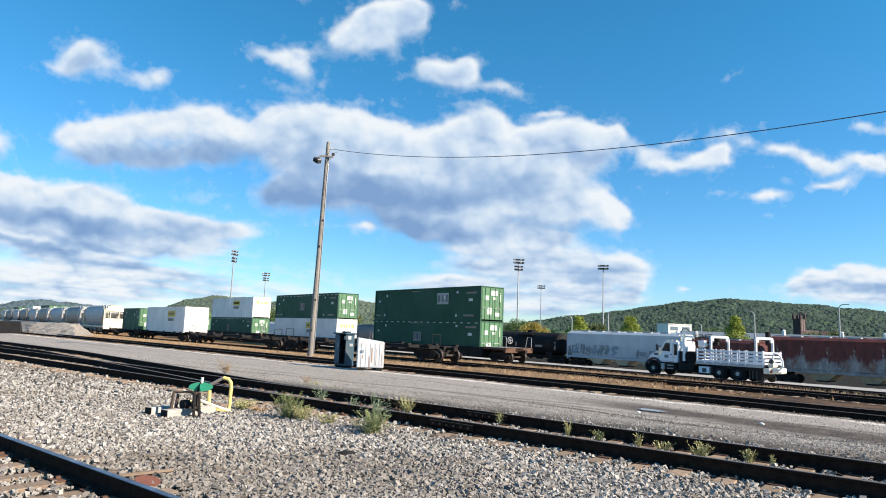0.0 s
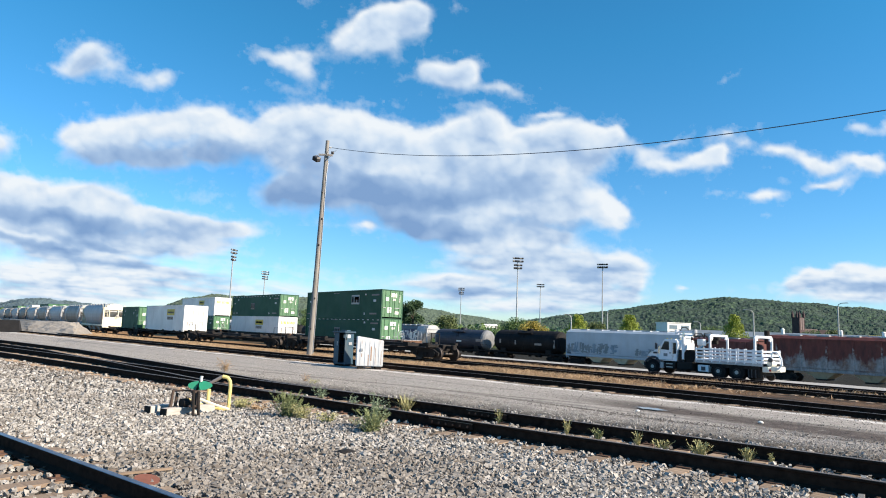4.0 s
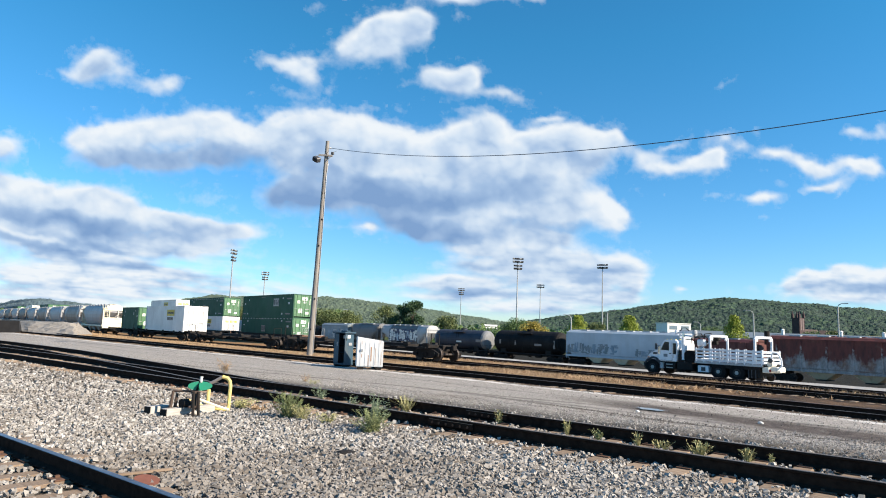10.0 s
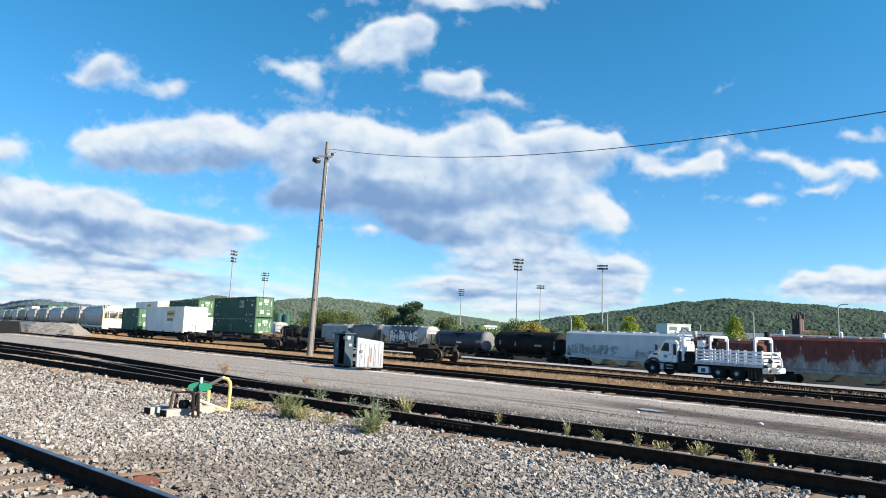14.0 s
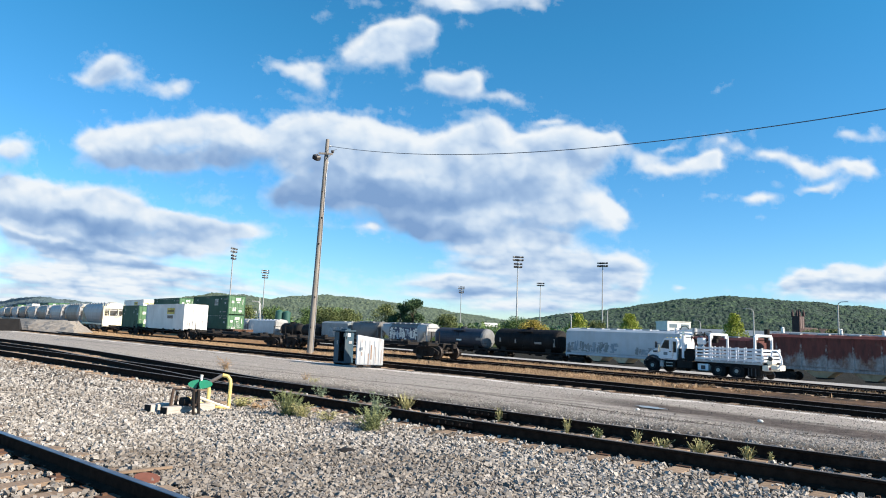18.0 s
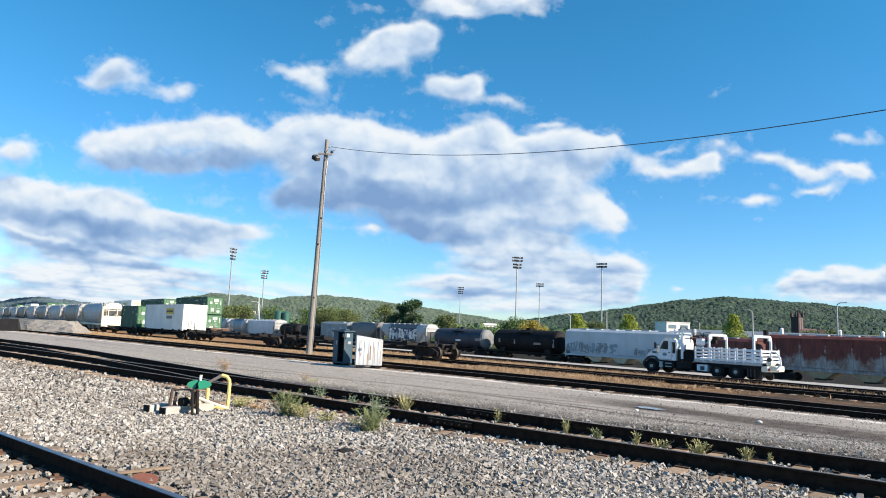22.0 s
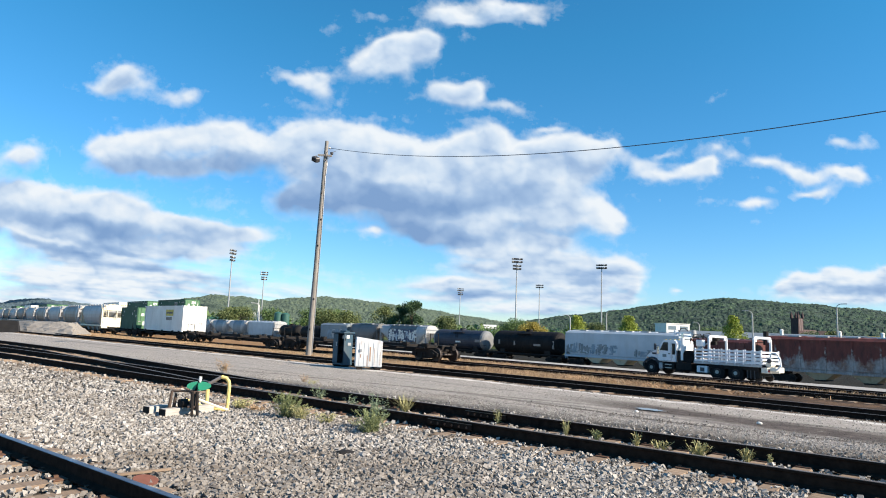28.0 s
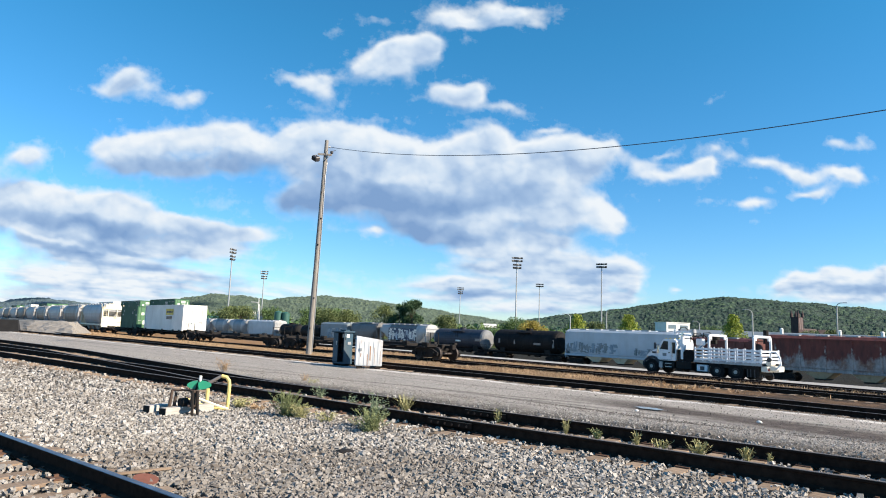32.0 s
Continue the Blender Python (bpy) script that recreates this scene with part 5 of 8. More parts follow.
def build_cable():
    end = EYE + Vector((0.80, 1.0, 0.398)) * 15.5
    pts = []
    for k in range(41):
        f = k / 40
        p = tip.lerp(end, f)
        p.z -= 4 * 0.92 * f * (1 - f)
        pts.append(p)
    ob = part("overhead_cable", bent(bmesh.new(), pts, 0.0150, 8), paint("cable_sheath", (0.085, 0.11, 0.135), 0.45, (0.12, 0.12, 0.12), 0.3, 3.0))
    tagged(ob, "thin dark overhead power cable strung from the timber pole", "cable")


build_cable()


RUST_PALE = paint("pale_rust", (0.34, 0.20, 0.13), 0.85, (0.55, 0.5, 0.45), 0.6, 5.0)


# ---- blue equipment cabinet and the white steel box beside it ----
def build_cabinets():
    a = thing("equipment_cabinet", "dark blue steel cabinet with its door open and shelves inside", "cabinet", at(14.92, 25.50, None, 12, 0.10))
    w, d, h = 0.68, 0.50, 1.36
    part("back_panel", bx(-w / 2, w / 2, d / 2 - 0.03, d / 2, 0.06, h), CAB_BLUE, a)
    for x in (-w / 2, w / 2 - 0.03):
        part("side_panel", bx(x, x + 0.03, -d / 2, d / 2 - 0.03, 0.06, h), CAB_BLUE, a)
    for x in (-w / 2 + 0.08, w / 2 - 0.08):
        part("skid", bx(x - 0.05, x + 0.05, -d / 2, d / 2, -0.12, 0.0), UNDER, a)
    part("floor_panel", bx(-w / 2 - 0.02, w / 2 + 0.02, -d / 2, d / 2, 0.0, 0.06), CAB_BLUE, a)
    bm = bx(-w / 2 - 0.08, w / 2 + 0.08, -d / 2 - 0.10, d / 2 + 0.06, h, h + 0.07, 0.015)
    box(bm, -w / 2 + 0.2, w / 2 - 0.1, -d / 2 + 0.15, d / 2 - 0.1, h + 0.07, h + 0.13, 0.02)
    part("roof", bm, CAB_BLUE, a)
    for z in (0.45, 0.80, 1.10):
        part("shelf", bx(-w / 2 + 0.04, w / 2 - 0.04, -d / 2 + 0.10, d / 2 - 0.04, z, z + 0.03), UNDER, a)
    door = part("door", bx(-w / 2, -0.02, -d / 2 - 0.035, -d / 2, 0.08, h - 0.02, 0.006), CAB_BLUE, a)
    part("door_handle", bx(-0.12, -0.08, -d / 2 - 0.07, -d / 2 - 0.035, 0.8, 0.98), GALV, door)
    part("edge_strip", bx(-0.03, 0.0, -d / 2 - 0.04, -d / 2 + 0.02, 0.08, h - 0.02), UNDER, door)
    part("instrument", bx(0.06, 0.36, -d / 2 + 0.12, -d / 2 + 0.3, 1.13, 1.29, 0.02), MARK_WHITE, a)
    part("relay_box", bx(0.10, 0.36, -d / 2 + 0.2, -d / 2 + 0.4, 0.83, 0.96, 0.01), GALV, a)
    part("wire_loom", bent(bmesh.new(), [(0.3, -d / 2 + 0.1, 1.35), (0.35, -d / 2 + 0.05, 1.1), (0.22, -d / 2 + 0.06, 0.8), (0.3, -d / 2 + 0.1, 0.5)], 0.02, 6), UNDER, a)
    b = thing("steel_box", "white steel storage box streaked with rust beside the cabinet", "storage box", at(15.22, 23.85, None, 61))
    out = [(-0.56, 0.0), (0.56, 0.0), (0.56, 1.09), (-0.56, 1.24)]
    bm = bmesh.new()
    f0 = [bm.verts.new((x, -0.40, 0.12 + z)) for x, z in out]
    f1 = [bm.verts.new((x, 0.40, 0.12 + z)) for x, z in out]
    for i in range(4):
        bm.faces.new((f0[i], f0[(i + 1) % 4], f1[(i + 1) % 4], f1[i]))
    bm.faces.new(f0)
    bm.faces.new(f1[::-1])
    bmesh.ops.recalc_face_normals(bm, faces=bm.faces[:])
    bmesh.ops.bevel(bm, geom=bm.edges[:], offset=0.02, segments=2, affect="EDGES")
    part("body", bm, RUSTWHITE, b)
    bm = bmesh.new()
    for k in range(1, 6):
        x = -0.58 + k * 0.193
        box(bm, x - 0.015, x + 0.015, -0.412, -0.40, 0.16, 1.12)
    tagged(part("panel_seams", bm, RUSTWHITE, b), kind="stuff")
    for x0, x1, z0, z1 in ((0.02, 0.07, 0.35, 0.95), (-0.08, -0.05, 0.14, 0.6), (-0.36, -0.33, 0.5, 0.65), (0.22, 0.235, 0.2, 0.9)):
        part("rust_patch", bx(x0, x1, -0.406, -0.40, z0, z1), RUST_PALE, b)
    part("rust_patch", bx(0.46, 0.475, -0.406, -0.40, 0.2, 0.75), RUST_PALE, b)
    part("latch", bx(-0.40, -0.30, -0.44, -0.40, 0.75, 0.85), GALV, b)
    for x in (-0.38, 0.38):
        part("foot", bx(x - 0.12, x + 0.12, -0.36, 0.36, 0.0, 0.13), UNDER, b)


build_cabinets()


# ---- hand-thrown switch stand with its green target, long timbers and yellow guard ----
def build_switch():
    st = thing("switch_stand", "rusty black switch stand with an oval green target", "switch stand", pose(-4.27, 11.75, -0.055, 0, 0, 19.8))
    bm = bx(-0.09, 0.09, -0.10, 0.10, 0.17, 0.21, 0.01)
    tube(bm, (0, 0, 0.2), (0, 0, 0.42), 0.055, 10, 0.04)
    tube(bm, (0, 0, 0.42), (0, 0, 0.46), 0.075, 10)
    part("base", bm, RUST_DARK, st)
    part("spindle", tb((0, 0, 0.38), (0.08, 0, 0.63), 0.022, 8), UNDER, st)
    part("throw_lever", bent(bmesh.new(), [(-0.02, 0.0, 0.36), (0.10, 0.05, 0.30), (0.34, 0.14, 0.20), (0.60, 0.25, 0.10)], 0.024, 6), CREAM, st, "pale painted throw lever")
    part("leg", tb((-0.02, -0.08, 0.45), (0.0, -0.12, 0.02), 0.025, 6), UNDER, st)
    part("leg", tb((0.06, -0.06, 0.45), (0.09, -0.12, 0.02), 0.025, 6), UNDER, st)

    def oval(y, z0, rx, rz, mat, nm, ang):
        b = bmesh.new()
        ring0 = [b.verts.new((rx * math.cos(k * math.tau / 24), -0.006, rz * math.sin(k * math.tau / 24))) for k in range(24)]
        ring1 = [b.verts.new((v.co.x, 0.006, v.co.z)) for v in ring0]
        for k in range(24):
            b.faces.new((ring0[k], ring0[(k + 1) % 24], ring1[(k + 1) % 24], ring1[k]))
        b.faces.new(ring0[::-1])
        b.faces.new(ring1)
        bmesh.ops.recalc_face_normals(b, faces=b.faces[:])
        bmesh.ops.transform(b, matrix=pose(0.08, y, z0, 0, 0, ang), verts=b.verts[:])
        part(nm, b, mat, st, "green painted oval metal target")
    oval(0.0, 0.545, 0.205, 0.08, LAMP_GREEN, "target", 5)
    oval(0.0, 0.545, 0.10, 0.065, LAMP_GREEN, "side_target", 80)
    part("target_tip", tb((0.085, 0, 0.61), (0.095, 0, 0.71), 0.025, 8), MARK_WHITE, st, "white painted tip")
    frame_bars = bent(bmesh.new(), [(0.0, 0.02, 0.455), (-0.18, 0.06, 0.45), (-0.36, 0.12, 0.44)], 0.018, 6)
    part("crank_arm", frame_bars, RUST_DARK, st)
    for x, y, h in ((-0.36, 0.10, 0.45), (-0.29, 0.18, 0.40)):
        part("crank_post", tb((x - 0.03, y, 0.08), (x, y, h), 0.032, 8, 0.022), RUST_DARK, st)
    part("crank_foot", bx(-0.43, -0.24, 0.04, 0.26, 0.08, 0.15, 0.02), RUST_DARK, st)
    part("gear_drum", tb((-0.22, 0.13, 0.22), (-0.10, 0.19, 0.22), 0.085, 16), UNDER, st)
    part("gear_housing", bx(-0.08, 0.07, 0.20, 0.36, 0.10, 0.27, 0.03), RUST_DARK, st)
    part("switch_rod", tb((-0.35, 0.1, 0.12), (-0.10, 2.2, 0.10), 0.025, 6), RUST_DARK, st)
    part("foot_plate", bx(-0.06, 0.16, -0.18, -0.06, 0.0, 0.025), UNDER, st)
    guard = thing("pipe_guard", "yellow painted bent pipe guard beside the switch stand", "guard rail", pose(-4.08, 12.45, -0.055, 0, 0, 18.2))
    part("hoop", bent(bmesh.new(), [(0.19, 0.0, 0.0), (0.20, 0.0, 0.50), (0.185, 0.0, 0.58), (0.14, 0.01, 0.64), (0.05, 0.03, 0.66)], 0.035, 10), YELLOW, guard)
    part("rusty_top_pipe", bent(bmesh.new(), [(0.05, 0.03, 0.66), (-0.16, 0.08, 0.53), (-0.43, 0.14, 0.36)], 0.03, 8), MARK_GREY, guard, "bare rusty end of the pipe")
    part("post", tb((-0.18, 0.10, 0.0), (-0.18, 0.10, 0.42), 0.036, 10), YELLOW, guard)
    part("foot_pipe", bent(bmesh.new(), [(0.19, 0.0, 0.04), (-0.18, 0.08, 0.09), (-0.55, 0.12, 0.23)], 0.026, 8), YELLOW, guard)
    for n0, s0, ln, tw in ((-5.09, 11.78, 1.15, 60), (-4.69, 11.50, 1.05, 60)):
        t = thing("switch_timber", "pale weathered switch timber, its sawn end painted dark for shade", "timber", pose(n0 + 0.5 * ln / 2, s0 + 0.866 * ln / 2, -0.055, 0, 0, tw), group="switch timbers")
        bm = bx(-ln / 2, ln / 2, -0.085, 0.085, -0.06, 0.16, 0.012)
        part("beam", bm, TIMBER, t)
        # shade on the end face, laid on as a thin dark sheet
        part("end_shade", bx(-ln / 2 - 0.006, -ln / 2, -0.082, 0.082, -0.04, 0.155), UNDER, t)


build_switch()


# ---- rail joint bars on the nearest far track ----
def build_joint(s, near_side):
    f = lane(T1)
    d = spot(f(s + 1), s + 1) - spot(f(s - 1), s - 1)
    side = Vector((-d.y, d.x)).normalized() * 0.7525
    p = min((spot(f(s), s) + side, spot(f(s), s) - side), key=lambda q: q.length if near_side else -q.length)
    a = thing("joint_bar", "rusty bolted joint bar on the rail web", "joint bar", Matrix.Translation((p.x, p.y, level(f(s), s) + 0.02)) @ Matrix.Rotation(math.atan2(d.y, d.x), 4, "Z"), group="rail joints")
    for y in (-0.045, 0.045):
        plate = part("plate", bx(-0.48, 0.48, y - 0.016, y + 0.016, 0.060, 0.150, 0.006), RAIL, a)
        part("worn_edge", bx(-0.47, 0.47, y - 0.010, y + 0.010, 0.150, 0.156), RAIL_DULL, plate)
    for k in range(6):
        x = -0.38 + k * 0.152
        part("bolt", tb((x, -0.080, 0.10), (x, 0.080, 0.10), 0.020, 6), RUST, a)


build_joint(8.75, True)
build_joint(9.1, False)


TAIL_PAINT = paint("worn_pale_paint", (0.74, 0.71, 0.62), 0.5, (0.25, 0.20, 0.15), 0.5, 3.0)
RIM_GREY = paint("rim_grey", (0.035, 0.034, 0.034), 0.8, (0.08, 0.07, 0.06), 0.5, 4.0)
RIM_GREY.node_tree.nodes["Principled BSDF"].inputs["Specular IOR Level"].default_value = 0.1


# ---- white stake-bed truck with rail wheels ----
def disc_wheel(root, x, y, r, w, out):
    t = bmesh.new()
    tube(t, (x, y - w / 2, r), (x, y + w / 2, r), r, 28)
    bmesh.ops.bevel(t, geom=[e for e in t.edges if e.is_boundary is False and abs(e.calc_face_angle(0)) > 1.0], offset=0.03, segments=2, affect="EDGES")
    wheel = part("wheel", t, TYRE, root)
    yo = y + out * w / 2
    rim = tb((x, yo - out * 0.02, r), (x, yo + out * 0.012, r), r * 0.52, 20)
    part("rim", rim, RIM_GREY, wheel)
    part("hub", tb((x, yo, r), (x, yo + out * 0.05, r), r * 0.24, 12), MARK_PALE, wheel)
    for k in range(8):
        a = k * math.tau / 8
        part("wheel_nut", tb((x + r * 0.42 * math.cos(a), yo, r + r * 0.42 * math.sin(a)), (x + r * 0.42 * math.cos(a), yo + out * 0.03, r + r * 0.42 * math.sin(a)), 0.02, 6), STEELWHEEL, wheel)


def build_truck():
    t = thing("stake_truck", "white stake-bed rail maintenance truck with hoops above the bed", "truck", at(41.85, 22.0))
    for x0, x1 in ((-5.2, 2.9),):
        for y in (-0.45, 0.45):
            part("chassis_rail", bx(x0, x1, y - 0.05, y + 0.05, 0.62, 0.88), UNDER, t)
    # cab
    o = [(-4.50, 0.95), (-3.05, 0.95), (-3.00, 2.28), (-3.12, 2.44), (-3.90, 2.44), (-4.05, 2.38), (-4.47, 1.78)]
    bm = bmesh.new()
    a = [bm.verts.new((x, -1.12, z)) for x, z in o]
    b = [bm.verts.new((x, 1.12, z)) for x, z in o]
    for i in range(len(o)):
        bm.faces.new((a[i], a[(i + 1) % len(o)], b[(i + 1) % len(o)], b[i]))
    bm.faces.new(a)
    bm.faces.new(b[::-1])
    bmesh.ops.recalc_face_normals(bm, faces=bm.faces[:])
    bmesh.ops.bevel(bm, geom=bm.edges[:], offset=0.04, segments=2, affect="EDGES")
    cab = part("cab", bm, TRUCK_WHITE, t)
    h = [(-5.45, 0.80), (-4.50, 0.95), (-4.50, 1.74), (-4.7, 1.68), (-5.2, 1.46), (-5.45, 1.24)]
    bm = bmesh.new()
    a = [bm.verts.new((x, -0.95 if x < -5.2 else -1.05, z)) for x, z in h]
    b = [bm.verts.new((x, 0.95 if x < -5.2 else 1.05, z)) for x, z in h]
    for i in range(len(h)):
        bm.faces.new((a[i], a[(i + 1) % len(h)], b[(i + 1) % len(h)], b[i]))
    bm.faces.new(a)
    bm.faces.new(b[::-1])
    bmesh.ops.recalc_face_normals(bm, faces=bm.faces[:])
    bmesh.ops.bevel(bm, geom=bm.edges[:], offset=0.05, segments=2, affect="EDGES")
    hood = part("hood", bm, TRUCK_WHITE, t)
    part("hood_vent", bx(-4.92, -4.58, -1.062, -1.04, 1.40, 1.52), MARK_DARK, hood)
    part("headlight", bx(-5.42, -5.12, -0.99, -0.90, 1.0, 1.22, 0.02), CHROME, hood)
    part("headlight", bx(-5.42, -5.12, 0.90, 0.99, 1.0, 1.22, 0.02), CHROME, hood)
    part("grille", bx(-5.475, -5.44, -0.6, 0.6, 0.85, 1.25), MARK_DARK, hood)
    part("bumper", bx(-5.65, -5.42, -1.15, 1.15, 0.50, 0.80, 0.04), UNDER, t)
    # wheel arches
    for y in (-1.08, 1.08):
        bm = bmesh.new()
        pts = [(-4.90 + 0.68 * math.cos(k * math.pi / 12), y, 0.50 + 0.66 * math.sin(k * math.pi / 12)) for k in range(13)]
        bent(bm, pts, 0.075, 8)
        part("wheel_arch", bm, MARK_DARK, t)
        part("wheel_well", bx(-5.45, -4.35, min(y, y * 0.5), max(y, y * 0.5), 0.55, 1.12, 0.15), MARK_DARK, t)
    # glass
    bm = bmesh.new()
    q = [(-4.27, 1.72), (-3.62, 1.68), (-3.62, 2.26), (-3.96, 2.28)]
    for y in (-1.128, 1.128):
        vs = [bm.verts.new((x, y, z)) for x, z in q]
        bm.faces.new(vs)
    part("side_window", bm, GLASS_DARK, cab)
    bm = bmesh.new()
    vs = [bm.verts.new(v) for v in ((-4.485, -0.95, 1.80), (-4.485, 0.95, 1.80), (-4.095, 0.90, 2.33), (-4.095, -0.90, 2.33))]
    bm.faces.new(vs)
    part("windscreen", bm, GLASS_DARK, cab)
    part("door_seam", bx(-4.35, -3.38, -1.127, -1.12, 1.00, 1.02), MARK_DARK, cab)
    part("door_seam", bx(-3.40, -3.38, -1.127, -1.12, 1.00, 2.26), MARK_DARK, cab)
    part("door_handle", bx(-3.60, -3.47, -1.15, -1.12, 1.46, 1.52), MARK_DARK, cab)
    part("door_emblem", bx(-4.05, -3.75, -1.129, -1.12, 1.25, 1.45), BLUEGREY, cab)
    for y in (-1.32, 1.32):
        part("mirror", bx(-4.57, -4.45, y - 0.10, y + 0.10, 1.72, 2.15, 0.03), MARK_DARK, cab)
        part("mirror_arm", tb((-4.30, y * 0.86, 2.0), (-4.50, y, 2.0), 0.015, 6), MARK_DARK, cab)
    for y in (-0.8, -0.3, 0.3, 0.8):
        part("roof_marker", bx(-4.02, -3.92, y - 0.06, y + 0.06, 2.42, 2.48, 0.015), LOGO_YELLOW, cab)
    part("rear_window", bx(-3.33, -3.08, -1.126, -1.10, 1.45, 2.2), GLASS_DARK, cab)
    part("grab_bar", tb((-3.28, -1.17, 1.2), (-3.28, -1.17, 2.1), 0.02, 6), CHROME, cab)
    part("air_cleaner", tb((-4.40, -1.10, 1.45), (-4.40, -1.10, 1.95), 0.10, 10), CHROME, cab)
    part("exhaust_stack", tb((-2.62, -0.97, 0.9), (-2.62, -0.97, 2.95), 0.075, 12), CHROME, t)
    part("heat_shield", tb((-2.62, -0.97, 1.1), (-2.62, -0.97, 2.62), 0.13, 12), TRUCK_WHITE, t)
    part("fuel_tank", tb((-4.0, -0.90, 0.66), (-3.15, -0.90, 0.66), 0.25, 18), UNDER, t)
    for z in (0.50, 0.72):
        part("tank_step", bx(-3.85, -3.35, -1.16, -1.12, z, z + 0.07, 0.01), MARK_PALE, t)
    part("step", bx(-4.32, -4.05, -1.15, -0.8, 0.45, 0.85), GALV, t)
    # dark block added for the shade beneath the truck bed
    part("underbed_shade", bx(-2.5, 2.6, -0.62, 0.62, 0.36, 0.97, 0.03), UNDER, t)
    part("battery_box", bx(-3.05, -1.9, -1.1, -0.6, 0.45, 0.95, 0.02), UNDER, t)
    part("hydraulic_tank", bx(-2.95, -2.55, -1.08, 0.9, 0.95, 1.75, 0.04), UNDER, t)
    part("spare_wheel", tb((-2.15, -1.05, 1.35), (-2.15, -0.80, 1.35), 0.42, 18), TYRE, t)
    # knuckle crane folded behind the cab
    crane = part("crane_column", tb((-2.0, 0.1, 0.9), (-2.0, 0.1, 2.3), 0.16, 10), GALV, t)
    boom = part("crane_boom", bx(-3.55, -2.15, -0.33, -0.10, 2.88, 3.02, 0.03), TRUCK_WHITE, crane)
    part("boom_knuckle", bx(-3.66, -3.46, -0.40, -0.06, 2.76, 3.12, 0.05), TRUCK_WHITE, boom)
    part("boom_knuckle", bx(-2.32, -2.08, -0.40, -0.06, 2.70, 3.14, 0.05), GALV, boom)
    part("boom_cylinder", tb((-3.3, -0.20, 2.76), (-2.3, -0.20, 2.70), 0.055, 8), CHROME, boom)
    part("hose_loop", bent(bmesh.new(), [(-3.2, -0.38, 3.05), (-3.05, -0.42, 3.26), (-2.75, -0.42, 3.28), (-2.55, -0.38, 3.08)], 0.03, 6), UNDER, boom)
    part("outer_arm", bx(-2.05, -0.65, -0.10, 0.10, 2.72, 2.86, 0.02), GALV, crane)
    part("grapple", bx(-0.95, -0.55, -0.22, 0.22, 2.45, 2.74, 0.06), UNDER, crane)
    part("valve_block", bx(-1.80, -1.32, -0.70, -0.30, 2.08, 2.52, 0.05), TRUCK_WHITE, crane)
    part("crane_jib", bx(-2.5, -0.9, 0.25, 0.50, 2.20, 2.45, 0.03), UNDER, crane)
    part("crane_ram", tb((-2.0, -0.1, 1.8), (-0.9, -0.1, 2.55), 0.06, 8), CHROME, crane)
    for k, (x, z) in enumerate(((-2.45, 2.62), (-2.2, 2.86), (-1.9, 2.70), (-1.5, 2.9))):
        part("hydraulic_hose", bent(bmesh.new(), [(x, -0.3, 2.2), (x + 0.1, -0.4, z), (x + 0.5, -0.3, z + 0.05), (x + 0.7, -0.2, 2.5)], 0.03, 6), UNDER, crane)
    part("control_box", bx(-1.75, -1.35, -0.9, -0.4, 1.3, 1.85, 0.03), UNDER, crane)
    # stake bed
    part("bed_floor", bx(-1.65, 2.85, -1.2, 1.2, 0.98, 1.08), UNDER, t)
    part("bed_rail", bx(-1.65, 2.85, -1.235, -1.2, 0.96, 1.12), GALV, t)
    for y in (-1.2, 1.2):
        for z in (1.14, 1.36, 1.58, 1.80):
            part("stake_board", bx(-1.62, 2.82, y - 0.02, y + 0.02, z, z + 0.118), TRUCK_WHITE, t)
        for k in range(9):
            x = -1.55 + k * 0.54
            part("stake", bx(x - 0.035, x + 0.035, y - 0.035, y + 0.035, 1.05, 1.98), TRUCK_WHITE, t)
    for z in (1.14, 1.36, 1.58, 1.80):
        part("tailboard", bx(2.80, 2.84, -1.15, 1.15, z, z + 0.118), TRUCK_WHITE, t)
        part("headboard", bx(-1.66, -1.62, -1.15, 1.15, z, z + 0.118), TRUCK_WHITE, t)
    for x in (-0.62, 2.33):
        hoop = part("hoop", bent(bmesh.new(), [(x, -1.12, 1.1), (x, -1.12, 2.66), (x, -1.02, 2.76), (x, 1.02, 2.76), (x, 1.12, 2.66), (x, 1.12, 1.1)], 0.085, 8), TRUCK_WHITE, t)
        for y in (-1.0, 1.0):
            part("gusset", bx(x - 0.05, x + 0.05, min(y, y * 0.8), max(y, y * 0.8), 2.50, 2.74, 0.02), TRUCK_WHITE, hoop)
    part("tool_box", bx(-1.46, -0.72, -1.2, -0.75, 0.40, 0.82, 0.015), TRUCK_WHITE, t)
    part("tool_box_emblem", bx(-1.22, -0.92, -1.206, -1.198, 0.46, 0.72), MARK_DARK, t)
    # dark strip added for shade below the bed's near edge
    part("bed_side_shade", bx(-0.62, 2.62, -1.16, -1.10, 0.74, 0.98), UNDER, t)
    part("rail_gear_housing", bx(1.80, 2.62, -1.08, -0.5, 0.24, 0.92, 0.04), UNDER, t)
    for x in (-4.90, -0.02, 1.20):
        for y in (-1.0, 1.0):
            disc_wheel(t, x, y, 0.50, 0.30 if x < -1 else 0.46, -1 if y < 0 else 1)
    for x in (1.9, 2.1, 2.35):
        part("mud_flap", bx(x - 0.02, x + 0.02, -1.15, -0.6, 0.25, 0.9), MARK_DARK, t)
    part("rear_guide_wheel", tb((2.4, -0.82, 0.30), (2.4, -0.68, 0.30), 0.26, 16), STEELWHEEL, t)
    part("rear_guide_wheel", tb((2.4, 0.68, 0.30), (2.4, 0.82, 0.30), 0.26, 16), STEELWHEEL, t)
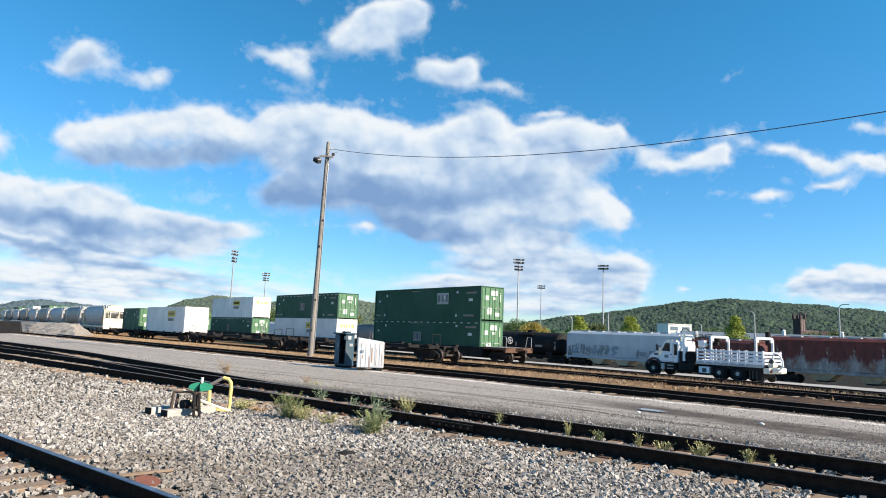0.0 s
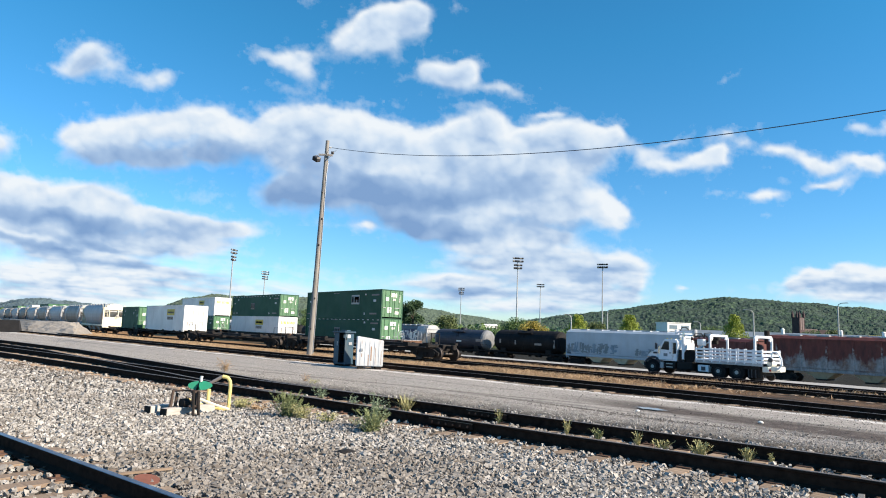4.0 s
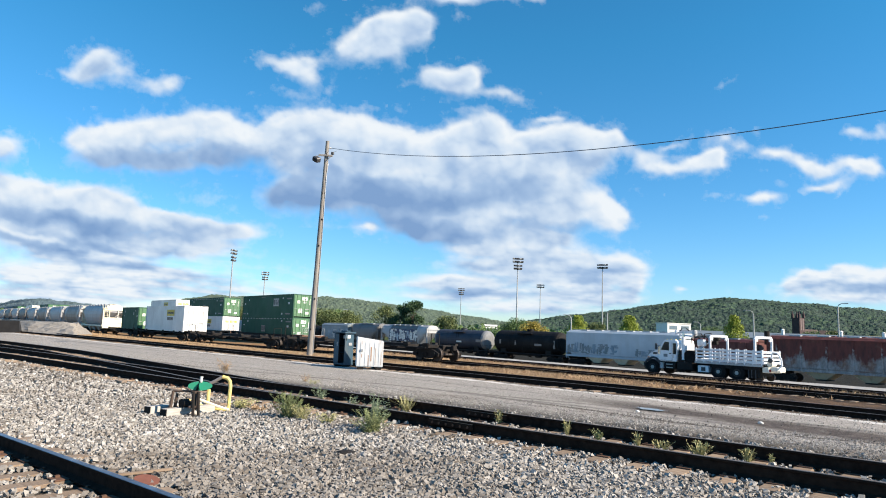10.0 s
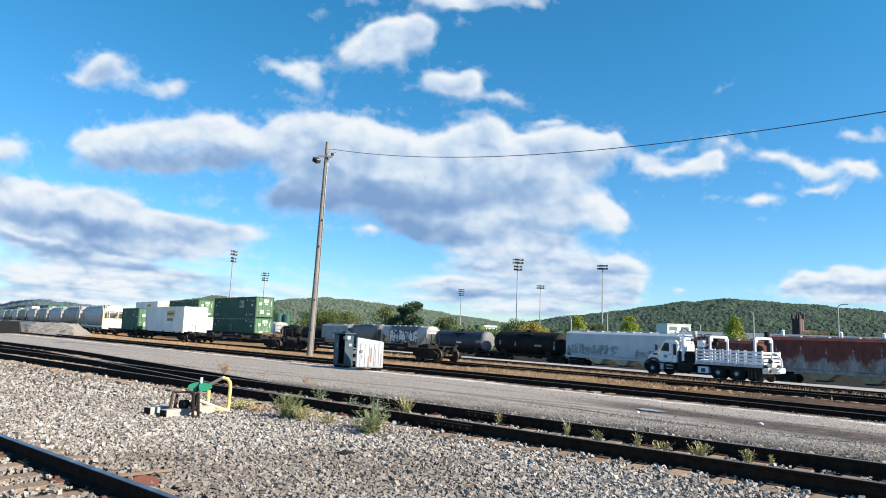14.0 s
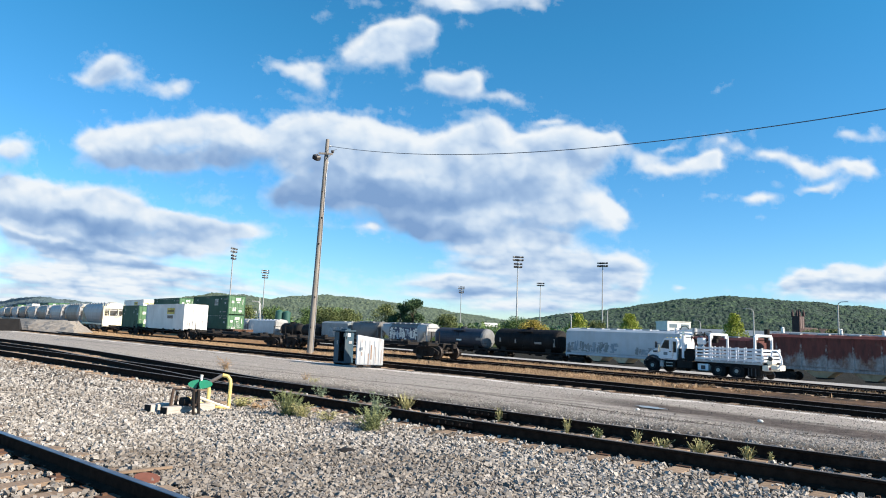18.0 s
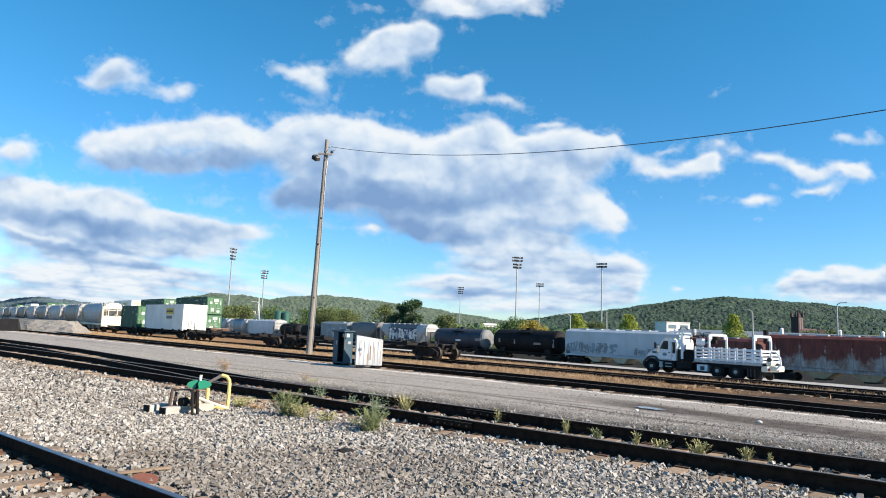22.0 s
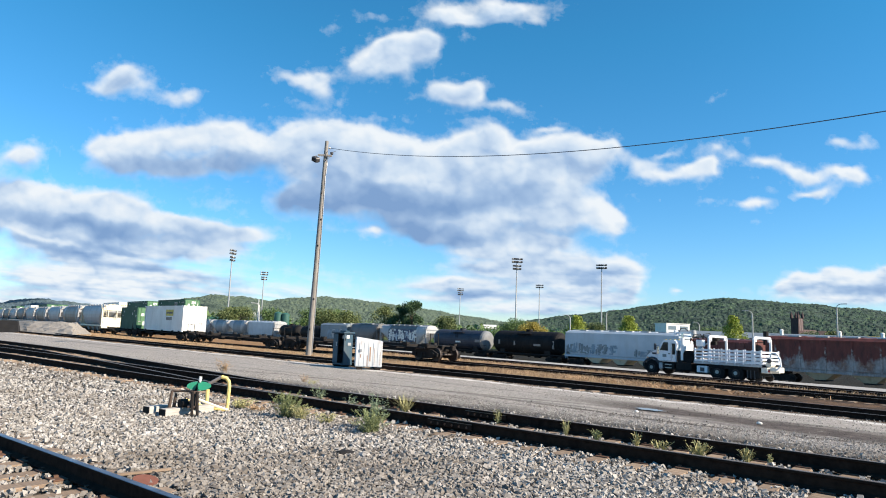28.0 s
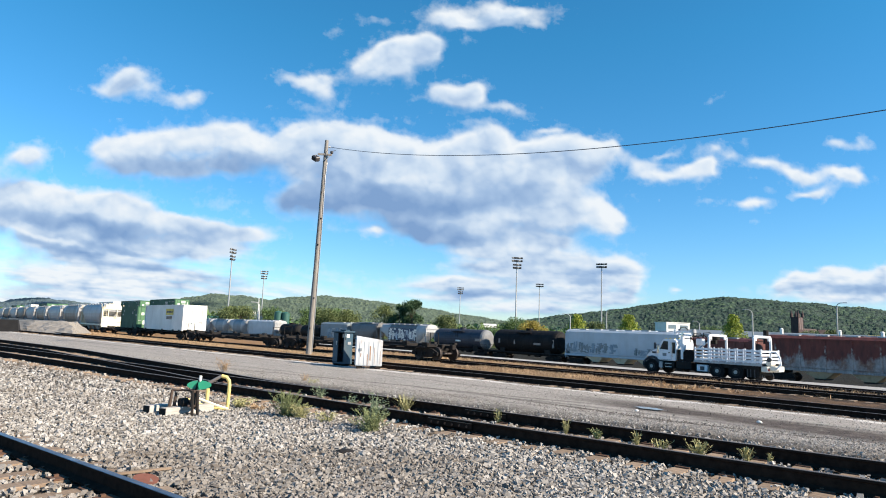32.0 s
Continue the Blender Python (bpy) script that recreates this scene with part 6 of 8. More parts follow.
    part("front_guide_arm", bx(-5.75, -5.55, -0.8, 0.8, 0.3, 0.5, 0.03), UNDER, t)
    # hitch gear at the tail
    part("tail_frame", bx(2.75, 3.15, -1.15, 1.15, 0.62, 0.96, 0.04), TAIL_PAINT, t)
    part("hitch_arm", bent(bmesh.new(), [(3.0, -0.7, 0.8), (3.4, -0.75, 0.72), (3.7, -0.75, 0.75)], 0.09, 8), TAIL_PAINT, t)
    part("winch", tb((3.1, -0.9, 1.15), (3.1, -0.3, 1.15), 0.17, 12), TAIL_PAINT, t)
    part("winch_motor", bx(3.2, 3.6, -1.0, -0.55, 0.72, 1.0, 0.05), TAIL_PAINT, t)
    part("hose_reel", tb((3.2, -1.05, 1.38), (3.2, -0.95, 1.38), 0.14, 12), MARK_DARK, t)
    part("vent_hose", bent(bmesh.new(), [(3.60, -0.9, 0.86), (3.84, -0.9, 1.1), (3.80, -0.9, 1.5), (3.58, -0.9, 1.84), (3.30, -0.9, 1.86), (3.20, -0.9, 1.5)], 0.06, 8), TRUCK_WHITE, t)
    part("tail_lamp", bx(3.15, 3.2, -1.1, -0.95, 0.70, 0.82), paint("lamp_red", (0.35, 0.02, 0.02), 0.3, (0.1, 0, 0), 0.1), t)


build_truck()


# ---- weeds along the rails ----
LEAF_GREEN = leaf_material("weed_green", (0.15, 0.19, 0.075), (0.33, 0.35, 0.16))
LEAF_OLIVE = leaf_material("weed_yellow", (0.29, 0.29, 0.12), (0.50, 0.46, 0.23))
LEAF_GREY = leaf_material("weed_greygreen", (0.13, 0.18, 0.11), (0.26, 0.31, 0.19))
LEAF_DRY = leaf_material("dry_stalks", (0.33, 0.215, 0.118), (0.52, 0.380, 0.232))


def weed_mesh(seed, height, spread, stems, leaves, leaf, name="stalks"):
    """Branching stems with many small narrow leaves."""
    rnd = random.Random(seed)
    v, f = [], []
    for k in range(stems):
        a = rnd.uniform(0, math.tau)
        lean = rnd.uniform(0.1, 1.0) * spread
        h = height * rnd.uniform(0.45, 1.0)
        base = Vector((rnd.uniform(-1, 1) * spread * 0.22, rnd.uniform(-1, 1) * spread * 0.22, -0.02))
        top = base + Vector((math.cos(a) * lean, math.sin(a) * lean, h))
        mid = base.lerp(top, 0.5) + Vector((0, 0, h * 0.12))

        def on(q):
            return base * (1 - q) ** 2 + mid * 2 * q * (1 - q) + top * q * q
        side = Vector((-math.sin(a), math.cos(a), 0)) * 0.004
        for j in range(5):
            p, q = on(j / 5), on((j + 1) / 5)
            b = len(v)
            v += [tuple(p - side), tuple(p + side), tuple(q + side), tuple(q - side)]
            f.append((b, b + 1, b + 2, b + 3))
        for j in range(leaves):
            p = on(rnd.uniform(0.15, 1.0))
            d = Vector((rnd.gauss(0, 1), rnd.gauss(0, 1), rnd.uniform(-0.1, 0.9))).normalized()
            w = d.cross(Vector((rnd.gauss(0, 1), rnd.gauss(0, 1), rnd.gauss(0, 1)))).normalized() * leaf * 0.13
            e = p + d * leaf * rnd.uniform(0.6, 1.3)
            m = p.lerp(e, 0.5) + Vector((0, 0, leaf * 0.1))
            b = len(v)
            v += [tuple(p), tuple(m + w), tuple(e), tuple(m - w)]
            f.append((b, b + 1, b + 2, b + 3))
    me = bpy.data.meshes.new(name)
    me.from_pydata(v, [], f)
    me.update()
    return me


def weed(n, s, height, spread, stems, leaves, leaf, mat, label, seed):
    me = weed_mesh(seed, height, spread, stems, leaves, leaf)
    me.materials.append(mat)
    p = spot(n, s)
    ob = new("weed", me)
    ob.matrix_basis = pose(p.x, p.y, level(n, s) + 0.01)
    tagged(ob, label, "weed", group="weeds along the rails")


weed(5.38, 11.05, 0.52, 0.36, 64, 64, 0.034, LEAF_GREEN, "bushy green weed growing in the ballast", 1)
weed(5.52, 10.75, 0.30, 0.30, 36, 34, 0.04, LEAF_OLIVE, "low yellow-green weed beside a bushy one", 21)
weed(5.83, 8.95, 0.40, 0.38, 60, 60, 0.032, LEAF_GREEN, "spreading pale green weed at the ballast edge", 2)
weed(6.05, 9.3, 0.62, 0.30, 34, 30, 0.048, LEAF_GREY, "tall grey-green weed against the rail", 3)
weed(8.04, 11.1, 0.34, 0.36, 70, 2, 0.05, LEAF_OLIVE, "yellow-green tuft between the rails", 4)
weed(8.58, 8.9, 0.31, 0.10, 34, 2, 0.05, LEAF_OLIVE, "narrow yellow tuft between the rails", 5)
weed(8.71, 7.4, 0.28, 0.12, 34, 2, 0.05, LEAF_OLIVE, "small yellow-green tuft between the rails", 6)
weed(8.81, 6.84, 0.21, 0.14, 36, 2, 0.05, LEAF_GREEN, "small green tuft between the rails", 7)
weed(8.9, 6.15, 0.25, 0.10, 30, 2, 0.05, LEAF_OLIVE, "thin upright tuft between the rails", 8)
weed(9.02, 5.8, 0.17, 0.19, 34, 2, 0.05, LEAF_OLIVE, "low scattered tuft between the rails", 9)
weed(8.95, 5.15, 0.25, 0.21, 62, 2, 0.05, LEAF_OLIVE, "wide yellow-green tuft between the rails", 10)
weed(9.18, 4.57, 0.25, 0.12, 42, 2, 0.05, LEAF_OLIVE, "yellow-green tuft beside the rail", 11)
weed(9.3, 4.3, 0.22, 0.05, 14, 2, 0.05, LEAF_OLIVE, "single thin weed beside the rail", 12)
weed(5.15, 12.58, 0.24, 0.34, 34, 16, 0.06, LEAF_OLIVE, "low olive weed behind the yellow guard", 13)
weed(5.3, 12.1, 0.16, 0.30, 26, 14, 0.05, LEAF_DRY, "low dry weed behind the yellow guard", 14)
weed(5.75, 10.2, 0.20, 0.26, 24, 14, 0.05, LEAF_OLIVE, "low weed at the ballast edge", 15)
weed(6.9, 11.3, 0.36, 0.16, 18, 12, 0.06, LEAF_GREY, "thin grey weed between the rails", 16)
weed(7.2, 13.2, 0.34, 0.22, 20, 12, 0.06, LEAF_GREY, "scraggy grey weed between the rails", 17)
weed(8.46, 22.3, 0.50, 0.40, 26, 12, 0.07, LEAF_DRY, "dry tan weed at the road edge", 18)
weed(9.4, 18.2, 0.22, 0.30, 16, 6, 0.05, LEAF_DRY, "low dry weed at the road edge", 19)
weed(9.2, 17.4, 0.20, 0.30, 14, 6, 0.05, LEAF_OLIVE, "low olive weed at the road edge", 20)


# ---- dry grass strip ----
def grass(name, label, count, seed, pick, h0, h1, mat):
    rnd = random.Random(seed)
    v, f = [], []
    for k in range(count):
        n, s = pick(rnd)
        p = spot(n, s)
        z = level(n, s) - 0.03
        a = rnd.uniform(0, math.tau)
        h = rnd.uniform(h0, h1)
        w = rnd.uniform(0.012, 0.03)
        dx, dy = math.cos(a) * w, math.sin(a) * w
        lx, ly = rnd.gauss(0, 0.14), rnd.gauss(0, 0.14)
        b = len(v)
        v += [(p.x - dx, p.y - dy, z), (p.x + dx, p.y + dy, z), (p.x + lx * 0.5 + dx * 0.7, p.y + ly * 0.5 + dy * 0.7, z + h * 0.6), (p.x + lx, p.y + ly, z + h), (p.x + lx * 0.5 - dx * 0.7, p.y + ly * 0.5 - dy * 0.7, z + h * 0.6)]
        f.append((b, b + 1, b + 2, b + 3, b + 4))
    ob = part(name, raw(name, v, f, mat), mat)
    tagged(ob, label, "grass", kind="stuff")


siding_lane, second_lane = lane(TP), lane(T2)


def clumpy(n, s):
    p = spot(n, s)
    return noise.noise((p.x * 0.35, p.y * 0.35, 5)) + 0.5 * noise.noise((p.x * 1.1, p.y * 1.1, 9))


def pick_strip(rnd):
    while True:
        s = rnd.uniform(4, 100) if rnd.random() < 0.75 else rnd.uniform(4, 45)
        lo, hi = second_lane(s) + 1.5, siding_lane(s) + (-1.0 if s > 34 else 0.4)
        n = rnd.uniform(lo, hi)
        if (s > 15 or (rnd.random() < 0.25 and clumpy(n, s) > 0.25)) and clumpy(n, s) > -0.35:
            return n, s


grass("dry_grass", "tan dry grass strip between the yard tracks", 62000, 2, pick_strip, 0.05, 0.20, LEAF_DRY)


def pick_thin(rnd):
    s = rnd.uniform(2, 60)
    n = rnd.uniform(30.5, 36.0)
    return n, s


grass("dry_grass", "thin dry grass beside the far rails", 9000, 3, pick_thin, 0.08, 0.25, LEAF_DRY)


# ---- odds and ends on the ground ----
def build_debris():
    bm = bmesh.new()
    rnd = random.Random(8)
    ring = []
    for k in range(26):
        a = k * math.tau / 26
        r = 1 + rnd.uniform(-0.25, 0.25)
        ring.append(bm.verts.new((0.40 * r * math.cos(a), 0.20 * r * math.sin(a), 0)))
    bm.faces.new(ring)
    m = Nodes("puddle_water")
    m.b.inputs["IOR"].default_value = 1.33
    wet = m.done((0.24, 0.235, 0.23), 0.22)
    pd = part("puddle", bm, wet)
    pd.matrix_basis = at(13.87, 9.24, None, -2, 0.035)
    tagged(pd, "shallow rain puddle on the dirt road", "puddle", kind="structure")

    def stone(n, s, r, mat, label, seed, sq=0.6):
        b = bmesh.new()
        bmesh.ops.create_icosphere(b, subdivisions=2, radius=r)
        q = random.Random(seed)
        off = Vector((q.uniform(0, 9), q.uniform(0, 9), 0))
        for v in b.verts:
            v.co *= 1 + 0.35 * noise.noise(v.co / r + off)
            v.co.z *= sq
        ob = part("rock", b, mat)
        ob.matrix_basis = at(n, s, None, seed * 40, r * sq * 0.6)
        tagged(ob, label, "rock")
    stone(14.13, 6.74, 0.058, MARK_WHITE, "white lump of rubble on the dirt road", 3)
    # black lump stands in for the shaded gap next to the pale rock
    stone(4.58, 7.62, 0.15, UNDER, "flat dark lump added for the shaded gap by a pale rock", 5, 0.30)
    stone(4.72, 7.38, 0.095, CONCRETE, "pale flat rock lying in the ballast", 6, 0.55)
    stone(7.85, 5.6, 0.06, MARK_WHITE, "small white rock beside the rail", 7)
    stone(13.21, 9.13, 0.045, MARK_WHITE, "small pale rock by the puddle", 8)
    b = bmesh.new()
    tube(b, (0, 0, 0), (0.006, 0, 0.025), 0.125, 14)
    pl = part("rusty_plate", b, paint("red_rust", (0.17, 0.062, 0.040), 0.85, (0.10, 0.04, 0.025), 0.6, 6.0))
    pl.matrix_basis = at(1.98, 7.12, -0.005, 20)
    tagged(pl, "rust-red steel tie plate lying in ballast", "steel plate")
    b = bx(-0.28, 0.28, -0.022, 0.022, 0, 0.03, 0.006)
    bd = part("board", b, TIE)
    p0 = spot(2.06, 7.49)
    bd.matrix_basis = pose(p0.x, p0.y, 0.0, 0, 0, 42)
    tagged(bd, "thin weathered wooden board in the ballast", "board")
    for x0, y0, w, tw in ((-4.52, 13.25, 0.75, -38), (-4.60, 13.5, 0.9, -33), (-4.36, 13.05, 0.6, -44)):
        b = bx(-w / 2, w / 2, -0.085, 0.085, 0, 0.07, 0.012)
        ob = part("board", b, TIE)
        ob.matrix_basis = pose(x0, y0, -0.04, 0, 0, tw)
        tagged(ob, "split brown timber lying behind the yellow guard", "board")
    for k, (n, s, w) in enumerate(((3.6, 24.6, 0.5), (4.4, 19.0, 0.6), (5.0, 16.4, 0.5))):
        b = bx(-w / 2, w / 2, -0.07, 0.07, 0, 0.05, 0.01)
        ob = part("board", b, TIE)
        ob.matrix_basis = at(n, s, -0.045, 12 * k - 10)
        tagged(ob, "broken brown tie fragment beside the rails", "board")


build_debris()


# ---- earth loading ramp at the far left ----
def build_ramp():
    root = thing("earth_ramp", "pale gravel loading ramp with a dark stone-filled end", "ramp", Matrix.Identity(4))
    bm = bmesh.new()

    def prismoid(base, top, z):
        a = [bm.verts.new((*spot(n, s), -0.4)) for n, s in base]
        b = [bm.verts.new((*spot(n, s), z)) for n, s in top]
        k = len(base)
        for i in range(k):
            bm.faces.new((a[i], a[(i + 1) % k], b[(i + 1) % k], b[i]))
        bm.faces.new(b)
        bm.faces.new(a[::-1])
        bmesh.ops.recalc_face_normals(bm, faces=bm.faces[:])
    prismoid([(11.0, 64.5), (16.0, 82.0), (11.0, 112.0), (2.0, 112.0), (8.4, 75.2)], [(12.4, 76.0), (14.4, 84.0), (10.0, 108.0), (4.0, 106.0), (9.4, 80.5)], 1.05)
    bmesh.ops.subdivide_edges(bm, edges=bm.edges[:], cuts=15, use_grid_fill=True)
    for v in bm.verts:
        x, y, z = v.co
        rise = min(1.0, max(0.0, (z + 0.25) / 0.5))
        v.co.z += rise * (0.16 * noise.noise((x * 0.45, y * 0.45, 2)) + 0.12 * noise.noise((x * 1.4, y * 1.4, 5)) + 0.05 * noise.noise((x * 3.5, y * 3.5, 8)))
        v.co.x += 0.25 * noise.noise((x * 0.8, y * 0.8, z + 11))
        v.co.y += 0.35 * noise.noise((x * 0.5, y * 0.5, z + 17))
    part("mound", bm, paint("ramp_gravel", (0.275, 0.25, 0.218), 0.95, (0.12, 0.105, 0.09), 0.6, 0.9, bump=0.8), root)
    bm = bmesh.new()
    prismoid([(8.1, 76.2), (8.6, 78.5), (-4.0, 84.0), (-4.5, 80.5)], [(8.0, 77.2), (8.2, 78.4), (-4.0, 83.5), (-4.4, 81.5)], 1.12)
    part("dark_end", bm, DARKROCK, root)


build_ramp()

# ---- wooded hills ----
def hill_material(name, stops):
    n = Nodes(name)
    c = n.coords()
    big = n.noise(c, 0.012, 4, 0.6)
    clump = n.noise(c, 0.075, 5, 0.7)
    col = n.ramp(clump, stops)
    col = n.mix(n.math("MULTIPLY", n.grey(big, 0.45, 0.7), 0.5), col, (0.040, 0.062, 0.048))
    n.bump(n.noise(c, 0.35, 3, 0.6), 0.8, 3.0)
    return n.done(col, 0.95)


# blue-grey of distance haze is put into this colour
HAZE_BLUE_WOODS = hill_material("haze_blue_woods", [(0.30, (0.050, 0.085, 0.105)), (0.50, (0.062, 0.100, 0.120)), (0.68, (0.075, 0.115, 0.128)), (0.85, (0.09, 0.13, 0.135))])
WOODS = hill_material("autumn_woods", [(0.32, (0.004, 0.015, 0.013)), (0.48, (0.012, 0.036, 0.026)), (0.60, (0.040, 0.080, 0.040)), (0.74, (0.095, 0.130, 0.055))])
# autumn woods made paler and greyer, with haze in the colour
HAZE_PALE_WOODS = hill_material("haze_pale_autumn_woods", [(0.30, (0.030, 0.048, 0.040)), (0.46, (0.050, 0.078, 0.058)), (0.62, (0.092, 0.125, 0.078)), (0.80, (0.165, 0.165, 0.10))])


def ridge(name, label, dist, crest, deg0, deg1, step, depth, rows, canopy, seed, mat=None):
    """A long hill seen from the yard: crest = [(bearing, height), ...]."""
    verts, faces = [], []
    cols = int((deg1 - deg0) / step) + 1
    xs, ys = [c[0] for c in crest], [c[1] for c in crest]
    for i in range(cols):
        a = deg0 + i * step
        h = lerp(a, xs, ys)
        for j in range(rows):
            f = j / (rows - 1)
            d = dist + depth * (f - 0.7)
            rise = math.sin(min(1.0, f / 0.7) * math.pi / 2) ** 1.3 if f < 0.7 else math.cos((f - 0.7) / 0.3 * math.pi / 2.4)
            x, y = d * math.sin(radians(a)), d * math.cos(radians(a))
            z = h * rise
            if rise > 0.03:
                q = Vector((x / canopy, y / canopy, seed))
                z += canopy * 0.5 * (0.9 * noise.noise(q) + 0.5 * noise.noise(q * 2.1) + 1.3 * noise.noise(q * 0.2))
            verts.append((x, y, z - 3.0))
    for i in range(cols - 1):
        for j in range(rows - 1):
            k = i * rows + j
            faces.append((k, k + 1, k + rows + 1, k + rows))
    ob = part(name, raw(name, verts, faces, mat or WOODS), None)
    return tagged(ob, label, "wooded hill", kind="stuff")


def bearing(x):
    return math.degrees(math.atan((x - 784) / 1152))


def crest(dist, rows):
    return [(bearing(x), h / 1152 * dist * math.cos(radians(bearing(x)))) for x, h in rows]


ridge("wooded_hill", "low wooded hill on the far horizon, painted blue-green for haze", 3300, crest(3300, [(-700, 25), (-200, 18), (0, 20), (70, 33), (150, 28), (260, 12), (420, 3), (600, 0)]), bearing(-700), bearing(600), 0.12, 900, 40, 12, 3.0, HAZE_BLUE_WOODS)
ridge("wooded_hill", "long green wooded hill with early autumn colour", 2300, crest(2300, [(120, 0), (290, 24), (330, 42), (390, 52), (450, 48), (485, 44), (520, 51), (580, 55), (650, 51), (700, 46), (760, 40), (820, 32), (880, 25), (960, 17), (1100, 6), (1300, 0)]), bearing(120), bearing(1300), 0.085, 700, 110, 9, 7.0, HAZE_PALE_WOODS)
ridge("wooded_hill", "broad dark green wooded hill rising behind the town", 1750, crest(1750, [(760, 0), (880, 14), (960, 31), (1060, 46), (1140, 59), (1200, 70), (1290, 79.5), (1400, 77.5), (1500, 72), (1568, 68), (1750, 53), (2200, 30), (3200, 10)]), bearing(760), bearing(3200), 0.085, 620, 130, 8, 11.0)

# ---- trees beyond the yard ----
BARK = wood_material("bark", (0.05, 0.04, 0.03), (0.14, 0.11, 0.085), 0.5, (1, 1, 0.2))
TREE_GREEN = leaf_material("tree_green", (0.054, 0.116, 0.034), (0.155, 0.232, 0.062))
TREE_DARK = leaf_material("tree_dark", (0.034, 0.081, 0.031), (0.085, 0.147, 0.054))
TREE_OLIVE = leaf_material("tree_olive", (0.080, 0.118, 0.034), (0.175, 0.205, 0.068))
TREE_YELLOW = leaf_material("tree_yellow", (0.20, 0.27, 0.03), (0.44, 0.47, 0.065))
TREE_GOLD = leaf_material("tree_gold", (0.26, 0.20, 0.03), (0.46, 0.38, 0.07))


def make_tree(label, mat, height, width, seed, cards=3000, leaf=0.27, low=0.12, group="trees beyond the yard", cone=False):
    rnd = random.Random(seed)
    root = thing("tree", label, "tree", Matrix.Identity(4), group=group)
    secs = []
    for k in range(6):
        q = k / 5
        r = 0.035 * height * (1 - q * 0.8) * 0.6
        secs.append([(r * math.cos(a * math.tau / 8) + 0.12 * math.sin(q * 4 + seed), r * math.sin(a * math.tau / 8), -0.2 + q * height * 0.8) for a in range(8)])
    bm = ring_column(bmesh.new(), secs, 8)
    lobes = []
    for k in range(15):
        a = rnd.uniform(0, math.tau)
        z = height * rnd.uniform(low + 0.18, 0.86)
        reach = width * 0.5 * rnd.uniform(0.35, 0.8) * (1.15 - 0.7 * abs(z / height - 0.45))
        if cone:
            a, z = k * 2.4, height * (low + 0.10 + 0.72 * k / 14)
            reach = width * 0.5 * (1.02 - z / height) * rnd.uniform(0.75, 1.0)
        tip_ = Vector((math.cos(a) * reach, math.sin(a) * reach, z))
        tube(bm, (0, 0, z * 0.6), tip_, 0.05 * height / 8, 6, 0.015)
        lobes.append((tip_, width * (rnd.uniform(0.16, 0.27) if not cone else 0.27 - 0.17 * z / height)))
    lobes.append((Vector((0, 0, height * 0.86)), width * (0.1 if cone else 0.2)))
    part("trunk", bm, BARK, root)
    v, f = [], []
    for k in range(cards):
        c, r = rnd.choice(lobes)
        d = Vector((rnd.gauss(0, 1), rnd.gauss(0, 1), rnd.gauss(0, 0.85))).normalized() * r * rnd.uniform(0.35, 1.12)
        p = c + d
        p.z = min(max(p.z, height * low), height)
        u = Vector((rnd.gauss(0, 1), rnd.gauss(0, 1), rnd.gauss(0, 1))).normalized()
        w = u.cross(Vector((rnd.gauss(0, 1), rnd.gauss(0, 1), rnd.gauss(0, 1)))).normalized()
        q = leaf * rnd.uniform(0.5, 1.2)
        b = len(v)
        v += [tuple(p - u * q), tuple(p + w * q * 0.6), tuple(p + u * q), tuple(p - w * q * 0.6)]
        f.append((b, b + 1, b + 2, b + 3))
    part("crown", raw("crown", v, f, mat), mat, root)
    return root


def bearing_spot(x, dist):
    a = radians(bearing(x))
    return Vector((dist * math.tan(a), dist))


def seat(ob, x, dist, turn=0.0, drop=0.0):
    x += 5.5 * min(1.0, max(0.0, (x - 770) / 30))
    p = bearing_spot(x, dist)
    n, s = p.dot(ACROSS), p.dot(ALONG)
    ob.matrix_basis = pose(p.x, p.y, level(n, s) - drop, 0, 0, turn)
    return ob


def copy_at(ob, x, dist, turn=0.0):
    c = copy_thing(ob, Matrix.Identity(4))
    return seat(c, x, dist, turn)


green_a = seat(make_tree("rounded green tree behind the rail cars", TREE_GREEN, 9.5, 9, 1, 6000, 0.21), 602, 190)
olive_a = seat(make_tree("olive green tree turning yellow", TREE_OLIVE, 9.0, 8.5, 2, 6000, 0.21), 585, 178)
seat(make_tree("tall dark green tree with a broken outline", TREE_DARK, 12.6, 5.6, 3, 8000, 0.22), 738, 170)
seat(make_tree("dark green tree beside a taller one", TREE_DARK, 11.4, 4.8, 4, 7000, 0.22), 714, 172)
seat(make_tree("brownish green rounded tree", TREE_OLIVE, 10.6, 7.5, 5, 7000, 0.21), 688, 176)
yellow_a = seat(make_tree("bright yellow-green autumn tree", TREE_YELLOW, 10.6, 10.0, 6, 7500, 0.2, cone=True), 1113, 185)
seat(make_tree("bright yellow autumn tree with a pointed crown", TREE_YELLOW, 11.0, 8.6, 7, 7500, 0.2, cone=True), 1298, 165)
gold_a = seat(make_tree("low golden autumn tree behind the tank cars", TREE_GOLD, 7.5, 8.0, 8, 7000, 0.2), 944, 170)
small_a = seat(make_tree("small green tree in a hedge line", TREE_GREEN, 6.5, 7.5, 9, 1200), 860, 210)
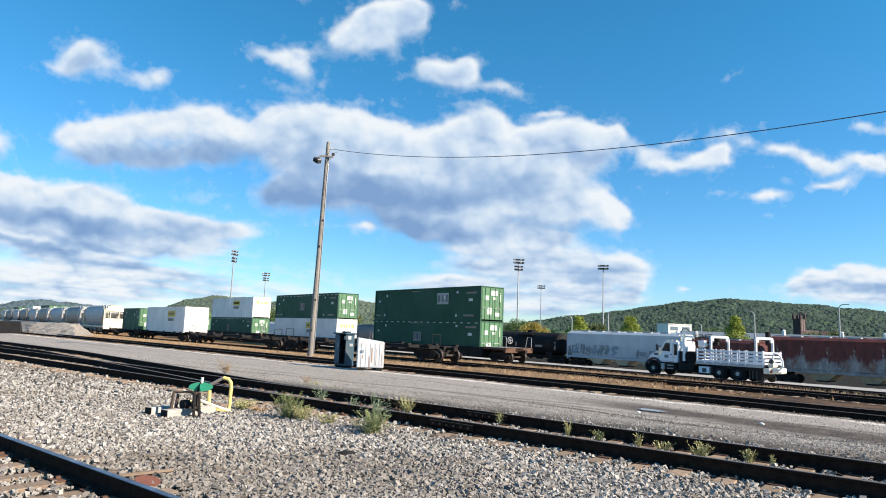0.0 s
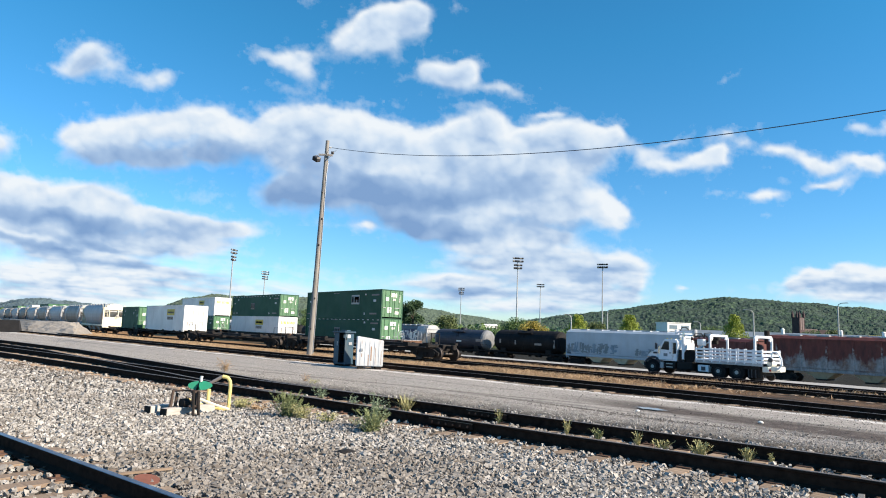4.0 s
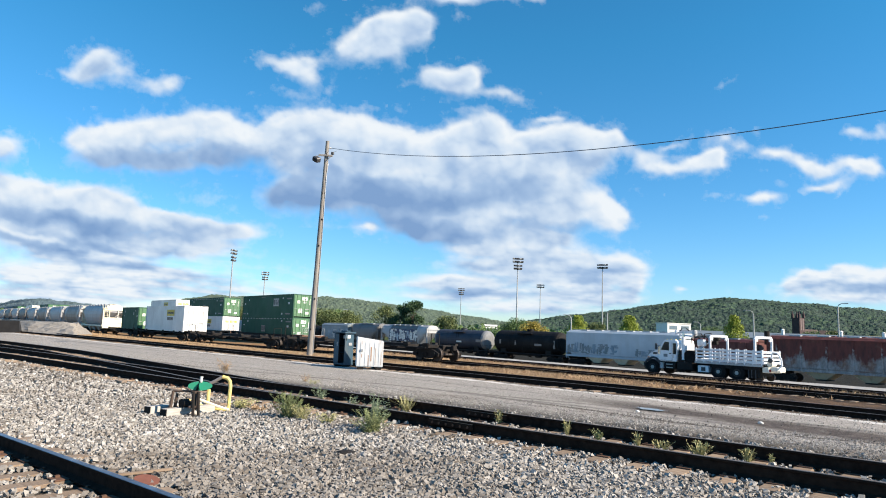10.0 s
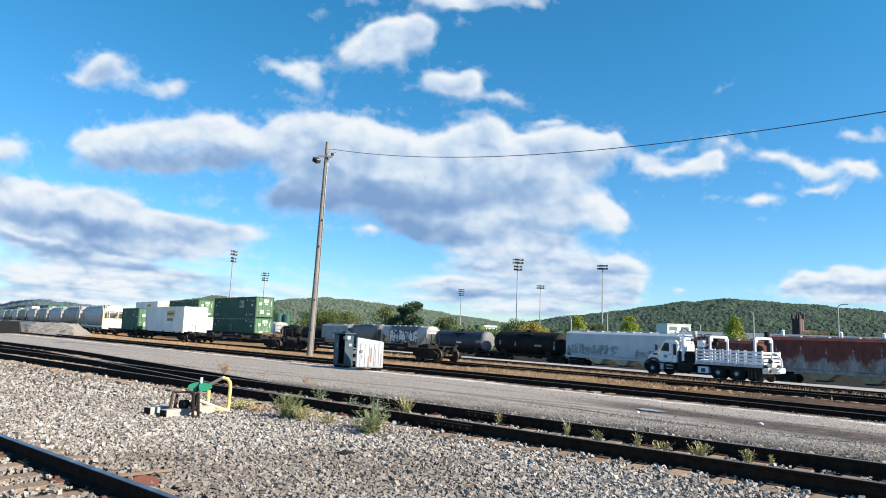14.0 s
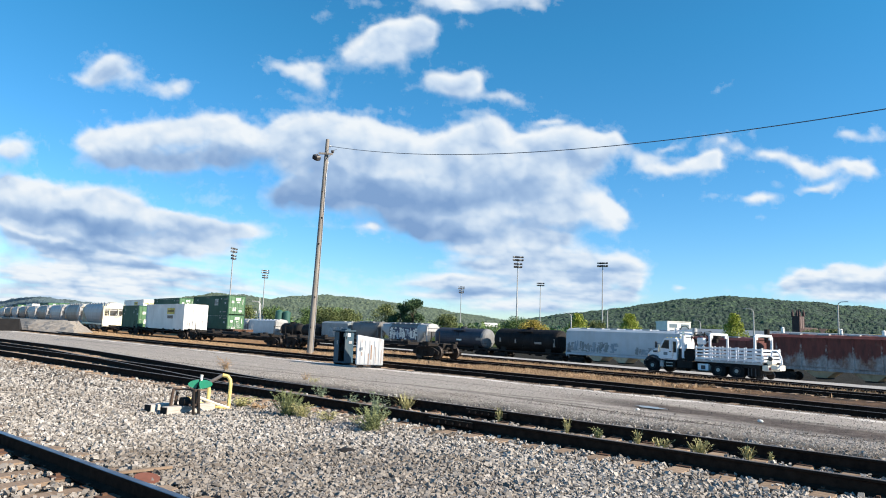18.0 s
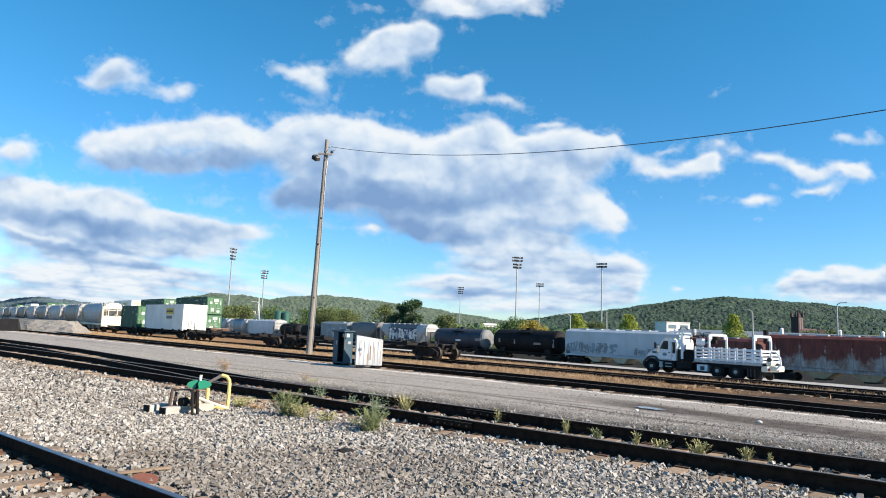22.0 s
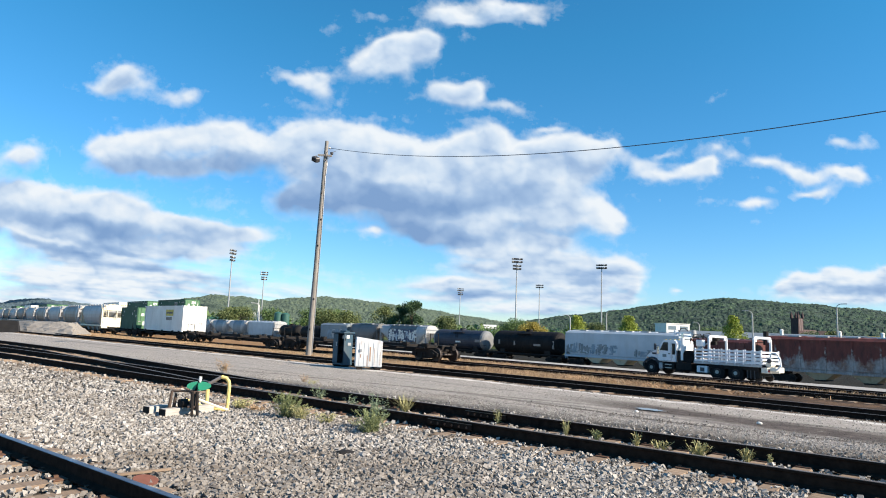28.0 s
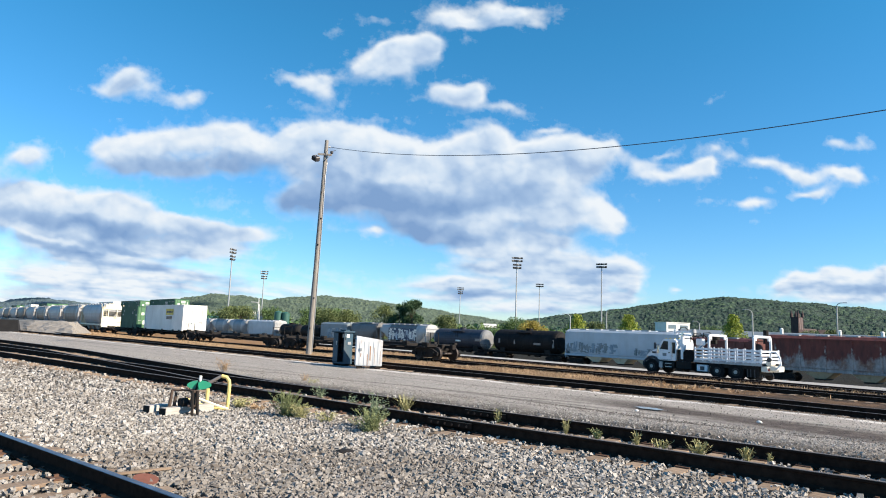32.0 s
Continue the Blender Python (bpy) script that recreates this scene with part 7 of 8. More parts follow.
for x, d, src, t in ((640, 200, small_a, 40), (622, 185, olive_a, 90), (560, 195, green_a, 70), (495, 205, green_a, 130), (436, 190, olive_a, 250),
                     (418, 200, olive_a, 300), (395, 200, small_a, 10), (770, 190, small_a, 120), (790, 205, olive_a, 160), (812, 215, small_a, 200),
                     (838, 210, small_a, 250), (885, 220, small_a, 10), (910, 215, green_a, 300), (930, 200, small_a, 33), (662, 195, small_a, 77), (1022, 200, yellow_a, 40), (1008, 205, small_a, 80), (1052, 215, olive_a, 160),
                     (1150, 210, small_a, 10), (1140, 220, small_a, 200), (1085, 225, small_a, 60), (1555, 190, gold_a, 50), (1470, 210, olive_a, 90), (1230, 225, small_a, 10), (1260, 230, green_a, 50),
                     (1600, 200, small_a, 20), (1440, 240, green_a, 100), (1375, 240, small_a, 150), (380, 215, small_a, 10), (350, 220, green_a, 70), (300, 230, small_a, 44), (605, 210, green_a, 210)):
    copy_at(src, x, d, t)


# ---- far wood edge in front of the hills: one body of treetops ----
def build_treeline():
    rnd = random.Random(31)
    v, f = [], []
    for k in range(15000):
        x = rnd.uniform(-350, 2100)
        dist = rnd.uniform(300, 560)
        top = 7.0 + 4.5 * noise.noise((x * 0.03, dist * 0.02, 4)) + 2 * noise.noise((x * 0.11, 2, 7))
        p = Vector((*bearing_spot(x, dist), -2.6 + top * rnd.uniform(0.15, 1.0)))
        u = Vector((rnd.gauss(0, 1), rnd.gauss(0, 1), rnd.gauss(0, 1))).normalized()
        w = u.cross(Vector((rnd.gauss(0, 1), rnd.gauss(0, 1), rnd.gauss(0, 1)))).normalized()
        q = rnd.uniform(0.7, 1.7)
        b = len(v)
        v += [tuple(p - u * q), tuple(p + w * q * 0.7), tuple(p + u * q), tuple(p - w * q * 0.7)]
        f.append((b, b + 1, b + 2, b + 3))
    tagged(part("far_trees", raw("far_trees", v, f, TREE_GREEN), TREE_GREEN), "line of green treetops across the far edge of town", "trees", kind="stuff")


build_treeline()


# ---- stadium lamp masts ----
def make_mast(height, banks, label):
    root = thing("stadium_light", label, "stadium light", Matrix.Identity(4), group="stadium lights")
    part("mast", tb((0, 0, -0.5), (0, 0, height), 0.30, 10, 0.16), GALV, root)
    for k in range(banks):
        z = height - 0.4 - k * 2.3
        part("cross_bar", bx(-1.75 + 0.4 * k, 1.75 - 0.4 * k, -0.09, 0.09, z - 0.1, z + 0.1), GALV, root)
        part("cross_bar", bx(-1.75 + 0.4 * k, 1.75 - 0.4 * k, -0.09, 0.09, z + 0.95, z + 1.1), GALV, root)
        for i in range(5 - k):
            x = -1.5 + 0.4 * k + i * (3.0 - 0.8 * k) / (4 - k)
            for dz in (0.35, 1.3):
                part("lamp_head", bx(-0.34, 0.34, -0.3, 0.15, -0.26, 0.26, 0.06, m=pose(x, -0.2, z + dz - 0.05, 25)), MARK_DARK if (i + k) % 3 else GALV, root)
    return root


for x, top, dist, banks, turn in ((413, 132, 215, 2, 78), (472, 97, 305, 2, 35), (914, 136, 215, 2, 8), (955, 93, 310, 1, -4), (1065, 131, 222, 1, -25), (815, 82, 375, 2, 5)):
    p = bearing_spot(x, dist)
    z = level(p.dot(ACROSS), p.dot(ALONG))
    h = 1.6 + (top - 9) / 1152 * dist * 1.02 - z
    m = make_mast(h, banks, "tall grey stadium light mast with banks of lamps")
    seat(m, x, dist, turn)


# ---- street lamps, town roofs, church tower ----
def make_street_lamp(h, side):
    root = thing("street_lamp", "pale grey street lamp with a curved arm", "street lamp", Matrix.Identity(4), group="street lamps")
    part("post", tb((0, 0, -0.3), (0, 0, h - 0.8), 0.19, 8, 0.15), GREYWHITE, root)
    part("arm", bent(bmesh.new(), [(0, 0, h - 0.9), (side * 0.15, 0, h - 0.4), (side * 0.7, 0, h - 0.05), (side * 1.5, 0, h)], 0.10, 6), GALV, root)
    part("lamp_head", bx(min(side * 1.4, side * 2.1), max(side * 1.4, side * 2.1), -0.15, 0.15, h - 0.08, h + 0.10, 0.03), GREYWHITE, root)
    return root


for x, top, dist, side in ((1332, 58, 150, -1), (1482, 76, 150, 1), (1074, 49, 170, 1), (1010, 38, 180, -1), (468, 38, 160, -1), (1238, 34, 200, -1)):
    p = bearing_spot(x, dist)
    z = level(p.dot(ACROSS), p.dot(ALONG))
    seat(make_street_lamp(1.6 + top / 1152 * dist - z, side), x, dist, -bearing(x))

BRICK_RED = paint("dark_brick", (0.17, 0.080, 0.072), 0.85, (0.05, 0.03, 0.03), 0.4, 0.3)
BRICK_DARK = paint("old_church_brick", (0.062, 0.036, 0.038), 0.85, (0.03, 0.02, 0.02), 0.4, 0.3)
WINDOW_GLASS = paint("window_glass", (0.17, 0.225, 0.27), 0.12, (0.10, 0.12, 0.13), 0.2, 0.5)
STONE_TRIM = paint("pale_stone_louvre", (0.19, 0.145, 0.145), 0.85, (0.15, 0.12, 0.12), 0.4, 0.4)
ROOF_DARK = paint("dark_shingle_roof", (0.07, 0.045, 0.04), 0.85, (0.04, 0.03, 0.03), 0.4, 0.4)
ROOF_GREY = paint("metal_roof_grey", (0.135, 0.165, 0.195), 0.6, (0.12, 0.12, 0.12), 0.3, 0.2)
ROOF_TEAL = paint("metal_roof_teal", (0.028, 0.105, 0.085), 0.6, (0.05, 0.08, 0.07), 0.3, 0.2)
WALL_PALE = paint("pale_wall", (0.78, 0.77, 0.74), 0.7, (0.4, 0.38, 0.35), 0.25, 0.2)


def make_building(label, w, d, h, wall, roof, rows, cols, base=0.0, pitched=0.0):
    root = thing("building", label, "building", Matrix.Identity(4))
    part("wall", bx(-w / 2, w / 2, -d / 2, d / 2, -0.3, h), wall, root)
    if pitched:
        bm = bmesh.new()
        a = [bm.verts.new(v) for v in ((-w / 2 - 0.4, -d / 2 - 0.4, h), (-w / 2 - 0.4, d / 2 + 0.4, h), (-w / 2 - 0.4, 0, h + pitched))]
        b = [bm.verts.new(v) for v in ((w / 2 + 0.4, -d / 2 - 0.4, h), (w / 2 + 0.4, d / 2 + 0.4, h), (w / 2 + 0.4, 0, h + pitched))]
        for i in range(3):
            bm.faces.new((a[i], a[(i + 1) % 3], b[(i + 1) % 3], b[i]))
        bm.faces.new(a)
        bm.faces.new(b[::-1])
        bmesh.ops.recalc_face_normals(bm, faces=bm.faces[:])
        part("roof", bm, roof, root)
    else:
        part("roof", bx(-w / 2 - 0.2, w / 2 + 0.2, -d / 2 - 0.2, d / 2 + 0.2, h, h + 0.35), roof, root)
    for r in range(rows):
        for c in range(cols):
            x = -w / 2 + (c + 0.5) * w / cols
            z = h * (r + 0.55) / rows
            win = part("window", bx(x - w / cols * 0.34, x + w / cols * 0.34, -d / 2 - 0.05, -d / 2 + 0.1, z - h / rows * 0.22, z + h / rows * 0.22), WINDOW_GLASS, root)
            part("window_sill", bx(x - w / cols * 0.38, x + w / cols * 0.38, -d / 2 - 0.12, -d / 2, z - h / rows * 0.22 - 0.12, z - h / rows * 0.22), wall, win)
    return root


seat(make_building("white flat-roofed office building with a window band", 12.0, 9, 11.6, WALL_PALE, WALL_PALE, 3, 2), 1190, 300, -bearing(1190) + 34)
warehouse = seat(make_building("long low grey-roofed warehouse", 64, 20, 5.5, ROOF_GREY, ROOF_GREY, 1, 14, 0, 1.6), 1420, 175, -12)
for x in (-6.0, 8.0, 18.0):
    vent = part("roof_vent", tb((x, -3.0, 6.2), (x, -3.0, 7.9), 0.42, 10), WALL_PALE, warehouse)
    part("vent_cap", tb((x, -3.0, 7.9), (x, -3.0, 8.2), 0.55, 10, 0.2), WALL_PALE, vent)
seat(make_building("low white shed with a grey roof", 12, 8, 4.2, WALL_PALE, ROOF_GREY, 1, 4), 978, 205, -5)
seat(make_building("low white building among the autumn trees", 16, 8, 5.2, WALL_PALE, ROOF_GREY, 1, 5), 1085, 235, -15)
seat(make_building("brown-roofed red brick house beyond the yard", 12, 9, 10.0, BRICK_RED, ROOF_DARK, 2, 4, 0, 3.6), 1468, 400, -20)
seat(make_building("low white pavilion with a teal metal roof", 9, 6, 4.6, WALL_PALE, ROOF_TEAL, 1, 3, 0, 1.4), 384, 215, 20)
seat(make_building("small white house on the hillside", 6, 6, 22, WALL_PALE, ROOF_GREY, 1, 2, 0, 2.0), 616, 700, 20)
seat(make_building("white farmhouse below the wooded ridge", 16, 8, 13, WALL_PALE, WALL_PALE, 1, 4, 0, 2.0), 868, 800, 10)


def build_church():
    root = seat(thing("church", "dark red brick church with a twin-pinnacled tower", "church", Matrix.Identity(4)), 1411, 480, 28)
    h = 24
    part("tower", bx(-2.9, 2.9, -2.9, 2.9, -0.5, h), BRICK_DARK, root)
    for x in (-2.6, 2.6):
        for y in (-2.6, 2.6):
            bm = bx(x - 0.7, x + 0.7, y - 0.7, y + 0.7, h, h + 2.6)
            tube(bm, (x, y, h + 2.6), (x, y, h + 5.2), 0.8, 6, 0.05)
            part("pinnacle", bm, BRICK_DARK, root)
    for x in (-1.2, 1.2):
        part("louvre", bx(x - 0.6, x + 0.6, -2.98, -2.85, 15, 23.5), STONE_TRIM, root)
    part("nave", bx(2.9, 22, -5, 5, -0.5, 10.5), BRICK_DARK, root)
    bm = bmesh.new()
    prism(bm, [(-5.4, 10.5), (5.4, 10.5), (0, 16)], 2.9, 22.4)
    part("nave_roof", bm, ROOF_DARK, root)


build_church()


def make_silo(x, dist, r, h):
    root = thing("storage_tank", "dark green upright storage tank behind the hoppers", "storage tank", Matrix.Identity(4), group="green storage tanks")
    tank = tb((0, 0, -0.3), (0, 0, h), r, 20)
    part("tank", tank, ROOF_TEAL, root)
    part("lid", tb((0, 0, h), (0, 0, h + 0.35), r * 1.02, 20, r * 0.3), ROOF_TEAL, root)
    for z in (h * 0.35, h * 0.7):
        part("hoop_band", tb((0, 0, z), (0, 0, z + 0.1), r * 1.015, 20), ROOF_TEAL, root)
    seat(root, x, dist)


make_silo(502, 172, 1.0, 7.2)
make_silo(515, 172, 1.0, 7.0)


def make_beacon():
    root = thing("antenna_post", "white post with small white panels beyond the hoppers", "antenna post", Matrix.Identity(4))
    part("post", tb((0, 0, -0.3), (0, 0, 12.0), 0.22, 8, 0.10), WALL_PALE, root)
    for x, z in ((-1.1, 6.8), (1.2, 6.2)):
        part("panel", bx(x - 0.35, x + 0.35, -0.12, 0.12, z - 0.9, z + 0.9, 0.06), WALL_PALE, root)
        part("arm", tb((0, 0, z), (x, 0, z), 0.05, 6), GALV, root)
    return root


seat(make_beacon(), 466, 205, 10)

# ---- drifting clouds: one vaulted sheet of cumulus, far off, that glides with the wind ----
def value_noise(x, y, seed):
    rng = np.random.RandomState(seed)
    tab = rng.uniform(0, 1, (256, 256))
    xi, yi = np.floor(x).astype(int), np.floor(y).astype(int)
    fx, fy = x - xi, y - yi
    fx, fy = fx * fx * (3 - 2 * fx), fy * fy * (3 - 2 * fy)
    a, b = tab[xi & 255, yi & 255], tab[(xi + 1) & 255, yi & 255]
    c, d = tab[xi & 255, (yi + 1) & 255], tab[(xi + 1) & 255, (yi + 1) & 255]
    return (a * (1 - fx) + b * fx) * (1 - fy) + (c * (1 - fx) + d * fx) * fy


def fbm(x, y, seed, octaves=5, gain=0.5):
    out, amp, tot = 0, 1.0, 0
    for k in range(octaves):
        out = out + amp * value_noise(x * 2 ** k + 17.3 * k, y * 2 ** k + 9.1 * k, seed + k)
        tot += amp
        amp *= gain
    return out / tot


ROLL, PITCH_UP = radians(2.149), radians(7.328)
# soft puffs of each cloud: across, down, half width, half height, fullness, slope (1152 = one radian ahead)
HIGH_LEFT = [(176, 121, 36, 27, 0.85), (152, 134, 34, 16, 0.6), (216, 138, 36, 21, 0.66), (118, 135, 24, 6, 0.34), (304, 153, 31, 19, 0.82), (268, 152, 26, 14, 0.55), (222, 158, 30, 8, 0.26)]
HIGH_MID = [(534, 117, 38, 23, 0.85), (490, 117, 38, 12, 0.65), (552, 140, 20, 22, 0.55), (538, 171, 46, 14, 0.5), (586, 153, 13, 12, 0.42, -0.5), (490, 176, 32, 7, 0.24), (572, 27, 15, 11, 0.34), (705, 200, 16, 9, 0.28), (640, 196, 30, 6, 0.28)]
HIGH_HEAP = [(704, 57, 50, 36, 1.0), (738, 52, 28, 31, 1.0), (660, 76, 46, 30, 1.0), (616, 96, 32, 22, 0.78), (698, 100, 22, 24, 0.72), (622, 122, 38, 13, 0.28), (652, 108, 38, 16, 0.42)]
HIGH_RIGHT = [(802, 146, 46, 29, 0.98), (838, 146, 28, 26, 0.9), (766, 140, 30, 20, 0.6), (722, 152, 16, 9, 0.16), (884, 175, 38, 12, 0.58), (918, 179, 30, 10, 0.42), (1272, 147, 18, 6, 0.32, -0.3), (822, 202, 32, 7, 0.34), (962, 213, 42, 9, 0.55, -0.1)]
TOP_EDGE = [(820, 3, 46, 12, 0.8), (784, -12, 60, 24, 0.9), (880, -2, 40, 10, 0.6), (952, 4, 22, 15, 0.65), (900, -22, 80, 20, 0.9), (652, -2, 48, 8, 0.4), (822, 38, 16, 7, 0.2)]
CROWN = [(150, 250, 34, 22, 0.85), (196, 250, 50, 34, 1.0), (262, 240, 54, 36, 1.0), (330, 238, 60, 36, 1.0), (392, 240, 52, 36, 1.0), (440, 254, 50, 30, 1.0), (516, 238, 54, 36, 1.0), (574, 230, 52, 36, 1.0), (632, 240, 52, 38, 1.0), (686, 258, 50, 36, 1.0)]
CROWN_RIGHT = [(742, 270, 50, 34, 1.0), (806, 258, 42, 34, 1.0), (852, 240, 40, 34, 1.0), (884, 246, 30, 34, 1.0), (942, 258, 44, 34, 1.0), (1000, 248, 44, 36, 1.0), (1046, 248, 38, 34, 1.0), (1086, 262, 26, 26, 0.9)]
BELLY = [(200, 284, 70, 20, 0.95), (290, 292, 80, 24, 1.0), (374, 286, 66, 20, 0.95), (520, 290, 60, 36, 1.0), (610, 296, 80, 50, 1.0), (700, 306, 90, 50, 1.0), (800, 306, 90, 56, 1.0), (900, 306, 90, 58, 1.0), (985, 306, 72, 54, 1.0), (1040, 282, 36, 36, 0.95), (520, 346, 50, 32, 1.0), (600, 350, 80, 38, 1.0)]
BELLY_LOW = [(700, 356, 84, 44, 1.0), (800, 364, 90, 56, 1.0), (900, 366, 90, 52, 1.0), (990, 370, 74, 44, 1.0), (1060, 372, 34, 34, 1.0), (1090, 386, 25, 27, 1.0), (652, 404, 28, 9, 0.85), (600, 402, 26, 8, 0.4), (750, 402, 60, 26, 1.0), (820, 418, 60, 28, 1.0), (900, 424, 70, 26, 0.95), (980, 424, 50, 22, 0.9)]
LEFT_BANK = [(-50, 372, 80, 34, 0.95), (10, 268, 38, 26, 1.0), (20, 336, 80, 26, 1.0, 0.05), (110, 346, 80, 24, 1.0, 0.08), (200, 356, 66, 26, 1.0, 0.12), (40, 372, 90, 28, 1.0, 0.1), (150, 384, 100, 30, 1.0, 0.14), (250, 390, 80, 26, 1.0, 0.16), (330, 398, 76, 20, 1.0, 0.16), (414, 410, 68, 17, 1.0, 0.08), (340, 424, 90, 18, 0.9, 0.1), (366, 348, 52, 20, 0.40), (60, 408, 120, 22, 1.0, 0.2), (180, 428, 110, 22, 1.0, 0.2)]
LEFT_LOW = [(300, 440, 130, 22, 0.97, 0.14), (100, 440, 130, 26, 0.95, 0.2), (480, 398, 20, 6, 0.3), (390, 440, 60, 12, 0.6, 0.1), (220, 470, 120, 16, 0.9, 0.2), (340, 490, 100, 12, 0.7, 0.1), (100, 486, 230, 46, 0.85, 0.06), (270, 512, 240, 28, 0.88, 0.05), (60, 530, 180, 28, 0.92), (480, 516, 120, 13, 0.55, 0.05), (620, 535, 130, 9, 0.6, 0.05), (660, 505, 130, 18, 0.34, 0.03), (560, 480, 80, 14, 0.26)]
LOW_MIDDLE = [(760, 528, 70, 8, 0.6, 0.04), (900, 552, 130, 12, 0.75, 0.05), (1010, 530, 90, 18, 0.85), (840, 450, 60, 18, 0.85), (930, 456, 80, 26, 0.95), (1020, 466, 70, 30, 0.9), (1104, 470, 36, 26, 0.95), (1122, 502, 26, 34, 0.9), (1060, 505, 60, 36, 0.85), (960, 496, 100, 24, 0.85), (820, 500, 90, 15, 0.95), (860, 476, 90, 14, 0.85), (745, 508, 50, 8, 0.6), (860, 524, 110, 16, 0.95, 0.04), (950, 546, 110, 10, 0.7, 0.05), (1080, 532, 60, 16, 0.7)]
TORN_WISPS = [(1240, 298, 36, 22, 1.0), (1268, 290, 20, 20, 0.95), (1190, 312, 44, 14, 0.85), (1146, 300, 40, 16, 0.75), (1132, 278, 30, 16, 0.7), (1192, 258, 40, 11, 0.65, -0.35), (1276, 256, 34, 14, 0.6, -0.1), (1170, 284, 30, 12, 0.5), (1316, 262, 26, 16, 0.7, -0.4), (1380, 280, 42, 15, 0.85, 0.1), (1440, 298, 44, 18, 0.95, 0.1), (1520, 301, 46, 18, 1.0), (1548, 310, 20, 8, 0.6)]
MORE_WISPS = [(1344, 357, 30, 11, 0.9), (1376, 333, 16, 7, 0.4), (1266, 352, 28, 5, 0.34), (1462, 334, 44, 9, 0.85, -0.16), (1488, 344, 12, 7, 0.4, -0.5), (1508, 234, 24, 11, 0.7), (1552, 238, 24, 9, 0.6, -0.2), (1346, 394, 24, 3, 0.2), (1204, 514, 14, 6, 0.65), (1130, 342, 30, 4, 0.18), (1420, 318, 60, 8, 0.16)]
RIGHT_BANK = [(1402, 508, 24, 15, 0.95), (1426, 492, 22, 17, 1.0), (1450, 498, 22, 16, 1.0), (1484, 486, 24, 17, 1.0), (1516, 490, 20, 16, 1.0), (1546, 494, 24, 18, 1.0), (1584, 490, 28, 20, 1.0), (1470, 522, 90, 18, 0.9), (1560, 522, 90, 22, 0.95), (1360, 520, 50, 12, 0.4), (1500, 506, 80, 15, 1.0)]
AROUND = [(-120, 310, 100, 50, 1.0), (-180, 420, 120, 44, 0.95), (1720, 285, 80, 34, 0.9), (1760, 440, 100, 40, 0.9), (1700, 150, 60, 28, 0.8), (-200, 50, 90, 38, 0.9), (250, -140, 100, 34, 0.9), (520, -210, 100, 40, 0.9), (1250, -140, 90, 34, 0.9), (1500, -200, 110, 40, 0.9), (930, -110, 120, 34, 0.9)]
PUFFS = HIGH_LEFT + HIGH_MID + HIGH_HEAP + HIGH_RIGHT + TOP_EDGE + CROWN + CROWN_RIGHT + BELLY + BELLY_LOW + LEFT_BANK + LEFT_LOW + LOW_MIDDLE + TORN_WISPS + MORE_WISPS + RIGHT_BANK + AROUND
# painted shade on the thick undersides and sun on the thin heads
SHADED_LEFT = [(180, 286, 70, 20, 0.6), (270, 292, 100, 22, 0.7), (370, 286, 90, 20, 0.65), (440, 278, 60, 20, 0.5), (50, 384, 110, 18, 0.65, 0.1), (150, 398, 110, 18, 0.7, 0.16), (270, 414, 100, 14, 0.55, 0.14), (60, 432, 90, 8, 0.6, 0.22), (180, 440, 100, 8, 0.5, 0.2), (260, 474, 110, 9, 0.6, 0.16), (360, 492, 70, 6, 0.5, 0.08)]
SHADED_RIGHT = [(520, 350, 66, 30, 0.8), (600, 348, 90, 34, 0.85), (700, 352, 90, 32, 0.85), (790, 354, 70, 26, 0.5), (560, 312, 60, 24, 0.5), (680, 390, 80, 16, 0.8), (750, 408, 60, 18, 0.85), (800, 430, 60, 16, 0.8), (880, 340, 50, 30, 0.3), (960, 330, 60, 34, 0.32), (940, 400, 60, 12, 0.45), (1020, 404, 40, 10, 0.5)]
SHADED_LOW = [(850, 474, 70, 9, 0.4), (860, 520, 100, 9, 0.6), (1060, 500, 60, 8, 0.35), (1070, 522, 70, 8, 0.4), (1500, 512, 90, 9, 0.5), (1590, 516, 80, 12, 0.5), (960, 468, 60, 8, 0.3)]
DEEP = SHADED_LEFT + SHADED_RIGHT + SHADED_LOW
SUNLIT = [(960, 300, 90, 36, 0.45), (880, 270, 60, 20, 0.4), (640, 300, 60, 14, 0.4), (740, 306, 60, 12, 0.5), (652, 404, 22, 6, 0.9), (1020, 340, 40, 24, 0.4), (1088, 384, 22, 20, 0.8), (880, 386, 60, 12, 0.4), (940, 440, 90, 9, 0.6), (780, 386, 30, 10, 0.35), (330, 238, 100, 14, 0.3), (60, 420, 70, 4, 0.7, 0.22), (190, 450, 60, 4, 0.6, 0.16), (800, 492, 80, 5, 0.5)]


def lay(puffs, X, Y, inner, outer=1.45):
    field = np.zeros_like(X)
    for row in puffs:
        cx, cy, rx, ry, w, m = (*row, 0.04)[:6]
        d = np.sqrt(((X - cx) / rx) ** 2 + ((Y - cy - m * (X - cx)) / ry) ** 2)
        k = np.clip((outer - d) / (outer - inner), 0, 1)
        field = 1 - (1 - field) * (1 - min(w, 0.98) * k * k * (3 - 2 * k))
    return field


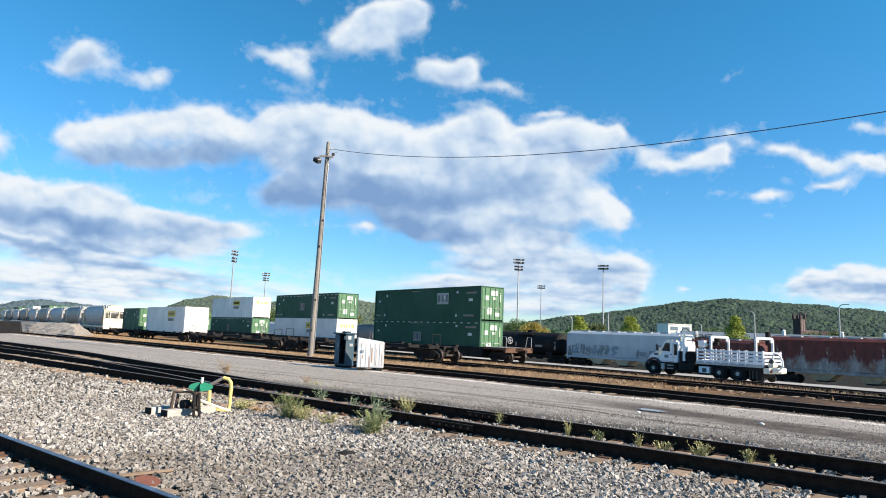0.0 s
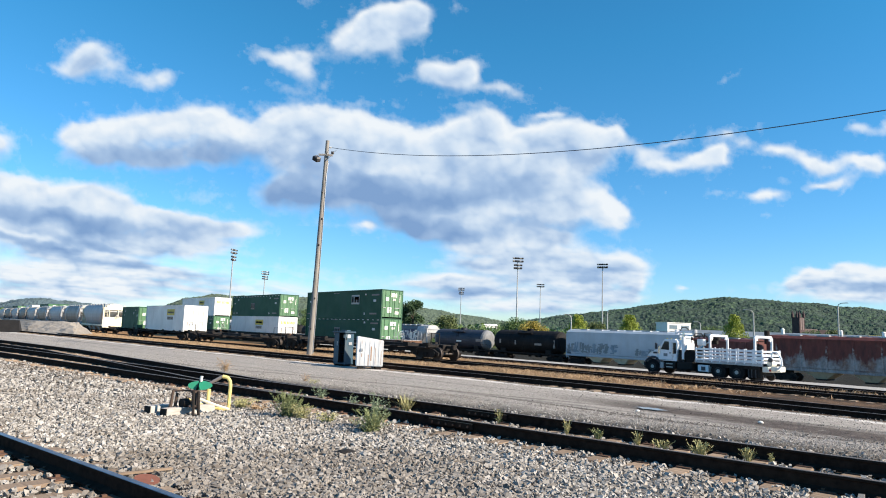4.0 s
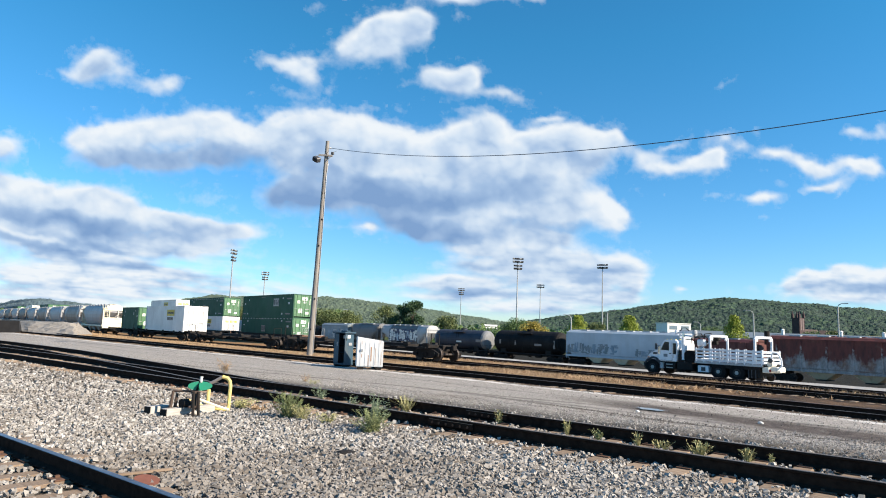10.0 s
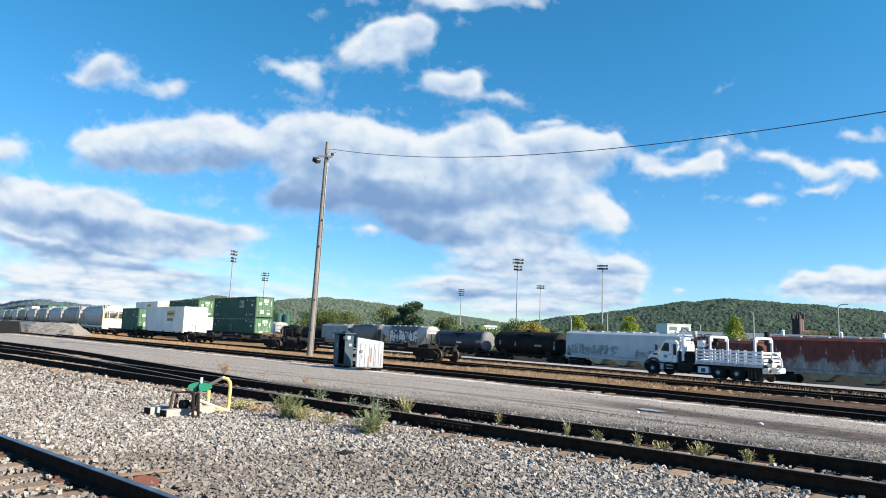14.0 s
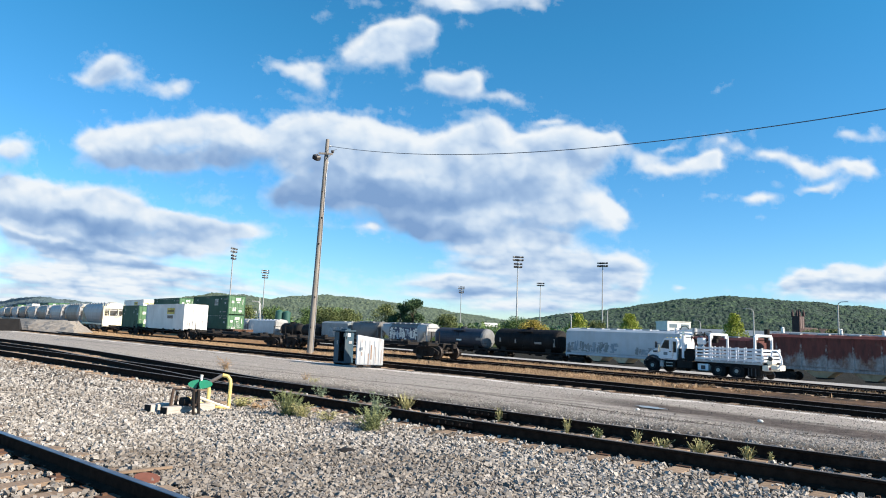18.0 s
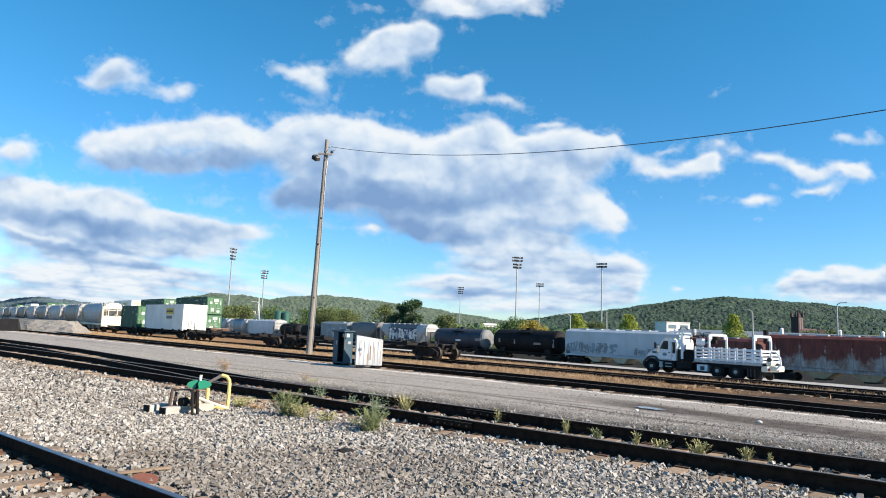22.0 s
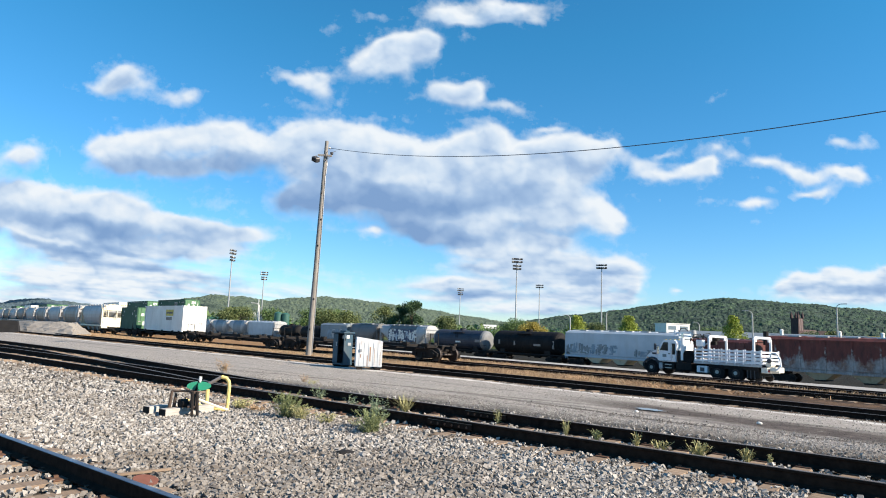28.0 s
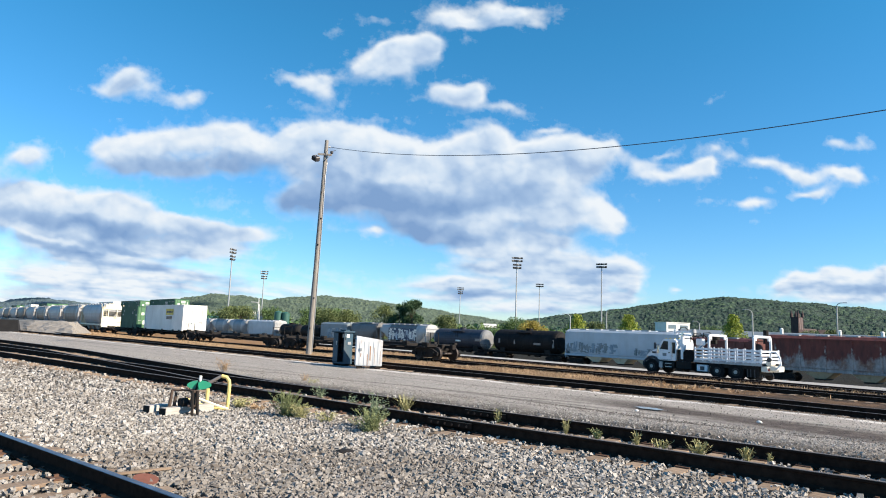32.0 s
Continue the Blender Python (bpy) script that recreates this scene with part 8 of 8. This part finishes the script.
def cells(x, y, seed):
    """Distance to the nearest of one scattered point a cell: round heads side by side."""
    rng = np.random.RandomState(seed)
    px_, py_ = rng.uniform(0, 1, (256, 256)), rng.uniform(0, 1, (256, 256))
    xi, yi = np.floor(x).astype(int), np.floor(y).astype(int)
    best = np.full(x.shape, 9.0)
    for i in (-1, 0, 1):
        for j in (-1, 0, 1):
            a, b = (xi + i) & 255, (yi + j) & 255
            best = np.minimum(best, (xi + i + px_[a, b] - x) ** 2 + (yi + j + py_[a, b] - y) ** 2)
    return np.sqrt(best)


def heads(x, y, seed, octaves=3, gain=0.5):
    out, amp, tot = 0, 1.0, 0
    for k in range(octaves):
        out = out + amp * np.clip(1 - cells(x * 2.1 ** k + 7.7 * k, y * 2.1 ** k + 3.1 * k, seed + k) ** 2, 0, 1)
        tot += amp
        amp *= gain
    return out / tot


def sunward(thick, rows, cols, steps):
    """Vapour met on the way up towards the sun, in even steps across the vault."""
    h, w = thick.shape
    out = np.zeros_like(thick)
    for k in range(1, steps + 1):
        r, c = rows * k, int(round(cols * k))
        moved = np.zeros_like(thick)
        moved[r:, :w - c] = thick[:h - r, c:]
        out += moved
    return out / steps


def cloud_fields():
    gx = np.arange(-330, 1900, 3.2)
    gy = np.arange(-330, 590, 2.8)
    X, Y0 = np.meshgrid(gx, gy)
    dx, dy = X - 784, Y0 - 441
    FX = 784 + dx * math.cos(ROLL) - dy * math.sin(ROLL)
    FY = 441 + dx * math.sin(ROLL) + dy * math.cos(ROLL)
    # detail shrinks in height towards the horizon
    V = np.where(FY < 380, FY, 380 + 250 * np.log(250 / np.maximum(630 - FY, 20)))
    low = np.clip((FY - 420) / 90, 0, 1)
    left = np.clip((620 - FX) / 120, 0, 1)
    size = 1 - 0.72 * low
    wx = (fbm(FX / 58, V / 50, 11, 5, 0.52) - 0.5) * 40 * (1 - 0.3 * low)
    wy = (fbm(FX / 58, V / 50, 29, 5, 0.52) - 0.5) * 34 * size
    field = lay(PUFFS, FX + wx, FY + wy, 0.05, 1.66)
    fine = fbm(FX / 46, V / 36, 51, 5, 0.52) - 0.5
    puff = heads((FX + wx * 0.5) / 44, (V + wy * 0.5) / 36, 131, 3, 0.55) - 0.62
    streak = fbm((FX - 784) / (120 - 40 * (1 - left)), (FY - 0.07 * (FX - 784) * left - 0.04 * (FX - 784)) / 8.5, 91, 5, 0.55) - 0.5
    layered = low * (0.35 + 0.65 * left)
    dens = field * 1.28 - 0.09 + fine * 0.50 * (1 - 0.6 * layered) + puff * 0.42 * (1 - 0.7 * layered) + streak * 2.1 * layered * (1 - 0.3 * field)
    shred = fbm((FX + 0.5 * wy) / 30, (V + 0.3 * wx) / 19, 77, 5, 0.62) - 0.5
    dens = dens + shred * 1.6 * np.clip(1 - dens, 0, 1) * np.clip(dens * 3, 0, 1)
    dens = np.clip(dens, 0, 1) * np.clip(field / 0.16, 0, 1)
    # thin cloud lets the blue through
    body = np.clip((field - 0.25) / 0.7, 0, 1)
    dens = dens ** 1.2 * (0.42 + 0.58 * body * body * (3 - 2 * body))
    # light from above and to the right, dimmed by what stands in its way
    thick = np.clip(dens, 0, 1) * np.clip(0.62 + 1.1 * puff + 0.9 * fine, 0.15, 1.3)
    tau = sunward(thick, 2, 0.6, 11) * (1 - low) + sunward(thick, 1, 0.3, 8) * low
    near = sunward(thick, 1, 0.4, 4)
    # crisp sunlit heads, soft undersides
    crisp = np.clip((dens - 0.14) / 0.46, 0, 1)
    crisp = crisp * crisp * (3 - 2 * crisp)
    # small clouds stay torn and soft
    bulk = np.clip(sunward(thick[::-1, ::-1], 2, 0.6, 9)[::-1, ::-1] * 1.45, 0, 1)
    k = body * np.clip(1 - 2.2 * tau, 0, 1) * (1 - 0.5 * layered) * bulk * bulk
    dens = dens * (1 - k) + crisp * k
    deep = lay(DEEP, FX + wx, FY + wy, 0.1)
    glow = lay(SUNLIT, FX + wx, FY + wy, 0.1)
    swell = heads((FX + wx) / 66, (V + wy) / 46, 151, 2, 0.4) - 0.62
    drift = fbm(FX / 80, V / 56, 61, 3, 0.45) - 0.5
    shade = 0.03 + 0.40 * tau * (1 - 0.5 * layered) + 0.29 * near + 0.54 * deep - 0.26 * glow - (0.30 + 0.24 * low) * puff - 0.50 * swell - 0.34 * drift - 0.24 * fine - 1.25 * streak * layered
    shade = shade + 0.14 * (1 - np.clip(field * 1.3, 0, 1))
    return gx, gy, X, Y0, dens, shade


CLOUD_GLOW = 0.475


def cloud_material():
    n = Nodes("cloud_vapour")
    n.t.nodes.remove(n.b)
    d = n.add("ShaderNodeAttribute")
    d.attribute_name = "vapour"
    g = n.add("ShaderNodeAttribute")
    g.attribute_name = "cloud_shade"
    c = n.coords("UV")
    wisp = n.noise(c, 70, 6, 0.62)
    cover = n.grey(n.math("ADD", d.outputs["Fac"], n.math("MULTIPLY", n.math("SUBTRACT", wisp, 0.5), n.math("MULTIPLY", n.math("SUBTRACT", 1.0, d.outputs["Fac"]), 0.8))), 0.03, 0.95)
    tone = n.ramp(n.math("ADD", g.outputs["Fac"], n.math("MULTIPLY", n.math("SUBTRACT", wisp, 0.5), 0.03)),
                  [(0.05, (0.88, 0.935, 0.985)), (0.30, (0.655, 0.778, 0.925)), (0.58, (0.39, 0.548, 0.785)), (0.95, (0.225, 0.375, 0.640))])
    # the sheet glows by itself; sunlit and shaded tones are its colour
    em = n.add("ShaderNodeEmission", Strength=CLOUD_GLOW)
    n.link(tone, em.inputs["Color"])
    tr = n.add("ShaderNodeBsdfTransparent")
    mx = n.add("ShaderNodeMixShader")
    n.link(cover, mx.inputs[0])
    n.link(tr.outputs[0], mx.inputs[1])
    n.link(em.outputs[0], mx.inputs[2])
    n.link(mx.outputs[0], n.t.nodes["Material Output"].inputs["Surface"])
    return n.mat


CLOUD_BASE, CLOUD_FAR = 900.0, 4550.0


def build_clouds():
    gx, gy, X, Y, dens, shade = cloud_fields()
    tilt = PITCH_UP
    u, v = (X - 784) / 1152.2, (441 - Y) / 1152.2
    way = np.stack([u, np.cos(tilt) - v * np.sin(tilt), np.sin(tilt) + v * np.cos(tilt)], -1)
    way /= np.linalg.norm(way, axis=-1, keepdims=True)
    el = np.maximum(way[..., 2], 0.002)
    dist = 1 / (1 / (CLOUD_BASE / el) ** 3 + 1 / CLOUD_FAR ** 3) ** (1 / 3)
    P = (way * dist[..., None]).reshape(-1, 3)
    h, w = X.shape
    idx = np.arange(h * w).reshape(h, w)
    keep = (dens[:-1, :-1] + dens[1:, :-1] + dens[:-1, 1:] + dens[1:, 1:]) > 0.0
    quads = np.stack([idx[:-1, :-1], idx[:-1, 1:], idx[1:, 1:], idx[1:, :-1]], -1)[keep].reshape(-1, 4)
    used, inv = np.unique(quads.ravel(), return_inverse=True)
    quads = inv.reshape(-1, 4)
    me = bpy.data.meshes.new("cloud_layer")
    me.vertices.add(len(used))
    me.vertices.foreach_set("co", P[used].ravel())
    me.loops.add(quads.size)
    me.loops.foreach_set("vertex_index", quads.ravel().astype(np.int32))
    me.polygons.add(len(quads))
    me.polygons.foreach_set("loop_start", np.arange(0, quads.size, 4, dtype=np.int32))
    me.update(calc_edges=True)
    for name, field in (("vapour", dens), ("cloud_shade", shade)):
        at_ = me.attributes.new(name, "FLOAT", "POINT")
        at_.data.foreach_set("value", field.ravel()[used].astype(np.float32))
    uv = me.uv_layers.new(name="UVMap")
    flat = np.stack([X.ravel()[used] / 1568, Y.ravel()[used] / 1568], 1)[quads.ravel()]
    uv.data.foreach_set("uv", flat.ravel().astype(np.float32))
    me.materials.append(cloud_material())
    ob = new("cloud_layer", me)
    return tagged(ob, "drifting white cumulus clouds with grey undersides in a blue sky", "clouds", kind="structure")


cloud_layer = build_clouds()


# ---- what moves ----
def motions():
    for ob, n, s, z in moving:
        walk(ob, [(t, at(n, s + travelled(t), z)) for t in (0, 2, 4, 6, 8, 10, 12, 14, 16, 18, 20, 22, 24, 26, 28, 30, 32)])
    drift = Vector((0.0015, 0.0077, 0)) * CLOUD_BASE
    walk(cloud_layer, [(t, Matrix.Translation(EYE + drift * (t - 13))) for t in (0, 8, 16, 24, 32)])


motions()
